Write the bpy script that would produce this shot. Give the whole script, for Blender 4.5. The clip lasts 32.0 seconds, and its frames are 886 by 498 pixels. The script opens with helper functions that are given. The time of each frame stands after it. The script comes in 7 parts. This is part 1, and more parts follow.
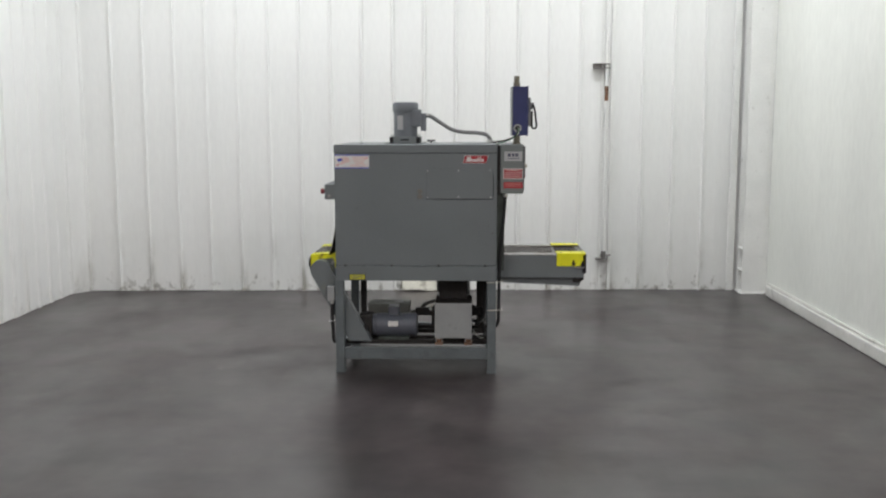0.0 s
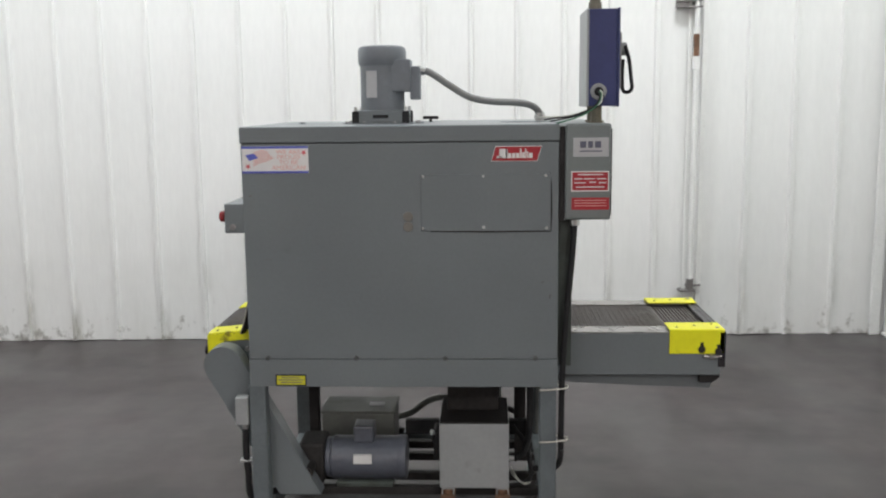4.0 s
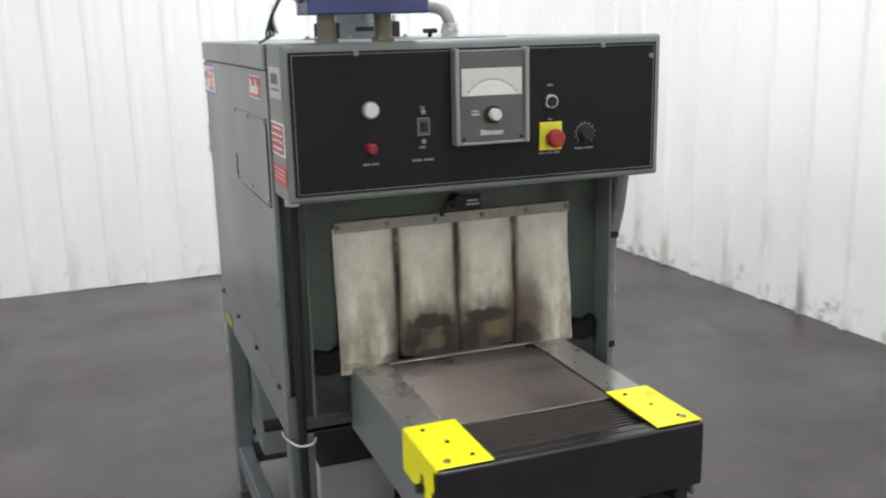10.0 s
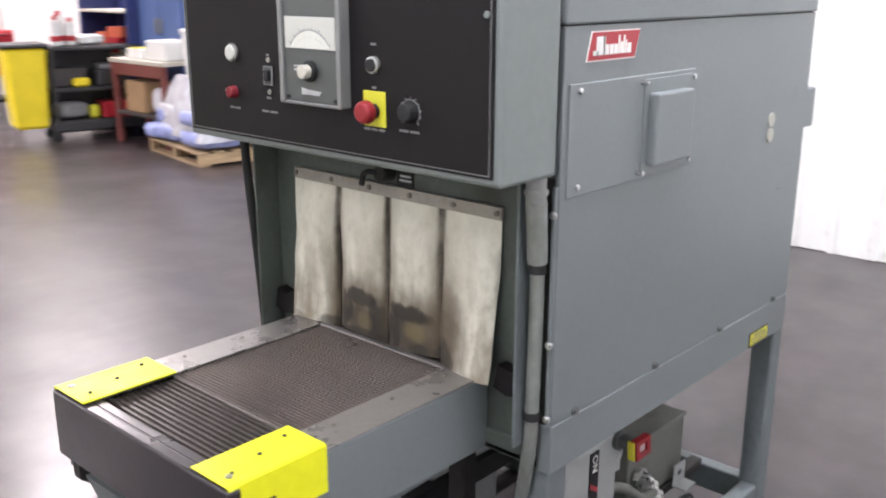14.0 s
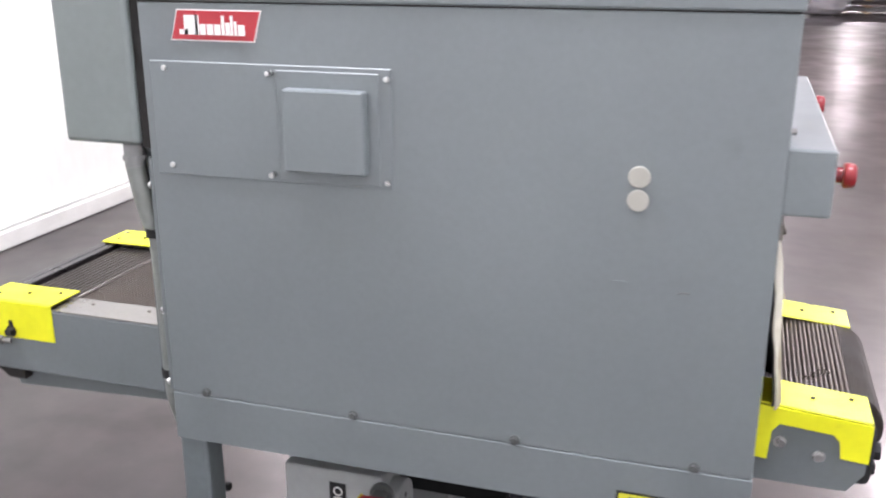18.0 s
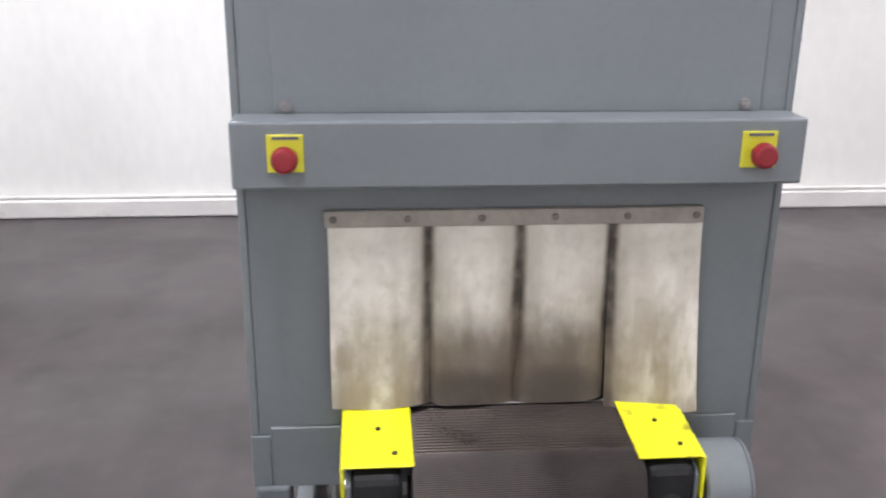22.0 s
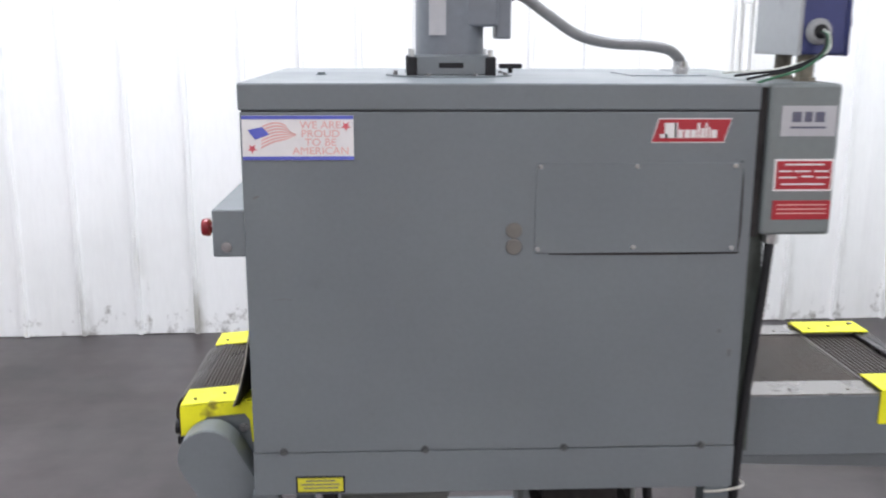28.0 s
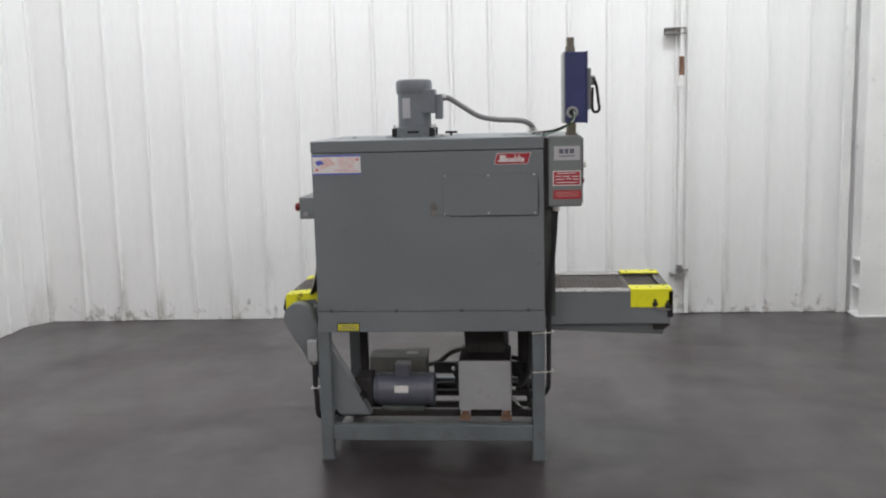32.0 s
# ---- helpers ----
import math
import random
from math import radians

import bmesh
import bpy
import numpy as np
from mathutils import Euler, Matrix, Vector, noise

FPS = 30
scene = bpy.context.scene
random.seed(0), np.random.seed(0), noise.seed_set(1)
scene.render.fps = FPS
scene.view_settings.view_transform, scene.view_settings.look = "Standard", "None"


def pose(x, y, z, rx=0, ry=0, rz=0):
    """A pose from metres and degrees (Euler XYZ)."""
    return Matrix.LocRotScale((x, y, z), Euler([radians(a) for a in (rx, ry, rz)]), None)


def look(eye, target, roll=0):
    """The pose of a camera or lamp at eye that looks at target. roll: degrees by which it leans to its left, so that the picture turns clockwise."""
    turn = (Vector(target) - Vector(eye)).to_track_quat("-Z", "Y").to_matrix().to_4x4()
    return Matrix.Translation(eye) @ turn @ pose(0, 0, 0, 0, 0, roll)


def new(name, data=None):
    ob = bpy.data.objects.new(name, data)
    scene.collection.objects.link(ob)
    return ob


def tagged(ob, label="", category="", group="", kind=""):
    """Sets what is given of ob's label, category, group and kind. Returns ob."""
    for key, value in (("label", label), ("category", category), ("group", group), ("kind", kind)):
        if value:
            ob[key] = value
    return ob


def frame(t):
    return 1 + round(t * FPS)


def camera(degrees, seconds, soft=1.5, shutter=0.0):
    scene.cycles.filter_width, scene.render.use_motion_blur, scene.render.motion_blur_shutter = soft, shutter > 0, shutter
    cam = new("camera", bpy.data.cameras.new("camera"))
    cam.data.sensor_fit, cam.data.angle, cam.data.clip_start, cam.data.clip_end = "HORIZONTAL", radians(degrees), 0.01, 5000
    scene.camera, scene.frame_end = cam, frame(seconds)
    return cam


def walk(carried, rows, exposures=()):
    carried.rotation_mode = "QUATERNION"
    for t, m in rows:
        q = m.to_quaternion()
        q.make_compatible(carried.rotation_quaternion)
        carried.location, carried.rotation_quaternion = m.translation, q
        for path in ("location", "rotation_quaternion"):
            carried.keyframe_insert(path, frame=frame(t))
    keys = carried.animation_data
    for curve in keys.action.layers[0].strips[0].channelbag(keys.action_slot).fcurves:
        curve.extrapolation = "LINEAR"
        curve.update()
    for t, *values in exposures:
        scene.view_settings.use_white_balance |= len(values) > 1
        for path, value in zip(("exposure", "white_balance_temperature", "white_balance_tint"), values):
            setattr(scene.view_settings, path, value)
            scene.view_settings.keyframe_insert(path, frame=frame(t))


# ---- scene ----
cam = camera(50.5, 32.0, 2.0, 0.7)
PATH = [
    (0, (0.38, -6.064, 1.637), (0.313, -4.082, 1.374), -0.1),
    (0.5, (0.365, -5.72, 1.629), (0.32, -3.734, 1.397), -0.3),
    (1, (0.364, -5.315, 1.627), (0.298, -3.328, 1.411), -0.5),
    (1.5, (0.328, -4.898, 1.610), (0.222, -2.915, 1.374), -0.8),
    (2, (0.28, -4.484, 1.599), (0.2, -2.5, 1.356), -1.2),
    (2.5, (0.235, -4.038, 1.594), (0.161, -2.055, 1.347), -1.0),
    (3, (0.208, -3.667, 1.604), (0.139, -1.688, 1.321), -0.7),
    (3.5, (0.21, -3.342, 1.578), (0.16, -1.366, 1.276), -0.7),
    (5.5, (0.982, -2.631, 1.597), (0.464, -0.722, 1.298), -0.4),
    (6, (1.255, -2.464, 1.575), (0.566, -0.607, 1.301), -0.3),
    (6.5, (1.491, -2.264, 1.595), (0.663, -0.474, 1.262), -0.7),
    (7, (1.7, -2.065, 1.583), (0.733, -0.349, 1.237), -1.2),
    (7.5, (1.911, -1.815, 1.575), (0.803, -0.187, 1.222), -0.7),
    (8, (2.064, -1.502, 1.562), (0.808, 0.006, 1.178), -1.0),
    (8.5, (2.217, -1.232, 1.558), (0.783, 0.103, 1.155), -1.1),
    (9, (2.334, -0.962, 1.546), (0.773, 0.211, 1.111), -1.1),
    (9.5, (2.42, -0.656, 1.542), (0.711, 0.273, 1.077), -1.6),
    (10, (2.53, -0.358, 1.531), (0.705, 0.321, 1.074), -1.4),
    (10.5, (2.579, -0.044, 1.538), (0.695, 0.393, 1.026), -0.9),
    (11, (2.588, 0.258, 1.550), (0.662, 0.431, 1.037), 0.2),
    (11.5, (2.563, 0.568, 1.521), (0.625, 0.478, 1.032), 0.7),
    (12, (2.449, 0.827, 1.530), (0.547, 0.495, 1.005), 0.5),
    (12.5, (2.35, 1.091, 1.520), (0.54, 0.451, 0.959), 0.8),
    (13, (2.227, 1.342, 1.516), (0.524, 0.459, 0.948), 1.5),
    (13.5, (2.019, 1.566, 1.514), (0.441, 0.471, 0.958), 0.6),
    (14, (1.825, 1.759, 1.511), (0.4, 0.468, 0.962), 0.1),
    (14.5, (1.586, 1.936, 1.513), (0.371, 0.452, 0.944), 0.8),
    (15, (1.294, 2.036, 1.508), (0.297, 0.412, 0.901), 0.9),
    (15.5, (1.0, 2.152, 1.506), (0.237, 0.412, 0.881), 0.4),
    (17.5, (-0.173, 2.294, 1.528), (0.154, 0.422, 0.906), -0.7),
    (18, (-0.455, 2.244, 1.526), (0.119, 0.428, 0.914), -0.0),
    (18.5, (-0.725, 2.192, 1.518), (0.098, 0.471, 0.918), 0.4),
    (19, (-0.979, 2.058, 1.512), (0.074, 0.467, 0.912), 1.0),
    (19.5, (-1.208, 1.906, 1.512), (0.039, 0.478, 0.877), 1.5),
    (20, (-1.419, 1.721, 1.520), (0.018, 0.487, 0.877), 1.5),
    (20.5, (-1.584, 1.463, 1.519), (0.018, 0.455, 0.872), 1.7),
    (21, (-1.743, 1.208, 1.511), (0.005, 0.468, 0.881), 1.5),
    (21.5, (-1.866, 0.934, 1.511), (-0.024, 0.485, 0.872), 1.4),
    (22, (-1.915, 0.649, 1.509), (-0.026, 0.496, 0.869), 0.5),
    (22.5, (-1.952, 0.349, 1.503), (-0.05, 0.523, 0.910), 0.4),
    (23, (-1.905, 0.053, 1.514), (-0.055, 0.539, 0.931), 0.7),
    (23.5, (-1.807, -0.216, 1.512), (-0.051, 0.558, 0.950), 1.0),
    (24, (-1.718, -0.473, 1.512), (-0.107, 0.569, 0.948), 0.9),
    (24.5, (-1.568, -0.699, 1.515), (-0.126, 0.572, 0.962), 1.0),
    (26.5, (-0.742, -1.467, 1.554), (-0.166, 0.385, 1.068), 1.2),
    (27, (-0.516, -1.583, 1.566), (-0.175, 0.324, 1.071), 1.1),
    (27.5, (-0.303, -1.704, 1.587), (-0.158, 0.237, 1.128), -0.3),
    (28, (-0.216, -1.896, 1.601), (-0.119, 0.052, 1.158), 0.2),
    (28.5, (-0.121, -2.117, 1.619), (-0.045, -0.167, 1.180), 0.1),
    (29, (-0.038, -2.396, 1.622), (-0.049, -0.435, 1.225), 0.7),
    (29.5, (0.025, -2.687, 1.622), (0.016, -0.72, 1.262), -0.1),
    (30, (0.125, -2.975, 1.630), (0.05, -1.007, 1.280), -0.4),
    (30.5, (0.19, -3.279, 1.635), (0.046, -1.313, 1.303), -0.9),
    (31, (0.3, -3.589, 1.629), (0.137, -1.621, 1.312), -2.1),
    (31.5, (0.384, -3.902, 1.633), (0.209, -1.931, 1.343), -2.2),
    (32, (0.424, -4.228, 1.628), (0.256, -2.256, 1.339), -1.4),
]
walk(cam, [(t, look(eye, target, roll)) for t, eye, target, roll in PATH], exposures=[(0, -0.60, 6420, 8), (3.5, -0.42, 6400, 8), (6, -0.28, 6350, 8), (9, -0.06, 6320, 9), (11, 0.08, 6300, 11), (13, 0.42, 6280, 15), (14, 0.56, 6275, 16), (15, 0.7, 6270, 17), (18, 0.75, 6240, 17), (19, 0.68, 6250, 17), (20.5, 0.42, 6270, 17), (22, 0.25, 6270, 18), (24, 0.15, 6150, 12), (28, 0.16, 6030, 13), (30, -0.18, 6180, 12), (32, -0.48, 6330, 11)])

# ---- world and large lights ----
world = bpy.data.worlds.new("hall_air")
world.use_nodes = True
world.node_tree.nodes["Background"].inputs[0].default_value = (0.9, 0.95, 1.0, 1)
world.node_tree.nodes["Background"].inputs[1].default_value = 0.02
scene.world = world


def area_light(x, y, z, sx, sy, watts, colour=(0.97, 0.985, 1.0)):
    data = bpy.data.lights.new("unseen_lamp", "AREA")
    data.shape, data.size, data.size_y, data.energy, data.color = "RECTANGLE", sx, sy, watts, colour
    ob = new("unseen_lamp", data)
    ob.matrix_world = pose(x, y, z)
    return ob


# Bay lamps are unseen and added; their places and watts only balance the light.
ADDED_BAY_LAMPS = [(-1.9, -3.3, 50), (2.2, -3.3, 50), (-1.55, 1.24, 142), (1.75, 1.24, 132)]
# Some hall lamps answer floor highlights; the first and others are added fill.
HALL_LAMPS = [(-3.0, -9.0, 260), (-0.4, -14.0, 230), (4.6, -9.2, 500), (9.0, -9.0, 600), (7.0, -19.5, 520), (-7.6, -27.5, 300), (2.0, -30.0, 600), (-4.8, -42.0, 380), (-11.5, -43.0, 380), (4.0, -42.0, 1000)]
LAMP_Z = 4.9
for lx, ly, watts in ADDED_BAY_LAMPS:
    area_light(lx, ly, LAMP_Z, 1.15, 0.5, watts)
for lx, ly, watts in HALL_LAMPS:
    area_light(lx, ly, LAMP_Z, 0.9, 1.6, watts, (1.0, 0.91, 0.89))


# ---- materials ----
def mat(name, colour, rough=0.5, metal=0.0, vary=0.10, scale=5.0, fine=60.0, bump=0.02, dirt=None, dirt_amount=0.0,
        dirt_scale=9.0, stretch=(1, 1, 1), island=0.0):
    """Painted or bare surface: two scales of tone, fine relief, and patches of dirt."""
    m = bpy.data.materials.new(name)
    m.use_nodes = True
    t = m.node_tree
    n, ln = t.nodes, t.links
    bsdf = n["Principled BSDF"]
    bsdf.inputs["Metallic"].default_value = metal
    co = n.new("ShaderNodeTexCoord")
    mp = n.new("ShaderNodeMapping")
    mp.inputs["Scale"].default_value = stretch
    ln.new(co.outputs["Object"], mp.inputs["Vector"])

    def noise_node(s, detail=4.0):
        k = n.new("ShaderNodeTexNoise")
        k.inputs["Scale"].default_value = s
        k.inputs["Detail"].default_value = detail
        ln.new(mp.outputs["Vector"], k.inputs["Vector"])
        return k

    def ramp(src, a, b, va=0.0, vb=1.0):
        r = n.new("ShaderNodeMapRange")
        for key, val in (("From Min", a), ("From Max", b), ("To Min", va), ("To Max", vb)):
            r.inputs[key].default_value = val
        ln.new(src, r.inputs["Value"])
        return r.outputs["Result"]

    big, small = noise_node(scale), noise_node(fine, 2.0)
    tone = n.new("ShaderNodeMath")
    tone.operation = "MULTIPLY"
    ln.new(ramp(big.outputs["Fac"], 0.3, 0.7, 1 - vary, 1 + vary), tone.inputs[0])
    ln.new(ramp(small.outputs["Fac"], 0.3, 0.7, 1 - vary * 0.5, 1 + vary * 0.5), tone.inputs[1])
    out = tone.outputs[0]
    if island:
        info = n.new("ShaderNodeObjectInfo")
        k = n.new("ShaderNodeMath")
        k.operation = "MULTIPLY"
        ln.new(out, k.inputs[0])
        ln.new(ramp(info.outputs["Random"], 0, 1, 1 - island, 1 + island), k.inputs[1])
        out = k.outputs[0]
    mul = n.new("ShaderNodeVectorMath")
    mul.operation = "SCALE"
    mul.inputs[0].default_value = colour
    ln.new(out, mul.inputs["Scale"])
    col = mul.outputs[0]
    rbase = ramp(big.outputs["Fac"], 0.3, 0.7, max(rough - 0.08, 0.02), min(rough + 0.08, 1))
    if dirt:
        d = noise_node(dirt_scale, 6.0)
        mix = n.new("ShaderNodeMix")
        mix.data_type = "RGBA"
        ln.new(ramp(d.outputs["Fac"], 0.66 - 0.2 * dirt_amount, 0.78 - 0.1 * dirt_amount, 0, min(1.0, 0.4 + dirt_amount)), mix.inputs["Factor"])
        ln.new(col, mix.inputs[6])
        mix.inputs[7].default_value = (*dirt, 1)
        col = mix.outputs[2]
    ln.new(col, bsdf.inputs["Base Color"])
    ln.new(rbase, bsdf.inputs["Roughness"])
    if bump:
        b = n.new("ShaderNodeBump")
        b.inputs["Strength"].default_value = bump
        b.inputs["Distance"].default_value = 0.01
        ln.new(small.outputs["Fac"], b.inputs["Height"])
        ln.new(b.outputs["Normal"], bsdf.inputs["Normal"])
    return m


PAINT = mat("machine_grey_paint", (0.155, 0.173, 0.181), 0.40, vary=0.05, scale=3.0, fine=90, bump=0.008, dirt=(0.09, 0.10, 0.105), dirt_amount=0.05, dirt_scale=7)
# Base lowered for the shadow under the console; the patches are soot.
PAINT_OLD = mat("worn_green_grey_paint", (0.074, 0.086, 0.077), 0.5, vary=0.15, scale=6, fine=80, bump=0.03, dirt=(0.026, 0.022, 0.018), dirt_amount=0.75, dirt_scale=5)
FLANGE = mat("dirty_flange_steel", (0.225, 0.210, 0.198), 0.30, 0.5, vary=0.10, scale=14, fine=120)
BAR_TAN = mat("tan_stained_strip", (0.29, 0.265, 0.235), 0.45, 0.25, vary=0.14, scale=16, fine=90)
RIVET = mat("dull_rivet_steel", (0.17, 0.155, 0.14), 0.4, 0.6, vary=0.2, scale=40)
PAINT_FRAME = mat("frame_grey_paint", (0.118, 0.136, 0.143), 0.5, vary=0.12, scale=8, dirt=(0.06, 0.06, 0.055), dirt_amount=0.2)
CONSOLE = mat("console_grey_paint", (0.165, 0.185, 0.182), 0.45, vary=0.06, scale=5)
LIGHT_GREY = mat("light_grey_enamel", (0.30, 0.31, 0.31), 0.45, vary=0.06, scale=6, dirt=(0.12, 0.12, 0.11), dirt_amount=0.1)
# Base lowered for the dim light on the case under the cabinet.
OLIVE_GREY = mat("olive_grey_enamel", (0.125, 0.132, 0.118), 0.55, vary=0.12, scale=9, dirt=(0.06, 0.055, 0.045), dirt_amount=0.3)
BLACK_PANEL = mat("black_faceplate", (0.0085, 0.0072, 0.0078), 0.5, vary=0.12, scale=4, bump=0.01)
BLACK = mat("black_rubber", (0.018, 0.018, 0.019), 0.6, vary=0.2, scale=20)
# Soot on hot parts; also near-black shade painted into gaps and under the cabinet.
SOOT_AND_SHADE = mat("soot_and_shade_dark", (0.028, 0.026, 0.025), 0.6, vary=0.3, scale=12)
DARK_STEEL = mat("dark_brown_steel", (0.020, 0.017, 0.021), 0.34, 0.2, vary=0.12, scale=6)
STEEL = mat("worn_bare_steel", (0.30, 0.29, 0.285), 0.40, 0.85, vary=0.2, scale=10, fine=120, dirt=(0.13, 0.11, 0.10), dirt_amount=0.3, dirt_scale=5)
ZINC = mat("zinc_plated_steel", (0.55, 0.55, 0.54), 0.3, 0.9, vary=0.12, scale=40)
CONDUIT_GREY = mat("grey_conduit", (0.20, 0.20, 0.20), 0.5, vary=0.1, scale=20)
GALV = mat("galvanised_pipe", (0.20, 0.21, 0.20), 0.45, 0.25, vary=0.12, scale=25)
NIPPLE = mat("stained_pipe_nipple", (0.17, 0.155, 0.12), 0.5, 0.5, vary=0.2, scale=30)
MOTOR_PAINT = mat("motor_blue_grey_paint", (0.165, 0.18, 0.20), 0.38, vary=0.08, scale=10)
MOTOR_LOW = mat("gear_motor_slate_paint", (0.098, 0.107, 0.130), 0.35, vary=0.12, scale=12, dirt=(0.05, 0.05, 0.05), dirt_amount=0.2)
YELLOW = mat("safety_yellow_paint", (0.78, 0.76, 0.010), 0.42, vary=0.05, scale=12, dirt=(0.10, 0.05, 0.02), dirt_amount=0.02, dirt_scale=16)
YELLOW_WORN = mat("chipped_safety_yellow_paint", (0.78, 0.76, 0.010), 0.42, vary=0.06, scale=12, dirt=(0.08, 0.035, 0.02), dirt_amount=0.42, dirt_scale=24)
LABEL_YELLOW = mat("yellow_label", (0.58, 0.55, 0.03), 0.5, vary=0.04)
RED = mat("red_plastic", (0.24, 0.012, 0.018), 0.35, vary=0.05, bump=0.0)
RED_DARK = mat("red_lens", (0.16, 0.012, 0.02), 0.2, vary=0.05, bump=0.0)
LABEL_RED = mat("red_label", (0.36, 0.02, 0.03), 0.4, vary=0.05, bump=0.0)
WHITE_INK = mat("white_print", (0.74, 0.73, 0.71), 0.5, vary=0.04, bump=0.0)
PLUG = mat("dull_cream_plug", (0.37, 0.355, 0.315), 0.45, vary=0.05, bump=0.0)
CREAM = mat("cream_plastic", (0.52, 0.50, 0.44), 0.4, vary=0.05, bump=0.0)
DIAL = mat("dial_paper", (0.50, 0.50, 0.465), 0.5, vary=0.04, bump=0.0)
DIAL_BRIGHT = mat("dial_bright_sector", (0.60, 0.60, 0.555), 0.5, vary=0.04, bump=0.0)
SILVER_LABEL = mat("silver_label", (0.42, 0.42, 0.43), 0.45, vary=0.06, bump=0.0)
FAINT_PRINT = mat("faint_grey_print", (0.19, 0.19, 0.195), 0.5, vary=0.06, bump=0.0)
LENS_WHITE = mat("dull_white_lens", (0.50, 0.50, 0.47), 0.35, vary=0.05, bump=0.0)
GREY_INK = mat("dark_grey_print", (0.10, 0.10, 0.14), 0.5, bump=0.0)
FADED_RED = mat("faded_red_print", (0.72, 0.40, 0.36), 0.5, bump=0.0)
STAR_RED = mat("star_red_print", (0.60, 0.12, 0.14), 0.5, bump=0.0)
FLAG_BLUE = mat("flag_blue_print", (0.10, 0.12, 0.48), 0.5, bump=0.0)
BLUE_ENAMEL = mat("navy_blue_enamel", (0.030, 0.040, 0.135), 0.35, vary=0.1, scale=8, bump=0.02)
DEEP_GREY = mat("instrument_grey", (0.075, 0.08, 0.078), 0.4, vary=0.06, bump=0.01)
BEZEL = mat("instrument_bezel_grey", (0.22, 0.22, 0.22), 0.35, 0.3, vary=0.05)
BELT = mat("oily_wire_mesh", (0.072, 0.058, 0.050), 0.35, 0.85, vary=0.22, scale=9, fine=160, bump=0.06)
BELT_TAIL = mat("oily_dark_rods", (0.055, 0.046, 0.042), 0.40, 0.7, vary=0.2, scale=14)
BELT_ROD = mat("worn_cross_rod", (0.20, 0.18, 0.17), 0.35, 0.8, vary=0.2, scale=20)
BELT_BED = mat("dark_belt_bed", (0.050, 0.042, 0.037), 0.42, 0.3, vary=0.25, scale=10)
for oily, weight in ((BELT, 0.10), (BELT_TAIL, 0.12), (BELT_ROD, 0.5), (FLANGE, 0.6), (DARK_STEEL, 0.22)):
    oily.node_tree.nodes["Principled BSDF"].inputs["Coat Weight"].default_value = weight
    oily.node_tree.nodes["Principled BSDF"].inputs["Coat Roughness"].default_value = 0.14
PAINT.node_tree.nodes["Principled BSDF"].inputs["Coat Weight"].default_value = 0.08
PAINT.node_tree.nodes["Principled BSDF"].inputs["Coat Roughness"].default_value = 0.2
for dull, level in ((BLACK_PANEL, 0.20), (BLACK, 0.25), (SOOT_AND_SHADE, 0.22), (PAINT_OLD, 0.28), (BELT_BED, 0.25), (DARK_STEEL, 0.35)):
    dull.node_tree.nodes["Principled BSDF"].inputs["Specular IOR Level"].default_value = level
RUST = mat("rusty_mount", (0.16, 0.085, 0.05), 0.8, vary=0.3, scale=25)
WIRE_GREEN = mat("green_wire", (0.035, 0.13, 0.065), 0.5)
WIRE_WHITE = mat("white_wire", (0.55, 0.57, 0.52), 0.5)
WOOD = mat("pallet_wood", (0.38, 0.27, 0.16), 0.8, vary=0.2, scale=6, fine=70, bump=0.1, stretch=(1, 8, 8), island=0.15)
LUMBER = mat("fresh_lumber", (0.62, 0.46, 0.20), 0.75, vary=0.12, scale=5, bump=0.06, stretch=(1, 8, 8), island=0.12)
CARDBOARD = mat("brown_cardboard", (0.36, 0.23, 0.12), 0.8, vary=0.1, scale=8)
SACK_BLUE = mat("blue_sack", (0.27, 0.31, 0.56), 0.55, vary=0.2, scale=8, bump=0.1)
SACK_WHITE = mat("white_wrapped_sack", (0.62, 0.62, 0.66), 0.35, vary=0.12, scale=9, bump=0.15, dirt=(0.30, 0.33, 0.55), dirt_amount=0.4, dirt_scale=5)
BENCH_TOP = mat("cream_laminate", (0.50, 0.47, 0.40), 0.5, vary=0.08, scale=6)
BRICK_RED = mat("dull_red_frame_paint", (0.17, 0.045, 0.04), 0.5, vary=0.15, scale=8)
BOX_ORANGE = mat("orange_print_carton", (0.55, 0.11, 0.05), 0.5, vary=0.15, scale=14)
BAG_YELLOW = mat("yellow_vinyl", (0.86, 0.67, 0.02), 0.45, vary=0.08, scale=5)
LIFT_YELLOW = mat("lift_truck_yellow", (0.45, 0.36, 0.02), 0.45, vary=0.12, scale=4, dirt=(0.08, 0.07, 0.05), dirt_amount=0.3)
TARP = mat("olive_beige_tarpaulin", (0.30, 0.27, 0.16), 0.7, vary=0.25, scale=6, bump=0.1)
FILM = mat("milky_stretch_film", (0.72, 0.72, 0.76), 0.25, vary=0.08, scale=8, bump=0.12)
FILM.node_tree.nodes["Principled BSDF"].inputs["Alpha"].default_value = 0.5
WHITE_PLASTIC = mat("white_plastic", (0.74, 0.74, 0.72), 0.4, vary=0.04, scale=6)
CART_BLACK = mat("black_cart_plastic", (0.03, 0.03, 0.032), 0.5, vary=0.15, scale=8)
CART_RED = mat("red_enamel", (0.42, 0.02, 0.03), 0.35, vary=0.1, scale=6)
CABINET_BLUE = mat("blue_cabinet_enamel", (0.075, 0.125, 0.29), 0.45, vary=0.06, scale=4)
RACK_BROWN = mat("brown_rack_steel", (0.055, 0.045, 0.045), 0.6, vary=0.2, scale=4)
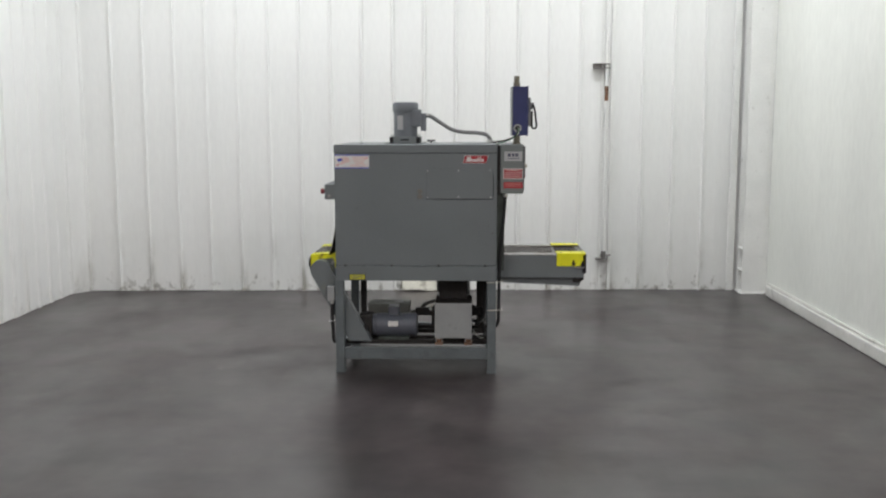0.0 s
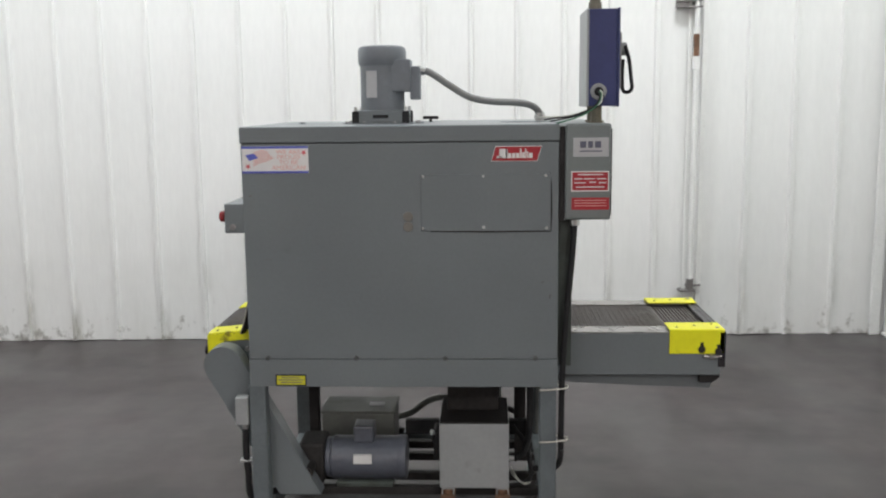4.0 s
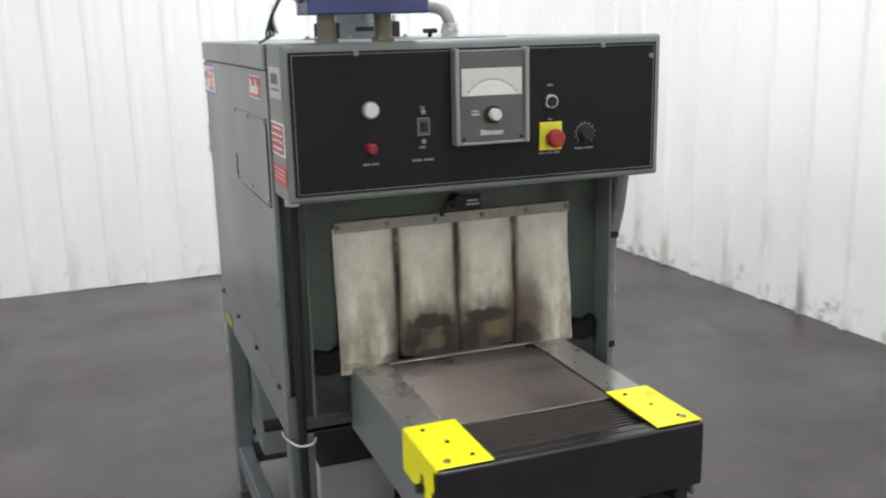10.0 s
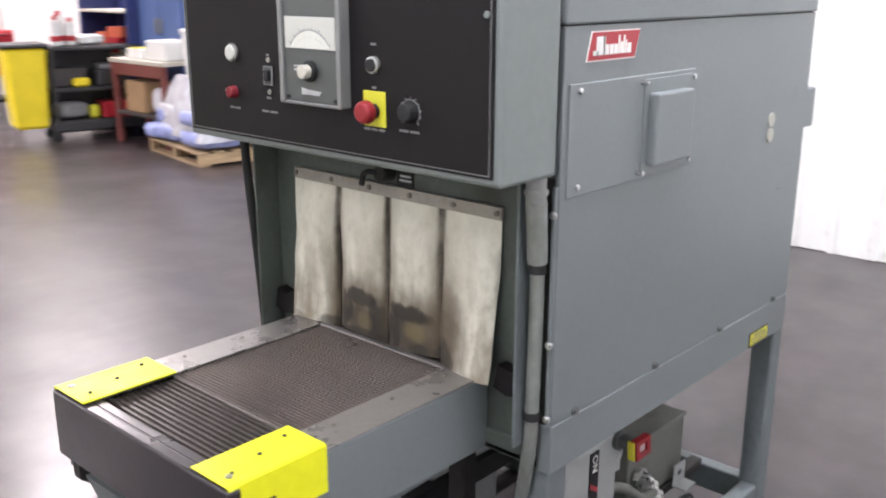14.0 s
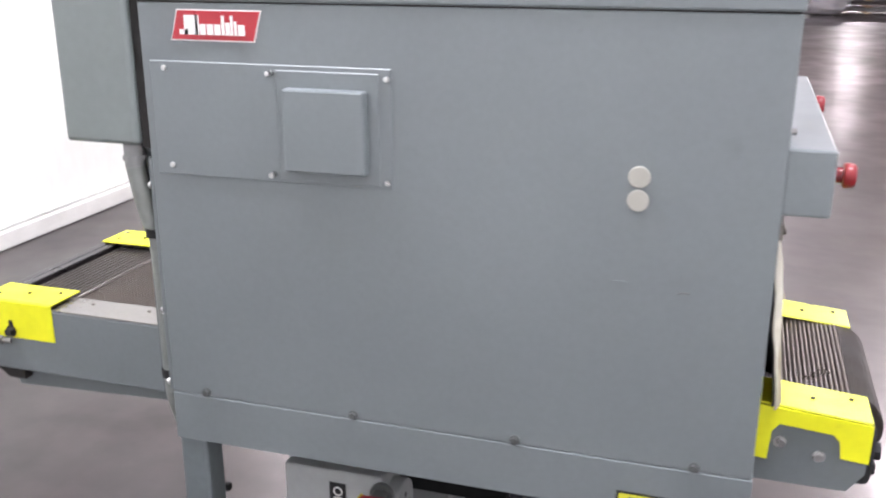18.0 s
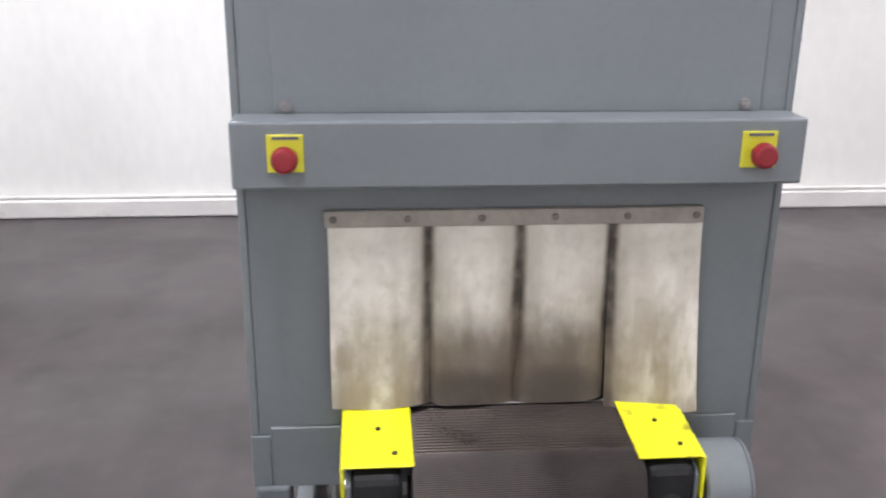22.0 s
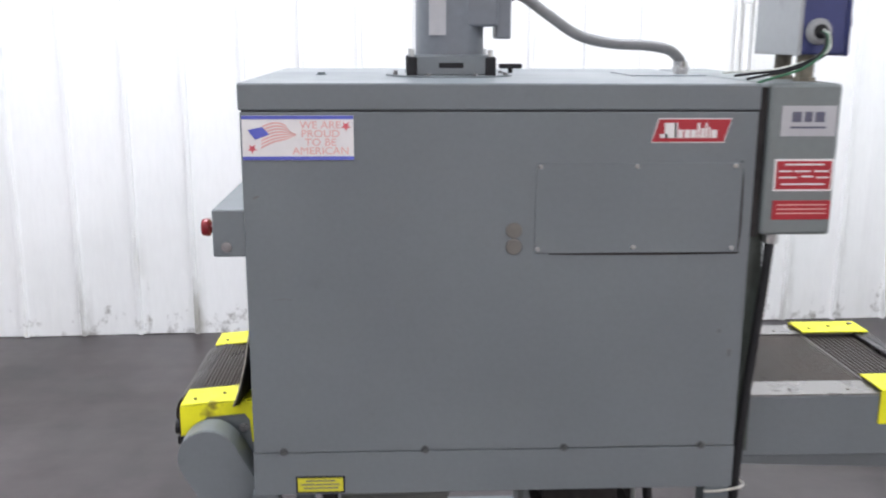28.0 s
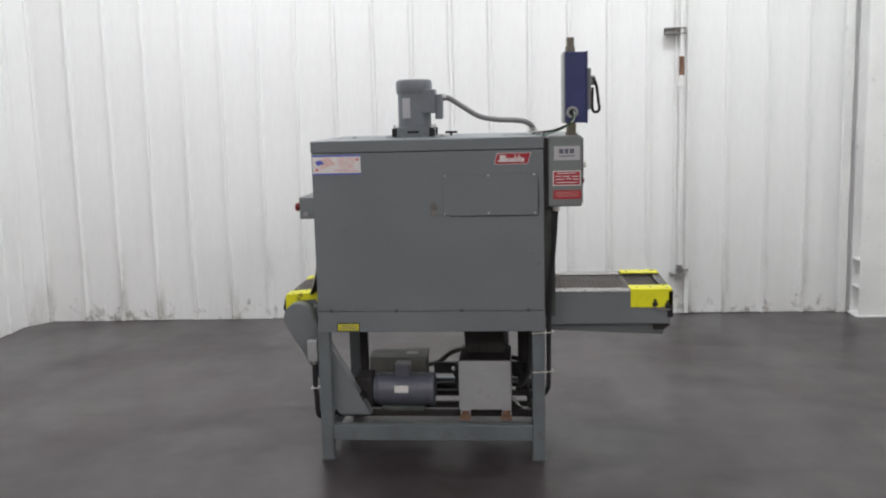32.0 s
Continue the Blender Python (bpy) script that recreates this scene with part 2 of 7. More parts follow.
RIGHT_WALL = mat("off_white_wall_board", (0.85, 0.86, 0.815), 0.55, vary=0.05, scale=1.2, fine=25, bump=0.03, dirt=(0.55, 0.56, 0.52), dirt_amount=0.2, dirt_scale=1.3, stretch=(1, 1, 0.35))
CURB = mat("white_painted_curb", (0.72, 0.71, 0.68), 0.5, vary=0.08, scale=5, dirt=(0.35, 0.34, 0.32), dirt_amount=0.2)
SKIRT = mat("grimy_bent_sheet", (0.70, 0.68, 0.60), 0.55, vary=0.12, scale=7, dirt=(0.22, 0.19, 0.14), dirt_amount=0.55, dirt_scale=11)
CEILING = mat("pale_ceiling_sheet", (0.74, 0.73, 0.71), 0.7, vary=0.05, scale=1.0)
HALL_WALL = mat("hall_wall_paint", (0.66, 0.64, 0.62), 0.7, vary=0.08, scale=1.0)
COLUMN = mat("white_column_paint", (0.82, 0.82, 0.80), 0.45, vary=0.05, scale=4, dirt=(0.35, 0.33, 0.30), dirt_amount=0.1)


def wall_paint(name, colour, wear=1.0):
    """White painted sheet metal: soft vertical streaks, scuffs along the foot, grime beside the lap ribs."""
    m = mat(name, colour, 0.5, vary=0.035, scale=2.2, fine=40, bump=0.03, stretch=(1, 1, 0.22))
    t = m.node_tree
    n, ln = t.nodes, t.links
    bsdf = n["Principled BSDF"]
    src = bsdf.inputs["Base Color"].links[0].from_socket
    co = n.new("ShaderNodeTexCoord")
    geo = n.new("ShaderNodeNewGeometry")
    sep = n.new("ShaderNodeSeparateXYZ")
    ln.new(co.outputs["Object"], sep.inputs[0])

    def rng(sock, a, b, c, d):
        r = n.new("ShaderNodeMapRange")
        for key, val in (("From Min", a), ("From Max", b), ("To Min", c), ("To Max", d)):
            r.inputs[key].default_value = val
        ln.new(sock, r.inputs["Value"])
        return r.outputs["Result"]

    def op(kind, a, b):
        k = n.new("ShaderNodeMath")
        k.operation = kind
        ln.new(a, k.inputs[0])
        ln.new(b, k.inputs[1])
        return k.outputs[0]

    def nz(scale, detail, stretch):
        mp = n.new("ShaderNodeMapping")
        mp.inputs["Scale"].default_value = stretch
        ln.new(geo.outputs["Position"], mp.inputs["Vector"])
        k = n.new("ShaderNodeTexNoise")
        k.inputs["Scale"].default_value, k.inputs["Detail"].default_value, k.inputs["Roughness"].default_value = scale, detail, 0.62
        ln.new(mp.outputs["Vector"], k.inputs["Vector"])
        return k.outputs["Fac"]

    scuff = rng(op("ADD", nz(13.0, 6.0, (1, 1, 0.8)), rng(sep.outputs["Z"], 0.0, 0.36, 0.25, 0.0)), 0.75, 0.90, 0.0, 0.75 * wear)
    rib = rng(sep.outputs["X"], 0.030, 0.075, 1.0, 0.0)
    tall = rng(sep.outputs["Z"], 0.02, 0.60, 1.0, 0.0)
    streak = op("MULTIPLY", op("MULTIPLY", rib, tall), rng(nz(6.0, 5.0, (1, 1, 0.30)), 0.44, 0.66, 0.0, 0.95 * wear))
    cloud = op("MULTIPLY", rng(sep.outputs["Z"], 0.1, 1.2, 0.30, 0.0), rng(nz(3.0, 5.0, (1, 1, 0.4)), 0.45, 0.75, 0.0, 1.0))
    for fac, tint in ((cloud, (0.62, 0.62, 0.58)), (streak, (0.30, 0.285, 0.24)), (scuff, (0.22, 0.20, 0.17))):
        mix = n.new("ShaderNodeMix")
        mix.data_type = "RGBA"
        ln.new(fac, mix.inputs["Factor"])
        ln.new(src, mix.inputs[6])
        mix.inputs[7].default_value = (*tint, 1)
        src = mix.outputs[2]
    ln.new(src, bsdf.inputs["Base Color"])
    return m


WALL = wall_paint("white_painted_sheet", (0.84, 0.84, 0.825))
WALL_CLEAN = wall_paint("clean_white_sheet", (0.85, 0.85, 0.835), 0.35)


def floor_material():
    """Sealed dark concrete with wheel-worn, oily patches."""
    m = bpy.data.materials.new("sealed_concrete")
    m.use_nodes = True
    t = m.node_tree
    n, ln = t.nodes, t.links
    bsdf = n["Principled BSDF"]
    co = n.new("ShaderNodeTexCoord")

    def nz(s, detail, stretch=(1, 1, 1)):
        mp = n.new("ShaderNodeMapping")
        mp.inputs["Scale"].default_value = stretch
        ln.new(co.outputs["Object"], mp.inputs["Vector"])
        k = n.new("ShaderNodeTexNoise")
        k.inputs["Scale"].default_value, k.inputs["Detail"].default_value = s, detail
        ln.new(mp.outputs["Vector"], k.inputs["Vector"])
        return k.outputs["Fac"]

    def rng(src, a, b, c, d):
        r = n.new("ShaderNodeMapRange")
        r.interpolation_type = "SMOOTHERSTEP"
        for key, val in (("From Min", a), ("From Max", b), ("To Min", c), ("To Max", d)):
            r.inputs[key].default_value = val
        ln.new(src, r.inputs["Value"])
        return r.outputs["Result"]

    def mul(a, b):
        k = n.new("ShaderNodeMath")
        k.operation = "MULTIPLY"
        ln.new(a, k.inputs[0])
        ln.new(b, k.inputs[1])
        return k.outputs[0]

    cloud, patch, grain = nz(0.5, 3), nz(2.4, 5), nz(11.0, 4)
    blot, streak = nz(2.6, 4, (0.8, 1.3, 1)), nz(5.0, 4, (0.18, 1.6, 1))
    wear = nz(1.1, 4, (1.2, 0.7, 1))
    tone = mul(mul(rng(cloud, 0.3, 0.7, 0.86, 1.14), rng(patch, 0.28, 0.72, 0.80, 1.20)), mul(rng(streak, 0.25, 0.75, 0.92, 1.08), rng(grain, 0.3, 0.7, 0.92, 1.08)))
    tone = mul(tone, rng(blot, 0.44, 0.78, 1.0, 0.50))
    sc = n.new("ShaderNodeVectorMath")
    sc.operation = "SCALE"
    sc.inputs[0].default_value = FLOOR_TONE
    ln.new(tone, sc.inputs["Scale"])
    ln.new(sc.outputs[0], bsdf.inputs["Base Color"])
    ln.new(rng(wear, 0.30, 0.70, 0.34, 0.44), bsdf.inputs["Roughness"])
    ln.new(rng(patch, 0.22, 0.78, 0.60, 0.18), bsdf.inputs["Coat Weight"])
    ln.new(rng(wear, 0.30, 0.70, 0.20, 0.258), bsdf.inputs["Coat Roughness"])
    bsdf.inputs["Coat IOR"].default_value = 1.42
    ln.new(rng(wear, 0.3, 0.7, 0.40, 0.28), bsdf.inputs["Specular IOR Level"])
    return m


FLOOR_TONE = (0.0405, 0.0318, 0.0326)
FLOOR = floor_material()


def curtain_material(name, spots, hem, seams):
    """Heat-aged fibreglass cloth: cream, smudged toward the hem, with burnt spots (y, z, half width, half height, colour, amount)."""
    m = mat(name, (0.66, 0.635, 0.56), 0.8, vary=0.06, scale=14, fine=60, bump=0.10)
    t = m.node_tree
    n, ln = t.nodes, t.links
    bsdf = n["Principled BSDF"]
    src = bsdf.inputs["Base Color"].links[0].from_socket
    co = n.new("ShaderNodeTexCoord")
    place = n.new("ShaderNodeVectorMath")
    place.inputs[1].default_value = (0, 0.42, 0)
    ln.new(co.outputs["Object"], place.inputs[0])
    sep = n.new("ShaderNodeSeparateXYZ")
    ln.new(place.outputs[0], sep.inputs[0])

    def math_node(kind, a, b, c=None):
        k = n.new("ShaderNodeMath")
        k.operation = kind
        for i, v in enumerate((a, b, c)):
            if v is None:
                continue
            if isinstance(v, (int, float)):
                k.inputs[i].default_value = v
            else:
                ln.new(v, k.inputs[i])
        return k.outputs[0]

    def rng(sock, a, b, c, d):
        r = n.new("ShaderNodeMapRange")
        r.interpolation_type = "SMOOTHSTEP"
        for key, val in (("From Min", a), ("From Max", b), ("To Min", c), ("To Max", d)):
            r.inputs[key].default_value = val
        ln.new(sock, r.inputs["Value"])
        return r.outputs["Result"]

    def nz(scale, stretch, detail=5.0):
        mp = n.new("ShaderNodeMapping")
        mp.inputs["Scale"].default_value = stretch
        ln.new(place.outputs[0], mp.inputs["Vector"])
        k = n.new("ShaderNodeTexNoise")
        k.inputs["Scale"].default_value, k.inputs["Detail"].default_value = scale, detail
        ln.new(mp.outputs["Vector"], k.inputs["Vector"])
        return k.outputs["Fac"]

    def stain_and_shade(fac, colour):
        nonlocal src
        mix = n.new("ShaderNodeMix")
        mix.data_type = "RGBA"
        ln.new(fac, mix.inputs["Factor"])
        ln.new(src, mix.inputs[6])
        mix.inputs[7].default_value = (*colour, 1)
        src = mix.outputs[2]

    rough, streaks = nz(26.0, (1, 1, 1)), nz(24.0, (1, 1, 0.16))
    down = rng(sep.outputs["Z"], 0.74, 1.06, 1.0, 0.12)
    stain_and_shade(math_node("MULTIPLY", down, rng(streaks, 0.30, 0.66, 0.0, hem)), (0.25, 0.21, 0.155))
    stain_and_shade(math_node("MULTIPLY", down, rng(rough, 0.50, 0.75, 0.0, hem * 0.6)), (0.33, 0.29, 0.20))
    mottle = nz(48.0, (1, 1, 0.8), 6.0)
    stain_and_shade(math_node("MULTIPLY", rng(sep.outputs["Z"], 0.74, 1.08, 1.0, 0.45), rng(mottle, 0.48, 0.72, 0.0, 0.38)), (0.30, 0.265, 0.20))
    wander = math_node("MULTIPLY", math_node("SUBTRACT", nz(16.0, (1, 1, 0.6)), 0.5), 0.035)
    # Dark bands down each seam: smudged edges, plus painted shade where the strips meet.
    for y in seams:
        away = math_node("ABSOLUTE", math_node("SUBTRACT", sep.outputs["Y"], y), 0.0)
        wide = rng(math_node("ADD", away, wander), 0.001, 0.050, 1.0, 0.0)
        stain_and_shade(math_node("MULTIPLY", wide, rng(math_node("MULTIPLY_ADD", rough, 0.35, sep.outputs["Z"]), 0.92, 1.28, 0.85, 0.30)), (0.16, 0.125, 0.085))
        thin = rng(math_node("MULTIPLY_ADD", wander, 0.4, away), 0.003, 0.016, 1.0, 0.0)
        stain_and_shade(math_node("MULTIPLY", thin, rng(rough, 0.25, 0.6, 0.6, 1.0)), (0.050, 0.040, 0.030))
    smudge = nz(19.0, (1, 1, 0.8), 7.0)
    stain_and_shade(math_node("MULTIPLY", rng(sep.outputs["Z"], 0.76, 1.02, 1.0, 0.15), rng(smudge, 0.46, 0.68, 0.0, 0.60)), (0.20, 0.165, 0.115))
    for y, z, w, h, colour, amount in spots:
        dy = math_node("DIVIDE", math_node("SUBTRACT", sep.outputs["Y"], y), w)
        dz = math_node("DIVIDE", math_node("SUBTRACT", sep.outputs["Z"], z), h)
        r2 = math_node("ADD", math_node("MULTIPLY", dy, dy), math_node("MULTIPLY", dz, dz))
        ragged = math_node("MULTIPLY_ADD", math_node("SUBTRACT", nz(34.0, (1, 1, 0.7)), 0.5), 2.0 if max(colour) < 0.04 else 0.9, r2)
        edge = (0.45, 1.35) if max(colour) < 0.04 else (0.10, 1.9)
        stain_and_shade(rng(ragged, *edge, amount, 0.0), colour)
    ln.new(src, bsdf.inputs["Base Color"])
    return m


BURNT, SINGED, SCORCH, OCHRE = (0.030, 0.025, 0.020), (0.055, 0.045, 0.034), (0.110, 0.084, 0.058), (0.20, 0.155, 0.075)
CLOTH_ENTRY = curtain_material("entry_fibreglass_cloth", (
    (0.350, 0.800, 0.085, 0.075, SCORCH, 0.92), (0.350, 0.838, 0.055, 0.020, BURNT, 0.85), (0.305, 0.805, 0.022, 0.040, BURNT, 0.75), (0.398, 0.790, 0.026, 0.055, BURNT, 0.85), (0.350, 0.778, 0.070, 0.040, BURNT, 0.62), (0.362, 0.787, 0.022, 0.022, OCHRE, 0.45),
    (0.500, 0.800, 0.080, 0.075, SCORCH, 0.92), (0.495, 0.836, 0.062, 0.019, BURNT, 0.9), (0.448, 0.785, 0.026, 0.055, BURNT, 0.85), (0.500, 0.778, 0.070, 0.036, BURNT, 0.6), (0.515, 0.798, 0.028, 0.020, OCHRE, 0.7), (0.530, 0.764, 0.036, 0.013, BURNT, 0.75),
    (0.350, 0.757, 0.080, 0.014, BURNT, 0.75), (0.600, 0.800, 0.050, 0.105, SCORCH, 0.9), (0.595, 0.765, 0.034, 0.045, BURNT, 0.8),
    (0.250, 0.755, 0.034, 0.022, BURNT, 0.7), (0.160, 0.755, 0.030, 0.012, BURNT, 0.4)),
    0.85, (0.2745, 0.423, 0.573))
CLOTH_EXIT = curtain_material("exit_fibreglass_cloth", (
    (0.350, 0.810, 0.080, 0.085, SCORCH, 0.9), (0.350, 0.780, 0.070, 0.040, SINGED, 0.75), (0.490, 0.815, 0.080, 0.085, SCORCH, 0.9),
    (0.500, 0.780, 0.070, 0.038, SINGED, 0.75), (0.640, 0.820, 0.060, 0.10, OCHRE, 0.35), (0.200, 0.820, 0.060, 0.10, OCHRE, 0.35)),
    0.95, (0.270, 0.4165, 0.5605))


# ---- building blocks ----
HOME = {}


def thing(name, x, y, z, label="", category="", group="", kind=""):
    ob = new(name)
    ob.empty_display_size = 0.1
    ob.location = (x, y, z)
    HOME[ob.name] = Vector((x, y, z))
    return tagged(ob, label, category, group, kind)


def part(name, bm, material, parent=None, label="", smooth=35, category="", kind=""):
    """Links a bmesh, given in world metres, as one mesh object; under parent if there is one."""
    home = HOME[parent.name] if parent else Vector((0, 0, 0))
    bmesh.ops.translate(bm, verts=bm.verts, vec=-home)
    bmesh.ops.recalc_face_normals(bm, faces=bm.faces)
    me = bpy.data.meshes.new(name)
    bm.edges.index_update()
    crisp = []
    for e in bm.edges:
        if smooth and len(e.link_faces) == 2:
            a, b = sorted(f.calc_area() for f in e.link_faces)
            if b > 6 * a and len(e.link_faces[0].verts) >= 4 and e.calc_face_angle(0.0) > 0.15:
                crisp.append(e.index)
    bm.to_mesh(me)
    bm.free()
    me.materials.append(material)
    if smooth:
        me.shade_smooth()
        me.set_sharp_from_angle(angle=radians(smooth))
        for i in crisp:
            me.edges[i].use_edge_sharp = True
    ob = new(name, me)
    if parent:
        ob.parent = parent
    HOME[ob.name] = home
    return tagged(ob, label, category, "", kind)


def cuboid(x0, x1, y0, y1, z0, z1, bevel=0.002, seg=1):
    bm = bmesh.new()
    bmesh.ops.create_cube(bm, size=1)
    for v in bm.verts:
        v.co = ((x0 + x1) / 2 + v.co.x * (x1 - x0), (y0 + y1) / 2 + v.co.y * (y1 - y0), (z0 + z1) / 2 + v.co.z * (z1 - z0))
    if bevel:
        bmesh.ops.bevel(bm, geom=bm.edges[:], offset=min(bevel, 0.45 * min(x1 - x0, y1 - y0, z1 - z0)), segments=seg, affect="EDGES", profile=0.5)
    return bm


def rod(a, b, r, seg=16, r2=None, bevel=0.0):
    """A round bar or cone from a to b."""
    a, b = Vector(a), Vector(b)
    bm = bmesh.new()
    bmesh.ops.create_cone(bm, cap_ends=True, segments=seg, radius1=r, radius2=r if r2 is None else r2, depth=(b - a).length)
    if bevel:
        rim = [e for e in bm.edges if len(e.link_faces) == 2 and any(len(f.verts) > 4 for f in e.link_faces)]
        bmesh.ops.bevel(bm, geom=rim, offset=bevel, segments=2, affect="EDGES", profile=0.5)
    m = (b - a).to_track_quat("Z", "Y").to_matrix().to_4x4()
    bmesh.ops.transform(bm, matrix=Matrix.Translation((a + b) / 2) @ m, verts=bm.verts)
    return bm


def join(*bms):
    out = bmesh.new()
    for b in bms:
        me = bpy.data.meshes.new("tmp")
        b.to_mesh(me)
        b.free()
        out.from_mesh(me)
        bpy.data.meshes.remove(me)
    return out


def smooth_line(points, n=8):
    pts = [Vector(p) for p in points]
    pts = [2 * pts[0] - pts[1], *pts, 2 * pts[-1] - pts[-2]]
    out = []
    for i in range(1, len(pts) - 2):
        p0, p1, p2, p3 = pts[i - 1:i + 3]
        for k in range(n):
            u = k / n
            out.append(0.5 * ((2 * p1) + (p2 - p0) * u + (2 * p0 - 5 * p1 + 4 * p2 - p3) * u * u + (3 * p1 - p0 - 3 * p2 + p3) * u ** 3))
    return out + [pts[-2]]


def tube(points, r, seg=10, n=8, ribs=0.0):
    """A hose along a smooth line; ribs gives a corrugated skin."""
    line = smooth_line(points, n)
    bm = bmesh.new()
    rings = []
    for i, p in enumerate(line):
        d = (line[min(i + 1, len(line) - 1)] - line[max(i - 1, 0)]).normalized()
        q = d.to_track_quat("Z", "Y")
        rr = r * (1 + (ribs if i % 2 else 0))
        rings.append([bm.verts.new(p + q @ Vector((rr * math.cos(2 * math.pi * k / seg), rr * math.sin(2 * math.pi * k / seg), 0))) for k in range(seg)])
    for a, b in zip(rings, rings[1:]):
        for k in range(seg):
            bm.faces.new((a[k], a[(k + 1) % seg], b[(k + 1) % seg], b[k]))
    bm.faces.new(rings[0][::-1])
    bm.faces.new(rings[-1])
    return bm


def slab(outline, axis, a, b, bevel=0.0):
    """A flat outline pushed from a to b along an axis; outline points are the two other coordinates in xyz order."""
    def at(u, v, w):
        return {"x": (w, u, v), "y": (u, w, v), "z": (u, v, w)}[axis]
    bm = bmesh.new()
    lo = [bm.verts.new(at(u, v, a)) for u, v in outline]
    hi = [bm.verts.new(at(u, v, b)) for u, v in outline]
    bm.faces.new(lo)
    bm.faces.new(hi[::-1])
    for k in range(len(lo)):
        j = (k + 1) % len(lo)
        bm.faces.new((lo[k], hi[k], hi[j], lo[j]))
    if bevel:
        bmesh.ops.bevel(bm, geom=bm.edges[:], offset=bevel, segments=1, affect="EDGES")
    return bm


def frame_plate(axis, a, b, u0, u1, v0, v1, hu0, hu1, hv0, hv1):
    """A plate with a rectangular hole, as one ring."""
    def at(u, v, w):
        return {"x": (w, u, v), "y": (u, w, v), "z": (u, v, w)}[axis]
    bm = bmesh.new()
    out, hole = [(u0, v0), (u1, v0), (u1, v1), (u0, v1)], [(hu0, hv0), (hu1, hv0), (hu1, hv1), (hu0, hv1)]
    lo_o, lo_h, hi_o, hi_h = [[bm.verts.new(at(u, v, w)) for u, v in loop] for loop, w in ((out, a), (hole, a), (out, b), (hole, b))]
    for k in range(4):
        j = (k + 1) % 4
        bm.faces.new((lo_o[k], lo_o[j], lo_h[j], lo_h[k]))
        bm.faces.new((hi_o[k], hi_h[k], hi_h[j], hi_o[j]))
        bm.faces.new((lo_o[k], hi_o[k], hi_o[j], lo_o[j]))
        bm.faces.new((lo_h[k], lo_h[j], hi_h[j], hi_h[k]))
    return bm


def lettering(text, size, m, depth=0.0006):
    """Writing in the built-in font as a mesh, set by the pose m."""
    cu = bpy.data.curves.new("print", "FONT")
    cu.body, cu.size, cu.align_x, cu.align_y, cu.extrude = text, size, "CENTER", "CENTER", depth
    ob = bpy.data.objects.new("print", cu)
    scene.collection.objects.link(ob)
    bpy.context.view_layer.update()
    me = bpy.data.meshes.new_from_object(ob.evaluated_get(bpy.context.evaluated_depsgraph_get()))
    bpy.data.objects.remove(ob)
    bm = bmesh.new()
    bm.from_mesh(me)
    bpy.data.meshes.remove(me)
    bmesh.ops.transform(bm, matrix=m, verts=bm.verts)
    return bm


def bolt(x, y, z, axis, sign, r=0.008, h=0.006):
    """A hexagon bolt head on a washer."""
    d = Vector({"x": (1, 0, 0), "y": (0, 1, 0), "z": (0, 0, 1)}[axis]) * sign
    p = Vector((x, y, z))
    return join(rod(p - d * 0.002, p + d * 0.0015, r * 1.35, 12), rod(p, p + d * h, r, 6))


# ---- the shell of the place ----
def sheet_floor():
    bm = bmesh.new()
    bmesh.ops.create_grid(bm, x_segments=2, y_segments=2, size=1)
    for v in bm.verts:
        v.co = (1.0 + v.co.x * 20.0, -23.0 + v.co.y * 28.5, 0)
    ext = bmesh.ops.extrude_face_region(bm, geom=bm.faces[:])
    bmesh.ops.translate(bm, verts=[g for g in ext["geom"] if isinstance(g, bmesh.types.BMVert)], vec=(0, 0, -0.2))
    return bm


part("floor", sheet_floor(), FLOOR, None, "dark sealed concrete floor with a glossy worn surface and stains", 0, "floor", "structure")
# The ceiling is out of view; its pale colour is there to bounce light.
part("ceiling", cuboid(-18.2, 20.2, -50.2, 3.6, 5.4, 5.5, 0), CEILING, None, "unseen pale ceiling added to bounce light", 0, "ceiling", "structure")

LX, BY, RX = -3.545, 3.04, 3.215
WALL_TOP = 5.4
SKEW = pose(0, 3.146, 0, 0, 0, 2.12) @ Matrix.Translation((0, -BY, 0))


def on_back_wall(ob):
    """Sets a top-level object, drawn against a straight back wall, on the wall as it stands: askew to the machine."""
    ob.matrix_basis = SKEW @ ob.matrix_basis
    return ob



def ribbed_panel(width, height, rib=0.034, rise=0.020, wave=0.0):
    """One painted sheet panel: flat pan with a raised lap rib on one edge, faces toward -y at y = 0."""
    prof = [(0.0, 0.0), (0.006, -rise), (rib - 0.006, -rise), (rib, 0.0), (rib + 0.010, 0.002), (width * 0.5, wave), (width - 0.012, 0.002), (width, 0.0)]
    bm = bmesh.new()
    lo = [bm.verts.new((x, y, 0)) for x, y in prof]
    hi = [bm.verts.new((x, y, height)) for x, y in prof]
    back0, back1 = bm.verts.new((width, 0.03, 0)), bm.verts.new((0, 0.03, 0))
    back2, back3 = bm.verts.new((width, 0.03, height)), bm.verts.new((0, 0.03, height))
    for k in range(len(prof) - 1):
        bm.faces.new((lo[k], lo[k + 1], hi[k + 1], hi[k]))
    bm.faces.new((lo[-1], back0, back2, hi[-1]))
    bm.faces.new((back0, back1, back3, back2))
    bm.faces.new((back1, lo[0], hi[0], back3))
    bm.faces.new(lo[::-1] + [back1, back0])
    bm.faces.new(hi + [back2, back3])
    bmesh.ops.recalc_face_normals(bm, faces=bm.faces)
    return bm


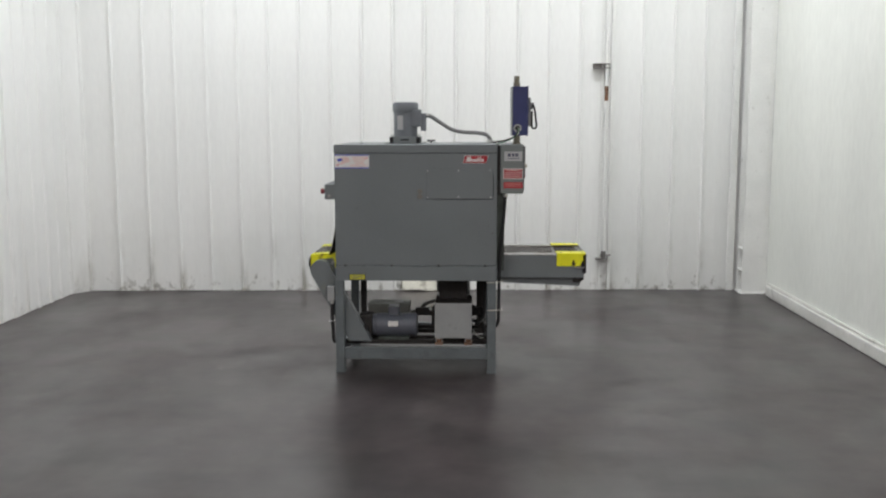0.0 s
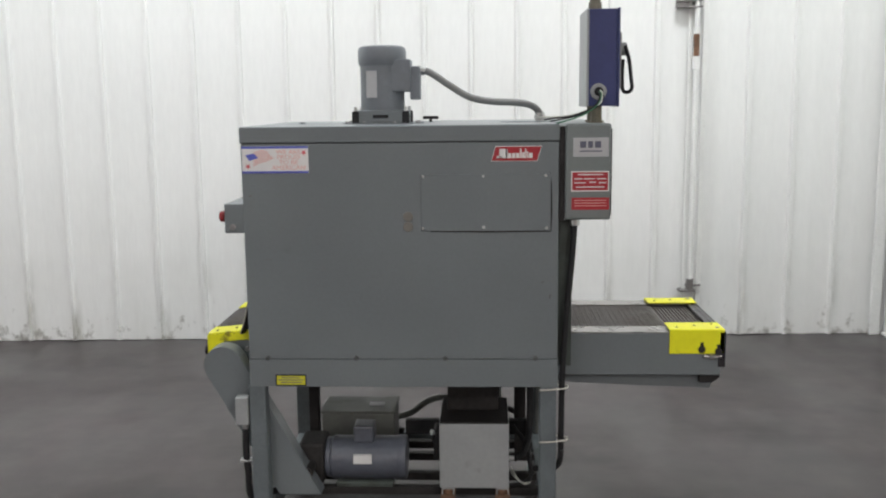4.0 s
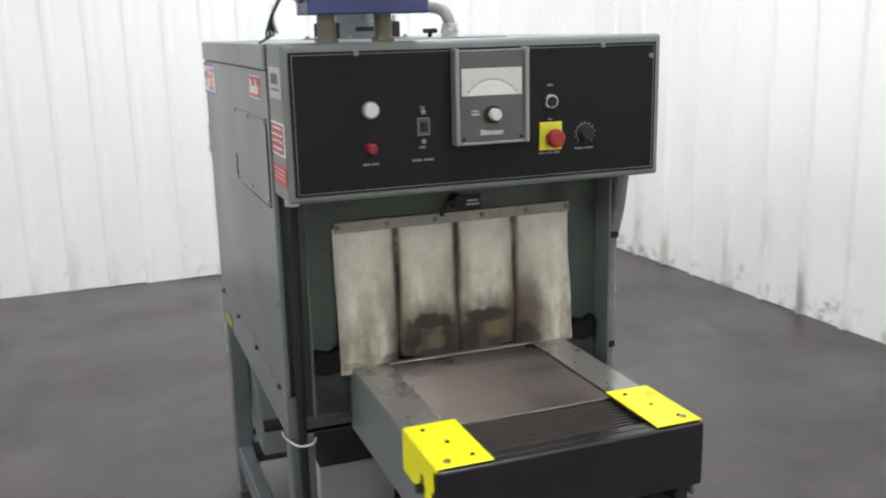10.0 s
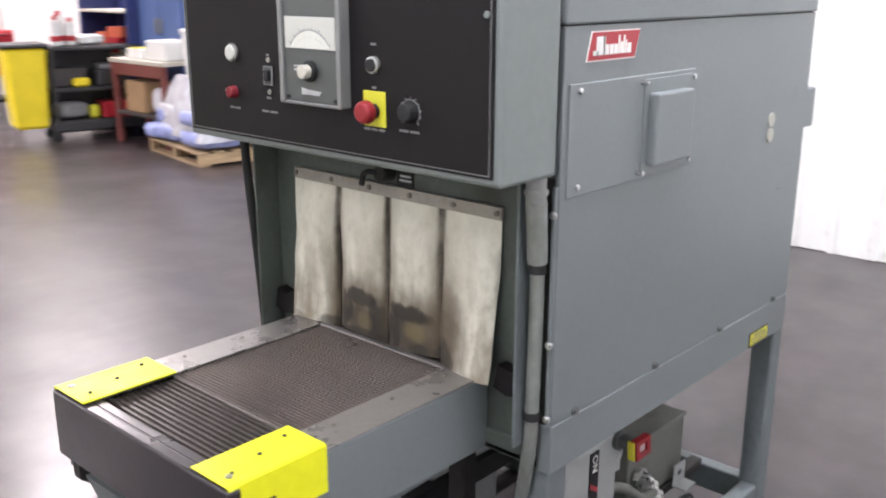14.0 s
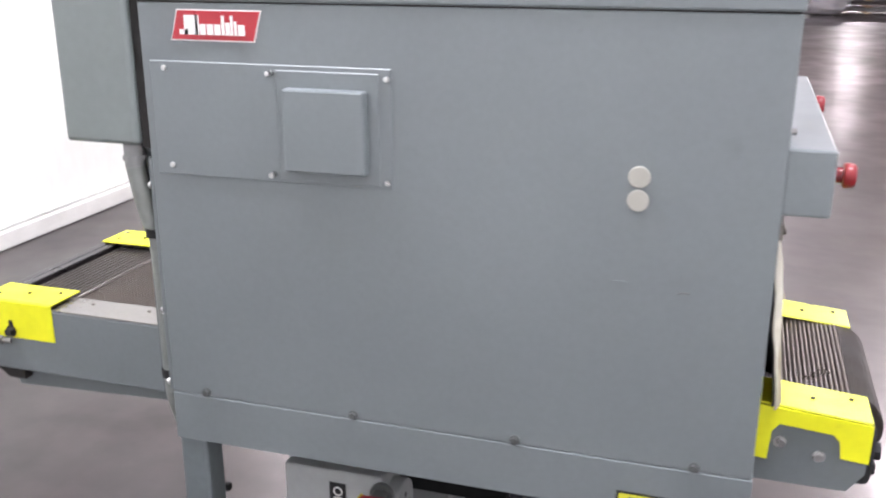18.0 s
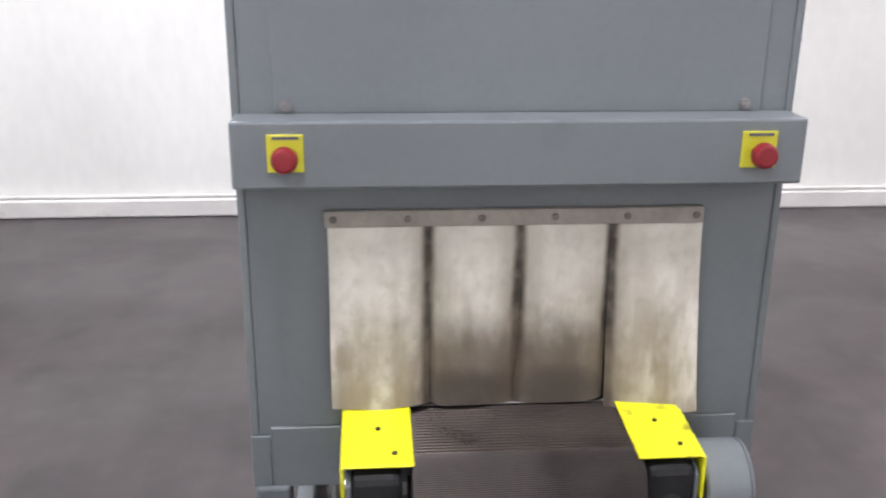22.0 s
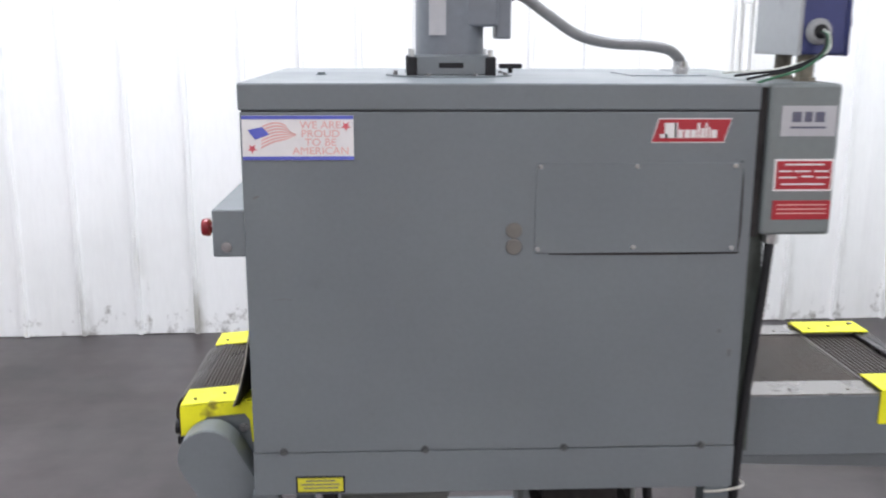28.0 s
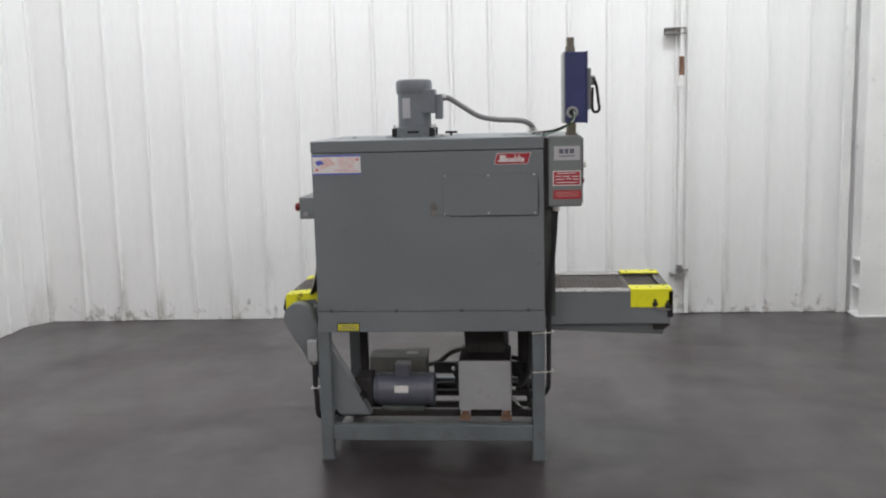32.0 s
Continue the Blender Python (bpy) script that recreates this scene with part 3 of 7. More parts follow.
def panel_wall(name, label, m, starts, pitch, rise, seed, rib, paint):
    wall = part(name, cuboid(0, starts[-1] + pitch, 0.032, 0.18, 0, WALL_TOP, 0), HALL_WALL, None, label, 0, "wall", "structure")
    wall.matrix_world = m
    rnd = random.Random(seed)
    meshes = []
    for k in range(3):
        bm = ribbed_panel(pitch, WALL_TOP, rib, rise, (0.004, -0.003, 0.001)[k])
        me = bpy.data.meshes.new("panel")
        bm.to_mesh(me)
        bm.free()
        me.materials.append(paint)
        meshes.append(me)
    for u in starts:
        ob = new("panel", meshes[rnd.randrange(3)])
        ob.parent = wall
        ob.matrix_parent_inverse = Matrix()
        ob.matrix_basis = pose(u + 0.0004, rnd.uniform(-0.0025, 0.0025), 0.003 + rnd.uniform(-0.002, 0.002), 0, 0, 0)
    return wall


RIB_X = [-3.747 + 0.302 * k for k in range(18)] + [1.689 + 0.302 * k for k in range(6)]
panel_wall("wall_back", "white painted ribbed metal wall with scuffed foot", SKEW @ pose(RIB_X[0], BY, 0), [x - RIB_X[0] for x in RIB_X], 0.302, 0.020, 5, 0.030, WALL)
panel_wall("wall_left", "white painted corrugated metal wall along the hall", pose(LX, BY - 0.225 * 76, 0, 0, 0, 90), [0.225 * k for k in range(76)], 0.225, 0.011, 6, 0.050, WALL_CLEAN)
part("corner_flashing", slab([(LX + 0.003, 2.86), (LX + 0.022, 2.875), (-3.432, 3.004), (-3.425, 3.016), (LX + 0.003, 3.030)], "z", 0.001, WALL_TOP - 0.002), WALL_CLEAN, None, "white painted slanted flashing in the wall corner", 0, "trim", "structure")
part("wall_right", cuboid(RX, RX + 0.15, -3.4, 3.45, 0.0, WALL_TOP, 0.004), RIGHT_WALL, None, "smooth off-white wall board with faint vertical stains", 0, "wall", "structure")
part("baseboard", join(cuboid(3.172, RX - 0.001, -3.4, 2.93, 0.0, 0.100, 0.010, 3), cuboid(3.196, RX - 0.001, -3.4, 2.93, 0.104, 0.120, 0.005, 2)), CURB, None,
     "white painted stepped curb along the wall foot", 35, "baseboard", "structure")
LEFT_END = BY - 0.225 * 76
# Unseen walls that close the hall; their pale tone feeds the floor reflections.
part("wall_far", cuboid(-18.0, 20.0, -50.2, -50.0, 0, WALL_TOP, 0), HALL_WALL, None, "unseen grey wall added to close the far end of the hall", 0, "wall", "structure")
part("wall_side", cuboid(20.0, 20.2, -50.0, -3.4, 0, WALL_TOP, 0), HALL_WALL, None, "unseen grey wall added to close the side of the hall", 0, "wall", "structure")
part("wall_return", cuboid(RX + 0.15, 20.0, -3.55, -3.4, 0, WALL_TOP, 0), HALL_WALL, None, "unseen grey wall added beside the bay", 0, "wall", "structure")
part("wall_left_return", cuboid(-18.0, LX - 0.181, LEFT_END, LEFT_END + 0.18, 0, WALL_TOP, 0), HALL_WALL, None, "unseen grey return wall where the hall widens", 0, "wall", "structure")
part("wall_left_far", cuboid(-18.2, -18.0, -50.0, LEFT_END + 0.18, 0, WALL_TOP, 0), HALL_WALL, None, "unseen grey wall added to close the wide hall", 0, "wall", "structure")


def wall_fasteners():
    bms = []
    for u in RIB_X[1:]:
        x = u + 0.015
        for z in (0.55, 2.19):
            bms.append(rod((x, BY - 0.022, z), (x, BY - 0.028, z), 0.007, 6))
    return join(*bms)


on_back_wall(part("wall_screws", wall_fasteners(), COLUMN, None, "small painted hex screws along the wall ribs", 0, "screws", "stuff"))

# corner column with open web and clips
corner = thing("corner_column", 3.08, 3.13, 0, "white painted steel corner column with open web and stiffener plates", "column", "", "structure")
part("outer_flange", cuboid(2.975, 3.180, 3.030, 3.043, 0.012, WALL_TOP, 0.002), COLUMN, corner)
part("inner_flange", cuboid(2.975, 3.180, 3.212, 3.225, 0.012, WALL_TOP, 0.002), COLUMN, corner)
# Added filler that keeps the gap beside the column from reading dark.
part("edge_strip", cuboid(3.1805, RX - 0.002, 3.040, 3.056, 0.012, WALL_TOP, 0), COLUMN, corner)
part("web", cuboid(3.073, 3.082, 3.043, 3.212, 0.012, WALL_TOP, 0.001), COLUMN, corner)
part("base_plate", cuboid(2.955, 3.195, 3.010, 3.228, 0, 0.012, 0.002), COLUMN, corner)
for z in (0.215, 0.425):
    part("stiffener", cuboid(2.978, 3.072, 3.0435, 3.2115, z, z + 0.011, 0.001), COLUMN, corner)
on_back_wall(part("corner_trim", cuboid(2.868, 2.940, 2.992, 3.010, 0, WALL_TOP, 0.004), COLUMN, None, "white painted trim strip in the wall corner", 0, "trim", "structure"))

# bolt rod of the blocked-up sliding door in the back wall
ROD_X, ROD_Y = 1.645, 2.978
latch = thing("door_bolt_rod", ROD_X, ROD_Y, 0.30, "white painted vertical door bolt rod with brackets on the wall", "door hardware")
part("rod", rod((ROD_X, ROD_Y, 0.33), (ROD_X, ROD_Y, 3.4), 0.016, 14), COLUMN, latch)
part("rust_sleeve", rod((ROD_X, ROD_Y, 1.86), (ROD_X, ROD_Y, 2.00), 0.0185, 14), RUST, latch, "rust-stained bare length of the rod")
part("coupling", rod((ROD_X, ROD_Y, 1.775), (ROD_X, ROD_Y, 1.855), 0.026, 14, bevel=0.004), COLUMN, latch)
part("upper_bracket", join(cuboid(ROD_X - 0.128, ROD_X + 0.03, ROD_Y - 0.02, ROD_Y + 0.05, 2.165, 2.175, 0.001), cuboid(ROD_X - 0.128, ROD_X + 0.03, ROD_Y - 0.02, ROD_Y + 0.05, 2.205, 2.215, 0.001), cuboid(ROD_X - 0.128, ROD_X + 0.03, ROD_Y + 0.03, ROD_Y + 0.05, 2.176, 2.204, 0)), STEEL, latch, "dark open bracket holding the rod")
part("lower_bracket", join(cuboid(ROD_X - 0.070, ROD_X + 0.035, ROD_Y - 0.02, ROD_Y + 0.062, 0.315, 0.330, 0.002), rod((ROD_X - 0.03, ROD_Y, 0.36), (ROD_X + 0.07, ROD_Y, 0.36), 0.010, 10), rod((ROD_X, ROD_Y, 0.325), (ROD_X, ROD_Y, 0.40), 0.024, 12)), STEEL, latch, "grimy lower guide and handle stub")
on_back_wall(latch)
on_back_wall(part("door_stile", cuboid(1.600, 1.618, 3.004, 3.016, 0.01, WALL_TOP, 0.002), COLUMN, None, "white painted stile at the old door edge", 0, "trim", "structure"))
on_back_wall(part("door_stile", cuboid(1.690, 1.722, 2.998, 3.012, 0.01, WALL_TOP, 0.002), COLUMN, None, "white painted stile at the old door edge", 0, "trim", "structure"))


def bent_flap():
    """The torn foot of one wall sheet, kinked out a little into the bay."""
    bm = bmesh.new()
    rows = []
    for i in range(13):
        u = i / 12
        row = []
        for j in range(7):
            v = j / 6
            out = (1 - v) ** 1.3 * (0.034 * (1 - u) ** 0.5 + 0.016 * abs(math.sin(u * 6)) + 0.010 * noise.noise(Vector((u * 7, v * 3, 0.3))))
            top = 0.15 - 0.05 * u + 0.012 * noise.noise(Vector((u * 5, 2.0, 0.7)))
            row.append(bm.verts.new((-0.335 + 0.34 * u, 3.010 - out, 0.012 + 0.010 * math.sin(u * 5) + top * v)))
        rows.append(row)
    for a, b in zip(rows, rows[1:]):
        for j in range(6):
            bm.faces.new((a[j], a[j + 1], b[j + 1], b[j]))
    ext = bmesh.ops.extrude_face_region(bm, geom=bm.faces[:])
    bmesh.ops.translate(bm, verts=[g for g in ext["geom"] if isinstance(g, bmesh.types.BMVert)], vec=(0, 0.003, 0))
    return bm


on_back_wall(part("bent_wall_skirt", bent_flap(), SKIRT, None, "bent and creased white sheet skirt at the wall foot", 18, "wall skirt", "structure"))


def smear(points, y, seed):
    """A ragged flat mark on the wall: points are x, z and half width."""
    rnd = random.Random(seed)
    left, right = [], []
    for (xa, za, wa), (xb, zb, wb) in zip(points, points[1:]):
        for k in range(6):
            u = k / 6
            w = (wa + (wb - wa) * u) * rnd.uniform(0.55, 1.3)
            x, z = xa + (xb - xa) * u + rnd.uniform(-1, 1) * 0.15 * w, za + (zb - za) * u
            left.append((x - w, z))
            right.append((x + w, z))
    return slab(left + right[::-1], "y", y - 0.0012, y)


crease = on_back_wall(thing("wall_crease", -0.2, 3.0, 0.3, "dark dent lines and scuff marks in the white wall sheet", "wall damage", "", "structure"))
FOLD = mat("dark_wall_mark", (0.26, 0.25, 0.21), 0.7, vary=0.35, scale=14, fine=60)
FAINT = mat("faint_wall_mark", (0.52, 0.52, 0.48), 0.7, vary=0.2, scale=14, fine=60)
# Dent folds are flat marks, darker and wider at the foot.
part("dent_fold", smear([(-0.345, 0.02, 0.012), (-0.335, 0.10, 0.010), (-0.312, 0.20, 0.006), (-0.300, 0.26, 0.002)], 3.012, 1), FOLD, crease, "", 0)
part("dent_fold", smear([(-0.310, 0.18, 0.010), (-0.285, 0.32, 0.006), (-0.25, 0.52, 0.005), (-0.238, 0.70, 0.003)], 3.0128, 6), FAINT, crease, "", 0)
part("dent_line", smear([(-0.238, 0.62, 0.005), (-0.225, 0.90, 0.007), (-0.215, 1.15, 0.005), (-0.21, 1.40, 0.002)], 3.0135, 2), FAINT, crease, "", 0)
part("scuff_mark", smear([(-0.155, 0.36, 0.010), (-0.135, 0.385, 0.006), (-0.125, 0.44, 0.010), (-0.105, 0.50, 0.007), (-0.095, 0.56, 0.002)], 3.0135, 3), FAINT, crease, "", 0)
part("scuff_mark", smear([(-0.165, 0.36, 0.014), (-0.125, 0.366, 0.003)], 3.0120, 4), FOLD, crease, "", 0)
part("scuff_mark", smear([(-0.127, 0.43, 0.004), (-0.112, 0.48, 0.006), (-0.100, 0.53, 0.002)], 3.0118, 5), FOLD, crease, "", 0)

# unseen ceiling fixtures, added above each lamp
def ceiling_lamp(x, y, sx, sy):
    lamp = thing("unseen_ceiling_light", x, y, LAMP_Z + 0.02, "unseen white ceiling fixture, added above its lamp", "ceiling light", "ceiling lights")
    part("housing", cuboid(x - sx / 2, x + sx / 2, y - sy / 2, y + sy / 2, LAMP_Z + 0.02, LAMP_Z + 0.09, 0.01), WHITE_PLASTIC, lamp)
    for dx in (-sx * 0.35, sx * 0.35):
        part("hanger", rod((x + dx, y, LAMP_Z + 0.09), (x + dx, y, 5.41), 0.006, 8), ZINC, lamp)


for lx, ly, watts in ADDED_BAY_LAMPS:
    ceiling_lamp(lx, ly, 1.2, 0.55)
for lx, ly, watts in HALL_LAMPS:
    ceiling_lamp(lx, ly, 0.65, 1.35)


# ---- the heat tunnel ----
tunnel = thing("shrink_tunnel", 0.0, 0.42, 0.0, "grey painted steel heat tunnel with mesh conveyor and yellow guards", "packaging machine")
tunnel.location.z = 0.022
X0, X1, Y0, Y1 = -0.528, 0.524, 0.0, 0.85
Z0, Z1 = 0.600, 1.487

# cabinet shell
part("front_panel", cuboid(X0, X1, Y0, 0.012, 0.698, 1.4300, 0.003, 2), PAINT, tunnel)
part("back_panel", cuboid(X0, X1, Y1 - 0.012, Y1, 0.6975, 1.4175, 0.0015), PAINT, tunnel)
part("front_skirt", cuboid(X0 - 0.002, X1 + 0.001, Y0 - 0.001, 0.030, Z0, 0.6965, 0.0012), PAINT, tunnel)
part("back_skirt", cuboid(X0 - 0.002, X1 + 0.001, Y1 - 0.030, Y1 + 0.001, Z0, 0.6965, 0.0012), PAINT, tunnel)


def lid_shell():
    """The lid, whose skirt hangs a little lower at the back."""
    bm = cuboid(X0 - 0.003, X1 + 0.002, Y0 - 0.003, Y1 + 0.003, 1.4325, Z1, 0.0045, 2)
    for v in bm.verts:
        if v.co.z < 1.46:
            v.co.z -= 0.0125 * v.co.y / Y1
    return bm


def end_slope(bm):
    """Lets the top edge of an end plate follow the sloping skirt of the lid."""
    for v in bm.verts:
        if v.co.z > 1.41:
            v.co.z += 0.0115 * (1 - v.co.y / Y1)
    return bm


lid = part("lid", lid_shell(), PAINT, tunnel)
part("lid_seam", cuboid(X0 + 0.004, X1 - 0.004, 0.004, Y1 - 0.004, 1.412, 1.440, 0), SOOT_AND_SHADE, tunnel, "dark gap under the lid")
part("bottom_plate", cuboid(X0 + 0.004, X1 - 0.004, 0.031, Y1 - 0.031, 0.604, 0.612, 0), SOOT_AND_SHADE, tunnel)
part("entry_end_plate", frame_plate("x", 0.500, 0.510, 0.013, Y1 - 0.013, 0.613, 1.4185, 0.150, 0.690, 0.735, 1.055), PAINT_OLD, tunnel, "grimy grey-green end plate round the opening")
part("exit_end_plate", end_slope(frame_plate("x", -0.525, -0.515, 0.013, Y1 - 0.013, 0.613, 1.4185, 0.150, 0.690, 0.735, 1.060)), PAINT, tunnel)
part("exit_lower_panel", frame_plate("x", -0.5285, -0.5245, 0.046, 0.789, 0.715, 1.140, 0.130, 0.705, 0.716, 1.075), PAINT, tunnel)
part("exit_upper_panel", end_slope(cuboid(-0.5285, -0.5245, 0.052, 0.789, 1.232, 1.419, 0.001)), PAINT, tunnel)
part("exit_skirt", cuboid(X0 - 0.002, -0.512, 0.031, Y1 - 0.031, Z0, 0.712, 0.002), PAINT, tunnel)
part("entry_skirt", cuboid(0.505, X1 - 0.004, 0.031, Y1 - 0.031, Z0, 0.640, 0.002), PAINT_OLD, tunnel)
part("inner_tunnel", join(cuboid(-0.512, 0.498, 0.142, 0.150, 0.70, 1.07, 0), cuboid(-0.512, 0.498, 0.690, 0.698, 0.70, 1.07, 0), cuboid(-0.512, 0.498, 0.142, 0.698, 1.071, 1.08, 0)), SOOT_AND_SHADE, tunnel, "near-black inner walls of the heat chamber")
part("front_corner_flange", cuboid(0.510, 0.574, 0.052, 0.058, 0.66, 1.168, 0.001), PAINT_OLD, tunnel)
part("back_corner_flange", cuboid(0.510, 0.578, 0.800, 0.806, 0.66, 1.168, 0.001), PAINT_FRAME, tunnel)
part("back_edge_flange", cuboid(0.5245, 0.533, 0.841, 0.848, 0.70, 1.150, 0.001), PAINT, tunnel)
# Dark backing that paints the shade of the recess behind the conduit.
part("corner_recess", cuboid(0.5105, 0.5235, 0.807, 0.8365, 0.66, 1.168, 0), SOOT_AND_SHADE, tunnel, "dark backing painted as the shade of the recess behind the conduit", 0)
for fz in (0.715, 0.86, 1.10):
    part("flange_screw", bolt(0.533, 0.8445, fz, "x", 1, 0.0055, 0.005), ZINC, tunnel)

# cabinet bolts along the skirt seams
for bx in (-0.464, -0.159, 0.145, 0.449):
    part("cabinet_bolt", bolt(bx, -0.001, 0.701, "y", -1, 0.0065, 0.007), DEEP_GREY, tunnel)
    part("cabinet_bolt", bolt(-0.975 * bx - 0.001, Y1 + 0.001, 0.7055, "y", 1, 0.0065, 0.007), DEEP_GREY, tunnel)

# access panels with screws and plugs
access = part("front_access_panel", cuboid(0.069, 0.498, -0.0035, 0.001, 1.137, 1.326, 0.0012), PAINT, tunnel, "thin screwed access panel")
for sx, sz in ((0.077, 1.319), (0.276, 1.319), (0.481, 1.320), (0.075, 1.147), (0.276, 1.150), (0.484, 1.147)):
    part("panel_screw", rod((sx, -0.003, sz), (sx, -0.0075, sz), 0.0048, 10, bevel=0.001), ZINC, access)
part("panel_gap", slab([(0.494, 1.136), (0.500, 1.134), (0.5035, 1.20), (0.5015, 1.29), (0.4965, 1.33), (0.494, 1.33)], "y", -0.0020, 0.001), SOOT_AND_SHADE, access, "dark gap at the bent panel edge", 0)
part("panel_gap", slab([(0.10, 1.1345), (0.30, 1.1320), (0.496, 1.1335), (0.496, 1.1375), (0.10, 1.1375)], "y", -0.0020, 0.001), SOOT_AND_SHADE, access, "", 0)
for pz in (1.186, 1.152):
    part("hole_plug", rod((0.0255, 0.0, pz), (0.0255, -0.004, pz), 0.0168, 22, bevel=0.0015), mat("brown_plug_%d" % int(pz * 1000), (0.20, 0.19, 0.17), 0.4, 0.4), tunnel, "brownish metal hole plug")
back_access = part("back_access_panel", cuboid(0.070, 0.508, Y1 - 0.001, Y1 + 0.0035, 1.126, 1.322, 0.0012), PAINT, tunnel, "thin screwed access panel")
for sx, sz in ((0.479, 1.310), (0.279, 1.309), (0.077, 1.306), (0.281, 1.140), (0.078, 1.139), (0.478, 1.143)):
    part("panel_screw", rod((sx, Y1 + 0.003, sz), (sx, Y1 + 0.008 + (0.012 if abs(sx - 0.280) < 0.01 else 0), sz), 0.0048, 10, bevel=0.001), ZINC, back_access)
part("square_cover", cuboid(0.110, 0.252, Y1 + 0.003, Y1 + 0.026, 1.150, 1.287, 0.004, 2), PAINT, back_access, "raised square cover box")
part("cover_flange", cuboid(0.091, 0.270, Y1 + 0.003, Y1 + 0.006, 1.132, 1.314, 0.001), PAINT, back_access)
for pz in (1.177, 1.141):
    part("hole_plug", rod((-0.3225, Y1, pz), (-0.3225, Y1 + 0.004, pz), 0.0168, 22, bevel=0.0015), PLUG, tunnel, "cream plastic hole plug")


SCUFF = mat("dark_scuff", (0.118, 0.115, 0.114), 0.6, vary=0.3, scale=30)
PALE_SCUFF = mat("pale_scratch", (0.21, 0.235, 0.24), 0.5, vary=0.2, scale=30)
for k, (pts, py, m) in enumerate((
        ([(-0.475, 1.041, 0.002), (-0.452, 1.044, 0.004), (-0.432, 1.042, 0.002)], 0.0, SCUFF), ([(0.470, 0.960, 0.003), (0.474, 0.968, 0.004)], 0.0, SCUFF), ([(0.496, 0.905, 0.002), (0.498, 0.925, 0.004)], 0.0, SCUFF),
        ([(-0.505, 1.255, 0.003), (-0.497, 1.262, 0.005)], 0.0, SCUFF), ([(0.20, 0.7, 0.0), (0.28, 0.702, 0.0022), (0.40, 0.701, 0.001)], -0.001, PALE_SCUFF),
        ([(-0.290, 1.010, 0.0012), (-0.305, 1.011, 0.0022), (-0.315, 1.009, 0.001)], Y1 + 0.0012, PALE_SCUFF), ([(-0.392, 0.998, 0.002), (-0.402, 1.002, 0.003), (-0.410, 0.999, 0.001)], Y1 + 0.0012, SCUFF))):
    part("scuff_mark", smear(pts, py, 30 + k), m, tunnel, "small scuff in the paint", 0)


def maker_badge(y, sign, x0, x1, z0, z1):
    """Red slanted maker's badge with a white rim and plain white strokes."""
    lean = 0.014

    def face(grow, out):
        pts = [(x0 - grow, z0 - grow), (x1 - lean + grow, z0 - grow), (x1 + grow, z1 + grow), (x0 + lean - grow, z1 + grow)]
        if sign > 0:
            pts = [(x0 + x1 - u, v) for u, v in pts]
        return slab(pts, "y", y, y + sign * out)
    badge = part("maker_badge", face(0.0, 0.0016), WHITE_INK, tunnel, "red slanted maker's badge with white strokes", 0)
    part("badge_field", face(-0.0020, 0.0024), LABEL_RED, badge, "", 0)
    strokes = []
    span = x1 - x0
    marks = [(0.13, 0.17, 0.62), (0.27, 0.045, 0.62), (0.325, 0.07, 0.34), (0.415, 0.075, 0.34), (0.505, 0.075, 0.34), (0.595, 0.035, 0.62), (0.645, 0.05, 0.40), (0.705, 0.03, 0.62), (0.75, 0.03, 0.45), (0.795, 0.08, 0.34)]
    for u, w, h in marks:
        a, b = x0 + 0.008 + u * (span - 0.02), x0 + 0.008 + (u + w) * (span - 0.02)
        if sign > 0:
            a, b = x0 + x1 - b, x0 + x1 - a
        zz = z0 + 0.20 * (z1 - z0)
        strokes.append(cuboid(a, b, *sorted((y + sign * 0.002, y + sign * 0.0032)), zz, zz + h * (z1 - z0), 0))
    strokes.append(cuboid(*sorted((x0 + 0.018, x0 + 0.034)) if sign < 0 else sorted((x1 - 0.034, x1 - 0.018)), *sorted((y + sign * 0.002, y + sign * 0.0032)), z0 + 0.2 * (z1 - z0), z0 + 0.36 * (z1 - z0), 0))
    for bm in strokes:
        part("badge_stroke", bm, WHITE_INK, badge, "", 0)


maker_badge(0.0, -1, 0.302, 0.468, 1.367, 1.417)
maker_badge(Y1, 1, 0.292, 0.462, 1.356, 1.407)

# flag decal
decal = part("flag_decal", cuboid(-0.524, -0.302, -0.0018, 0.001, 1.334, 1.423, 0), WHITE_INK, tunnel, "white patriotic sticker with a waving flag and faded red writing", 0)
for z0, z1 in ((1.334, 1.3415), (1.4155, 1.423)):
    part("blue_border", cuboid(-0.5238, -0.3022, -0.0026, 0.0, z0 + 0.0002, z1 - 0.0002, 0), FLAG_BLUE, decal, "", 0)


def flag_stripe(k):
    """One red stripe of the waving flag, between its upper and lower edge lines."""
    top = smooth_line([(-0.4836, 1.4028, 0), (-0.4585, 1.4102, 0), (-0.4395, 1.4056, 0), (-0.4290, 1.3925, 0), (-0.4125, 1.3841, 0)], 4)
    low = smooth_line([(-0.4870, 1.3574, 0), (-0.4636, 1.3683, 0), (-0.4395, 1.3745, 0), (-0.4257, 1.3801, 0), (-0.4125, 1.3841, 0)], 4)
    a, b = 2 * k / 13, (2 * k + 1) / 13
    upper = [p + (q - p) * a for p, q in zip(top, low)][:-1]
    under = [p + (q - p) * b for p, q in zip(top, low)][:-1]
    return slab([(p.x, p.y) for p in upper] + [(p.x, p.y) for p in reversed(under)], "y", -0.0028, -0.001)


for k in range(7):
    part("flag_stripe", flag_stripe(k), FADED_RED, decal, "", 0)
part("flag_canton", slab([(-0.5126, 1.3941), (-0.4836, 1.4003), (-0.4695, 1.3854), (-0.4981, 1.3754)], "y", -0.0034, -0.001), FLAG_BLUE, decal, "", 0)


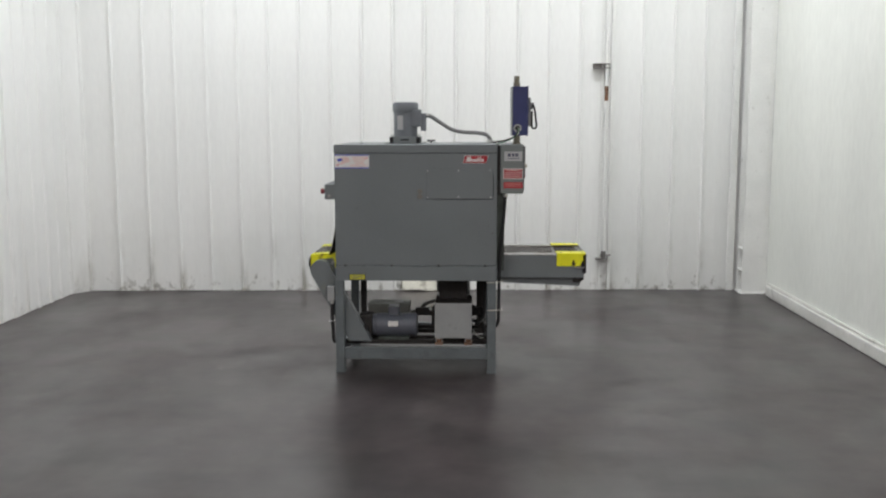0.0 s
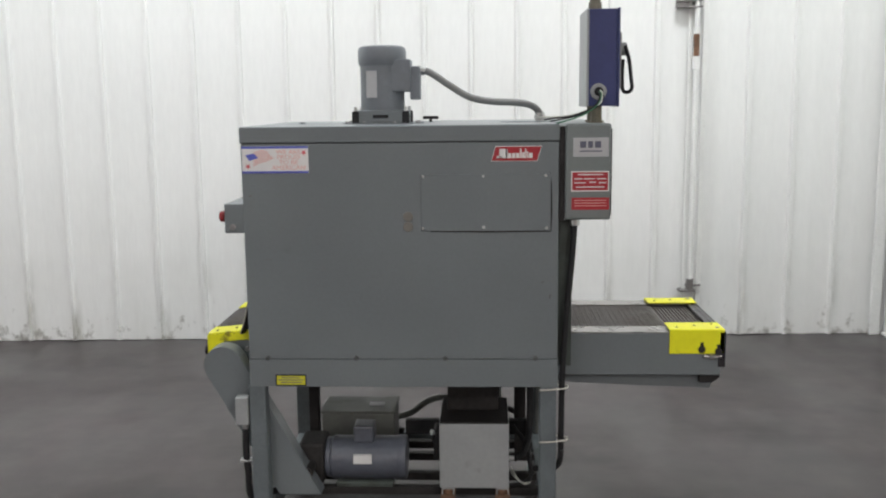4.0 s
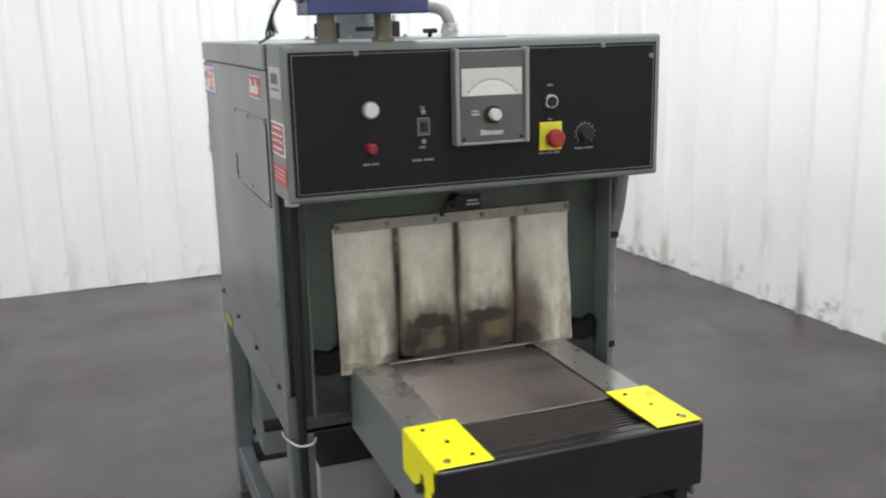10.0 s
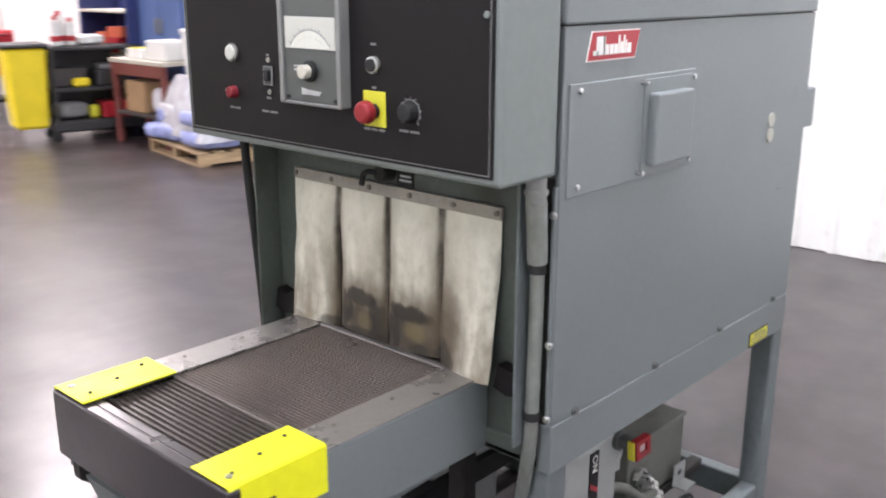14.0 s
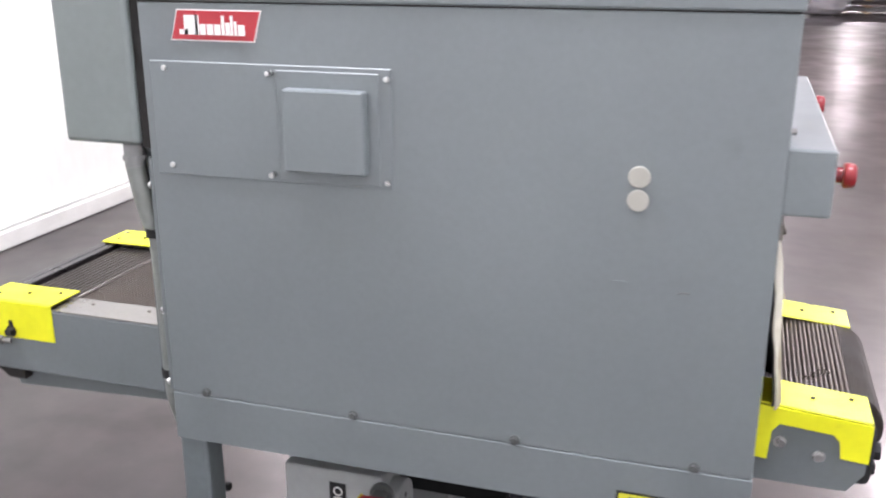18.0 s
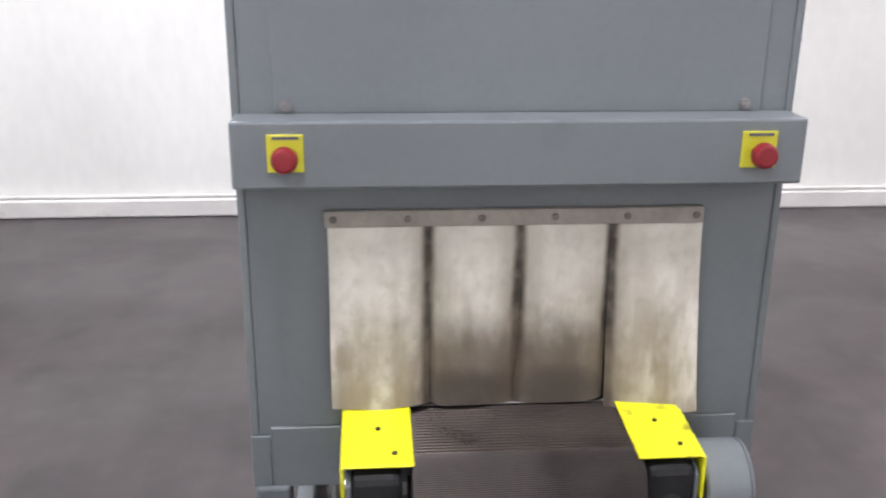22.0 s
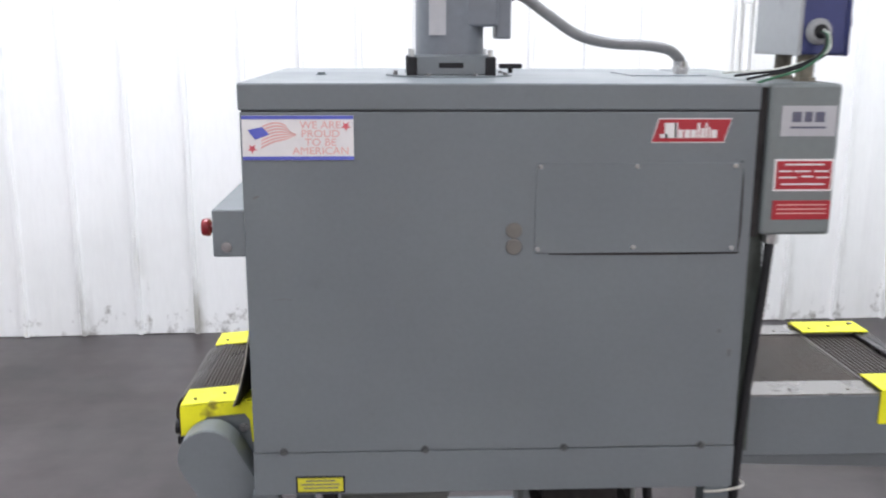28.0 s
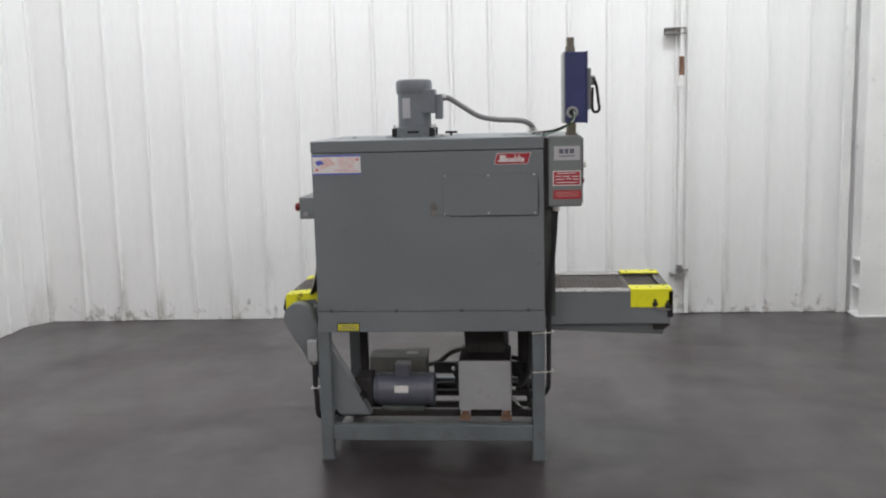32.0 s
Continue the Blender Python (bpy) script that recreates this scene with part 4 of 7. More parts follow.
def star(cx, cz, r, y):
    pts = [(cx + (r if k % 2 else r * 0.42) * math.sin(k * math.pi / 5), cz + (r if k % 2 else r * 0.42) * math.cos(k * math.pi / 5)) for k in range(10)]
    return slab(pts, "y", y, -0.001)


for cx, cz in ((-0.5043, 1.3568), (-0.3170, 1.4018)):
    part("star", star(cx, cz, 0.0105, -0.0028), STAR_RED, decal, "", 0)
for k, words in enumerate(("WE ARE", "PROUD", "TO BE", "AMERICAN")):
    part("decal_writing", lettering(words, 0.0205, pose(-0.368, -0.0022, 1.4035 - 0.0172 * k, 90, 0, 0) @ Matrix.Diagonal((1.12, 1, 1, 1))), FADED_RED, decal, "faded red printed words", 0)


def warning_label(x0, x1, y, sign, z0, z1):
    rim = part("warning_label", cuboid(x0, x1, *sorted((y - sign * 0.001, y + sign * 0.0016)), z0, z1, 0), BLACK, tunnel, "yellow warning label with black border and lines of small print", 0)
    part("label_field", cuboid(x0 + 0.004, x1 - 0.004, *sorted((y, y + sign * 0.0024)), z0 + 0.004, z1 - 0.004, 0), LABEL_YELLOW, rim, "", 0)
    bars = []
    for k, (a, b) in enumerate(((0.2, 0.8), (0.1, 0.9), (0.16, 0.86))):
        zz = z1 - 0.0115 - 0.0085 * k
        bars.append(cuboid(x0 + a * (x1 - x0), x0 + b * (x1 - x0), *sorted((y, y + sign * 0.0030)), zz, zz + 0.0032, 0))
    part("small_print", join(*bars), GREY_INK, rim, "", 0)


warning_label(-0.440, -0.334, -0.001, -1, 0.604, 0.643)
warning_label(-0.424, -0.318, Y1 + 0.001, 1, 0.604, 0.642)

# legs and rails
for name, x0, x1, y0, y1 in (("leg", -0.537, -0.479, 0.002, 0.060), ("leg", 0.464, 0.522, 0.002, 0.060), ("leg", -0.537, -0.479, 0.790, 0.848), ("leg", 0.464, 0.522, 0.790, 0.848)):
    leg = part(name, cuboid(x0, x1, y0, y1, -0.014, 0.603, 0.006, 2), PAINT_FRAME, tunnel)
    part("foot_plate", cuboid(x0 - 0.004, x1 + 0.004, y0 - 0.003, y1 + 0.003, -0.022, -0.014, 0.001), PAINT_FRAME, leg)
for y0, y1 in ((0.006, 0.050), (0.800, 0.844)):
    part("long_rail", cuboid(-0.4795, 0.4645, y0, y1, 0.072, 0.148, 0.005, 2), PAINT_FRAME, tunnel)
for x0, x1 in ((-0.532, -0.488), (0.473, 0.517)):
    part("cross_rail", cuboid(x0, x1, 0.0605, 0.7895, 0.072, 0.148, 0.005, 2), PAINT_FRAME, tunnel)
# Bars painted near-black for the low light under the cabinet.
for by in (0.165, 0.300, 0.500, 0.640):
    part("shelf_bar", cuboid(-0.4875, 0.4725, by, by + 0.035, 0.138, 0.166, 0.003), SOOT_AND_SHADE, tunnel)


# ---- control console over the entry ----
console = part("control_console", cuboid(0.545, 0.694, 0.0, 0.857, 1.172, Z1, 0.008, 3), CONSOLE, tunnel, "grey console box with a black faceplate over the entry")
# Near-black filler gives the gap between cabinet and console its shade.
part("console_mount", cuboid(0.5265, 0.5445, 0.014, 0.842, 1.166, 1.478, 0), SOOT_AND_SHADE, console, "near-black block painted as the shade of the gap behind the console")
FX = 0.6945
part("faceplate", cuboid(FX - 0.001, FX + 0.0035, 0.014, 0.842, 1.186, 1.470, 0.0012), BLACK_PANEL, console, "black faceplate")
part("faceplate_outline", join(*[cuboid(FX + 0.003, FX + 0.0042, *yz, 0) for yz in ((0.020, 0.836, 1.191, 1.1922), (0.020, 0.836, 1.4638, 1.465), (0.020, 0.0212, 1.192, 1.464), (0.8348, 0.836, 1.192, 1.464))]), FAINT_PRINT, console, "thin pale line", 0)
for sy, sz in ((0.150, 1.4655), (0.706, 1.4655), (0.828, 1.440)):
    part("console_screw", rod((FX, sy, sz), (FX + 0.007, sy, sz), 0.0055, 10, bevel=0.001), CONSOLE, console)


def dial_round(name, y, z, r, out, material, label="", bevel=0.003, r2=None):
    return part(name, rod((FX, y, z), (FX + out, y, z), r, 24, r2=r2, bevel=bevel), material, console, label)


def print_bars(cy, z, w, h=0.0040, material=FAINT_PRINT, n=2):
    rnd = random.Random(int(cy * 1000 + z * 7000))
    bms, y = [], cy - w / 2
    for k in range(n):
        part_w = w / n * rnd.uniform(0.72, 0.9)
        bms.append(cuboid(FX + 0.003, FX + 0.0042, y, y + part_w, z - h / 2, z + h / 2, 0))
        y += w / n
    part("caption_print", join(*bms), material, console, "small pale caption", 0)


dial_round("lamp_bezel", 0.172, 1.343, 0.0185, 0.010, STEEL)
dial_round("white_indicator_lens", 0.172, 1.343, 0.0150, 0.014, LENS_WHITE, "white indicator lens")
dial_round("red_indicator_lens", 0.170, 1.266, 0.0140, 0.020, RED_DARK, "red indicator lens", r2=0.011)
print_bars(0.171, 1.2345, 0.036)
toggle = part("rocker_switch", join(cuboid(FX, FX + 0.006, 0.272, 0.296, 1.288, 1.322, 0.001)), DEEP_GREY, console, "rocker switch in a pale frame")
part("rocker_frame", join(*[cuboid(FX + 0.004, FX + 0.0075, *q, 0) for q in ((0.271, 0.297, 1.287, 1.2888), (0.271, 0.297, 1.3212, 1.323), (0.271, 0.2726, 1.289, 1.321), (0.2954, 0.297, 1.289, 1.321))]), FAINT_PRINT, toggle, "", 0)
part("rocker", cuboid(FX + 0.004, FX + 0.013, 0.277, 0.291, 1.295, 1.316, 0.002), BLACK, toggle)
for zz in (1.335, 1.274):
    dial_round("panel_stud", 0.284, zz, 0.0052, 0.006, STEEL, "", 0.001)
print_bars(0.284, 1.344, 0.012, n=1)
print_bars(0.284, 1.2625, 0.020, n=1)
print_bars(0.284, 1.236, 0.052)
meter = part("temperature_meter", cuboid(FX + 0.001, FX + 0.022, 0.351, 0.511, 1.266, 1.456, 0.002), DEEP_GREY, console, "grey temperature controller with a dial window")
for y0, y1 in ((0.347, 0.357), (0.505, 0.515)):
    part("meter_side_rail", cuboid(FX + 0.001, FX + 0.029, y0, y1, 1.262, 1.460, 0.003, 2), BEZEL, meter)
part("meter_foot_rail", cuboid(FX + 0.001, FX + 0.026, 0.3575, 0.5045, 1.262, 1.267, 0.001), BEZEL, meter)
part("dial_face", cuboid(FX + 0.021, FX + 0.0235, 0.363, 0.499, 1.363, 1.419, 0), DIAL, meter, "pale dial with a curved scale", 0)


def dial_scale():
    bms = []
    cy, cz, r = 0.431, 1.330, 0.066
    for k in range(15):
        a = radians(-52 + k * 104 / 14)
        for rr, hh in ((r, 0.006 if k % 2 == 0 else 0.0035),):
            p = Vector((FX + 0.0235, cy + rr * math.sin(a), cz + rr * math.cos(a)))
            q = Vector((FX + 0.0235, cy + (rr + hh) * math.sin(a), cz + (rr + hh) * math.cos(a)))
            bms.append(rod(p, q, 0.0006, 4))
    bms.append(tube([(FX + 0.0235, cy + r * math.sin(radians(a)), cz + r * math.cos(radians(a))) for a in range(-54, 55, 9)], 0.0006, 4, 2))
    bms.append(tube([(FX + 0.0235, cy + 0.0545 * math.sin(radians(a)), cz + 0.0545 * math.cos(radians(a))) for a in range(-48, 49, 8)], 0.0004, 4, 2))
    return join(*bms)


def dial_sector():
    """The brighter part of the dial; the greyer face around it is painted shadow."""
    arc = [(0.431 + 0.064 * math.sin(radians(a)), 1.330 + 0.064 * math.cos(radians(a))) for a in range(-56, 57, 8)]
    return slab([(y, z) for y, z in arc if z > 1.3642] + [(0.484, 1.3640), (0.378, 1.3640)], "x", FX + 0.0232, FX + 0.0238)


part("dial_sector", dial_sector(), DIAL_BRIGHT, meter, "brighter dial sector, its greyer surround painted as shadow", 0)
part("dial_scale", dial_scale(), GREY_INK, meter, "", 0)
part("knob_skirt", rod((FX + 0.021, 0.431, 1.324), (FX + 0.030, 0.431, 1.324), 0.019, 24, bevel=0.002), BLACK, meter)
part("meter_knob", rod((FX + 0.030, 0.431, 1.324), (FX + 0.046, 0.431, 1.324), 0.0125, 24, bevel=0.002), CREAM, meter, "cream knob")
part("meter_caption", join(cuboid(FX + 0.021, FX + 0.0232, 0.384, 0.400, 1.330, 1.333, 0), cuboid(FX + 0.021, FX + 0.0232, 0.384, 0.402, 1.323, 1.3265, 0)), SILVER_LABEL, meter, "", 0)
part("meter_badge", slab([(0.404, 1.281), (0.452, 1.281), (0.458, 1.2885), (0.424, 1.290), (0.404, 1.293)], "x", FX + 0.021, FX + 0.0232), SILVER_LABEL, meter, "plain pale badge", 0)
for sy in (0.366, 0.496):
    part("meter_screw", rod((FX + 0.021, sy, 1.2745), (FX + 0.0245, sy, 1.2745), 0.0038, 10), BLACK, meter)
start = dial_round("start_button", 0.576, 1.342, 0.0150, 0.012, ZINC, "black start button in a chrome ring", 0.002)
part("button_cap", rod((FX + 0.010, 0.576, 1.342), (FX + 0.0145, 0.576, 1.342), 0.0115, 20, bevel=0.001), BLACK, start)
print_bars(0.576, 1.377, 0.016, n=1)
print_bars(0.576, 1.304, 0.012, n=1)
stop = part("stop_plate", cuboid(FX + 0.003, FX + 0.006, 0.549, 0.603, 1.237, 1.298, 0.001), LABEL_YELLOW, console, "yellow square plate behind the stop button", 0)
part("stop_stem", rod((FX + 0.005, 0.577, 1.264), (FX + 0.024, 0.577, 1.264), 0.013, 18), BLACK, stop)
part("stop_mushroom", rod((FX + 0.020, 0.577, 1.264), (FX + 0.040, 0.577, 1.264), 0.0215, 26, r2=0.018, bevel=0.005), RED, stop, "red mushroom button")
print_bars(0.576, 1.2315, 0.056, 0.004, FAINT_PRINT, 3)
speed = dial_round("speed_knob", 0.661, 1.269, 0.0195, 0.022, BLACK, "black speed knob with pale scale marks", 0.003, r2=0.015)
marks = []
for k in range(11):
    a = radians(-135 + 27 * k)
    marks.append(rod((FX + 0.0036, 0.661 + 0.022 * math.sin(a), 1.269 + 0.022 * math.cos(a)), (FX + 0.0036, 0.661 + 0.0265 * math.sin(a), 1.269 + 0.0265 * math.cos(a)), 0.0009, 4))
marks.append(tube([(FX + 0.0036, 0.661 + 0.0215 * math.sin(radians(a)), 1.269 + 0.0215 * math.cos(radians(a))) for a in range(-135, 136, 27)], 0.0008, 4, 3))
part("scale_marks", join(*marks), FAINT_PRINT, speed, "", 0)
print_bars(0.660, 1.2365, 0.050)

for ob in console.children:
    if not ob.name.startswith(("faceplate", "console_screw", "console_mount")):
        ob.location = (0, 0.003, 0.0085)

# plates on the end of the console, facing along -y
plate = part("name_plate", cuboid(0.570, 0.685, -0.0016, 0.002, 1.380, 1.442, 0), SILVER_LABEL, console, "silver plate with dark block strokes", 0)
for a, b, z0, z1 in ((0.592, 0.612, 1.409, 1.430), (0.618, 0.634, 1.409, 1.430), (0.640, 0.660, 1.409, 1.430), (0.590, 0.664, 1.396, 1.400)):
    part("plate_stroke", cuboid(a, b, -0.0026, 0, z0, z1, 0), GREY_INK, plate, "", 0)
rp = part("rating_plate", cuboid(0.564, 0.688, -0.0016, 0.002, 1.266, 1.333, 0), WHITE_INK, console, "red rating plate with white fields", 0)
part("plate_field", cuboid(0.568, 0.684, -0.0024, 0, 1.270, 1.329, 0), LABEL_RED, rp, "", 0)
for a, b, z in ((0.585, 0.668, 1.320), (0.574, 0.600, 1.306), (0.606, 0.640, 1.306), (0.648, 0.678, 1.306), (0.574, 0.612, 1.293), (0.622, 0.646, 1.295), (0.654, 0.678, 1.293), (0.580, 0.672, 1.279)):
    part("white_field", cuboid(a, b, -0.0032, 0, z, z + 0.0034, 0), WHITE_INK, rp, "", 0)
rp2 = part("caution_plate", cuboid(0.566, 0.689, -0.0016, 0.002, 1.206, 1.246, 0), LABEL_RED, console, "plain red caution plate with faint lines", 0)
for z in (1.236, 1.227, 1.218):
    part("plate_line", cuboid(0.575, 0.680, -0.0024, 0, z, z + 0.002, 0), FADED_RED, rp2, "", 0)

# ---- curtains at both ends ----
def strip_cloth(x, sign, y0, y1, z0, z1, lean, curl, seed, inset=0.0, round_up=0.013):
    """One hanging cloth strip: bulged across its width, leaning a little outward, edges curling back, with an uneven hem."""
    rnd = random.Random(seed)
    ph = rnd.uniform(0, 6)
    bm = bmesh.new()
    nu, nv = 12, 18
    rows = []
    for j in range(nv + 1):
        v = j / nv
        low = 1 - v
        row = []
        for i in range(nu + 1):
            u = i / nu
            bulge = round_up * (1 - (2 * u - 1) ** 4) * min(1.0, low * 4)
            bow = lean * low ** 1.4 + curl * (u if curl > 0 else (u - 1)) * low ** 2 + bulge + 0.0022 * math.sin(u * 5 + v * 8 + ph) * low + 0.0035 * noise.noise(Vector((u * 3.2, v * 5.5, seed * 1.7))) * min(1.0, low * 3)
            hem = low * (0.004 * math.sin(u * 3.1 + ph) + 0.002 * math.sin(u * 9 + ph) + 0.003 * noise.noise(Vector((u * 6, seed, 0))))
            edge = 0.0006 * low ** 2 * (1 - 2 * u)
            row.append(bm.verts.new((x + sign * (0.003 + bow - inset * (0.25 + low)), y0 + (y1 - y0) * u + edge + 0.0012 * math.sin(v * 5 + ph) * low, z0 + (z1 - z0) * v + hem)))
        rows.append(row)
    for a, b in zip(rows, rows[1:]):
        for i in range(nu):
            bm.faces.new((a[i], a[i + 1], b[i + 1], b[i]))
    ext = bmesh.ops.extrude_face_region(bm, geom=bm.faces[:])
    bmesh.ops.translate(bm, verts=[g for g in ext["geom"] if isinstance(g, bmesh.types.BMVert)], vec=(sign * 0.0025, 0, 0))
    return bm


entry_curtain = part("entry_curtain_bar", cuboid(0.5105, 0.5215, 0.131, 0.721, 1.067, 1.092, 0.001), BAR_TAN, tunnel, "riveted metal strip holding the curtain")
for k, (y0, y1, hem, lean, curl) in enumerate(((0.127, 0.2745, 0.742, 0.008, -0.015), (0.2752, 0.4235, 0.754, 0.004, 0.004), (0.4242, 0.5735, 0.752, 0.006, 0.0), (0.5742, 0.719, 0.746, 0.010, 0.026))):
    part("curtain_strip", strip_cloth(0.511, 1, y0, y1, hem, 1.077, lean, curl, 20 + k), CLOTH_ENTRY, entry_curtain, "cream fibreglass strip" + (" with a burnt hem" if k in (1, 2) else ""), 60)
    part("strip_lining", strip_cloth(0.511, 1, y0 + 0.007, y1 - 0.007, hem + 0.001, 1.070, lean, curl, 20 + k, 0.0035), SOOT_AND_SHADE, entry_curtain, "sooty black inner side of the strip", 60)
for y in (0.136, 0.252, 0.369, 0.486, 0.602, 0.709):
    part("rivet", rod((0.521, y + 0.003, 1.0800), (0.5255, y + 0.003, 1.0800), 0.0058, 12, bevel=0.0015), RIVET, entry_curtain)
exit_curtain = part("exit_curtain_bar", cuboid(-0.5405, -0.5290, 0.128, 0.719, 1.058, 1.084, 0.001), BAR_TAN, tunnel, "riveted metal strip holding the curtain")
for k, (y0, y1, hem, lean, curl) in enumerate(((0.125, 0.266, 0.752, 0.024, -0.034), (0.271, 0.4125, 0.758, 0.001, -0.008), (0.4130, 0.556, 0.760, 0.003, 0.006), (0.5565, 0.711, 0.760, 0.016, 0.012))):
    part("curtain_strip", strip_cloth(-0.5290, -1, y0 + 0.0015, y1 + (0.0075 if k < 3 else 0.004), hem, 1.070, lean, curl, 40 + k, 0.0, 0.002 if k == 0 else 0.013), CLOTH_EXIT, exit_curtain, "cream fibreglass strip browned by heat", 60)
    part("strip_lining", strip_cloth(-0.5290, -1, y0 + (0.0025 if k == 0 else 0.010), y1 - 0.004, hem + 0.001, 1.065, lean, curl, 40 + k, 0.0035, 0.002 if k == 0 else 0.013), SOOT_AND_SHADE, exit_curtain, "sooty black inner side of the strip", 60)
for y in (0.136, 0.246, 0.360, 0.474, 0.588, 0.702):
    part("rivet", rod((-0.540, y + 0.004, 1.0710), (-0.5448, y + 0.004, 1.0710), 0.0058, 12, bevel=0.0015), RIVET, exit_curtain)

# damper knob and tag above the entry
knob = part("damper_lever", join(rod((0.511, 0.425, 1.118), (0.545, 0.425, 1.118), 0.018, 14, bevel=0.003), tube([(0.540, 0.420, 1.118), (0.548, 0.400, 1.120), (0.548, 0.385, 1.112), (0.548, 0.378, 1.090)], 0.006, 8)), BLACK, tunnel, "black damper knob and lever")
tag = part("damper_tag", cuboid(0.509, 0.513, 0.445, 0.490, 1.088, 1.128, 0), BLACK, tunnel, "black tag with small print", 0)
part("tag_print", join(cuboid(0.5125, 0.514, 0.456, 0.484, 1.112, 1.116, 0), cuboid(0.5125, 0.514, 0.453, 0.486, 1.103, 1.107, 0)), SILVER_LABEL, tag, "", 0)
for y0, y1, z0 in ((0.062, 0.126, 0.742), (0.722, 0.785, 0.735)):
    part("curtain_bracket", slab([(y0, z0 + 0.010), (y0 + 0.010, z0 + 0.058), (y1 - 0.020, z0 + 0.050), (y1, z0 + 0.062), (y1, z0 + 0.006), (y0 + 0.03, z0)], "x", 0.5105, 0.538), BLACK_PANEL, tunnel, "black sooty bracket beside the curtain", 0)

# ---- stop-button bar over the exit ----
bar = part("stop_button_bar", cuboid(-0.594, -0.5255, 0.004, 0.846, 1.133, 1.232, 0.004, 2), PAINT, tunnel, "grey folded channel carrying two stop buttons")
part("bar_plug", rod((-0.566, 0.005, 1.154), (-0.566, 0.000, 1.154), 0.011, 18, bevel=0.001), STEEL, bar)
for k, cy in enumerate((0.768, 0.076)):
    sp = part("stop_plate", cuboid(-0.598, -0.593, cy - 0.026, cy + 0.026, 1.160, 1.214, 0.0005), LABEL_YELLOW, bar, "yellow square plate", 0)
    part("plate_print", cuboid(-0.5992, -0.5975, cy - 0.020, cy + 0.018, 1.2075, 1.2115, 0), GREY_INK, sp, "", 0)
    part("stop_stem", rod((-0.598, cy, 1.182), (-0.613, cy, 1.182), 0.012, 18), RED_DARK, sp)
    part("stop_mushroom", rod((-0.610, cy, 1.182), (-0.629, cy, 1.182), 0.0198, 26, r2=0.0178, bevel=0.005), RED, sp, "red mushroom button")
    part("bar_stud", join(rod((-0.528, cy + 0.002, 1.243), (-0.540, cy + 0.002, 1.243), 0.0055, 8), rod((-0.528, cy + 0.002, 1.243), (-0.532, cy + 0.002, 1.243), 0.009, 8)), STEEL, tunnel)
    part("bar_clip", cuboid(-0.540, -0.528, cy - 0.007, cy + 0.007, 1.123, 1.1335, 0.002), ZINC, tunnel)

# ---- conveyor ----
def belt_rods(x0, x1, y0, y1, z, pitch=0.0066, r=0.0029):
    n = int((x1 - x0) / pitch)
    bm = bmesh.new()
    for k in range(n):
        x = x0 + (k + 0.5) * pitch
        ring = []
        for y in (y0, y1):
            ring.append([bm.verts.new((x + r * math.cos(a), y, z + r * math.sin(a))) for a in (0, math.pi / 3, 2 * math.pi / 3, math.pi)])
        for i in range(3):
            bm.faces.new((ring[0][i], ring[0][i + 1], ring[1][i + 1], ring[1][i]))
    return bm


def belt_links(x0, x1, y0, y1, z, pitch, r):
    """Fine wires along the belt that tie its cross rods together, each one stepping aside from rod to rod."""
    bm = bmesh.new()
    step = 0.0105
    for j in range(int((y1 - y0) / pitch)):
        y = y0 + (j + 0.5) * pitch
        last = None
        for k in range(int((x1 - x0) / step) + 1):
            x, side = x0 + k * step, (0.22 * pitch if k % 2 else -0.22 * pitch)
            row = [bm.verts.new((x, y + side + dy, z + dz)) for dy, dz in ((-r, -0.0006), (0, r), (r, -0.0006))]
            if last:
                for i in range(2):
                    bm.faces.new((last[i], row[i], row[i + 1], last[i + 1]))
            last = row
    return bm


belt = part("conveyor_belt", belt_rods(-0.69, 0.930, 0.240, 0.604, 0.7475, 0.0086, 0.0040), BELT, tunnel, "dark oily wire mesh belt", 80, "", "stuff")
part("belt_tail", belt_rods(0.932, 1.083, 0.240, 0.604, 0.7450, 0.0126, 0.0046), BELT_TAIL, belt, "dark coarse belt rods over the end roller", 40, "", "stuff")
part("belt_weave", belt_links(-0.69, 0.926, 0.244, 0.600, 0.7496, 0.0115, 0.0011), BELT, belt, "fine woven wires of the belt", 30, "", "stuff")
part("tail_weave", belt_links(0.934, 1.080, 0.244, 0.600, 0.7478, 0.0075, 0.0010), BELT_TAIL, belt, "fine woven wires of the belt", 30, "", "stuff")
part("belt_bed", cuboid(-0.690, 1.085, 0.238, 0.606, 0.733, 0.7455, 0), BELT_BED, belt)


def belt_nose():
    """The belt turning down round the exit roller."""
    bms = []
    for k in range(52):
        a = radians(-8 + k * 3.05)
        cx, cz, rr = -0.690, 0.688, 0.0600
        x, z = cx - rr * math.sin(a), cz + rr * math.cos(a)
        bms.append(rod((x, 0.250, z), (x, 0.592, z), 0.0016, 6))
    return join(*bms)


part("belt_nose", belt_nose(), BELT_TAIL, belt, "", 35, "", "stuff")
part("exit_roller", rod((-0.690, 0.248, 0.688), (-0.690, 0.594, 0.688), 0.0585, 40), BELT_BED, belt)
part("belt_edge_rod", rod((0.930, 0.245, 0.7505), (0.930, 0.600, 0.7505), 0.0030, 8), BELT_ROD, belt, "worn cross rod")
part("belt_scraper", cuboid(0.536, 0.552, 0.222, 0.618, 0.7505, 0.7545, 0.001), STEEL, belt, "bare metal strip across the belt")
part("exit_scraper", cuboid(-0.545, -0.535, 0.245, 0.600, 0.7510, 0.7545, 0.001), STEEL, belt)
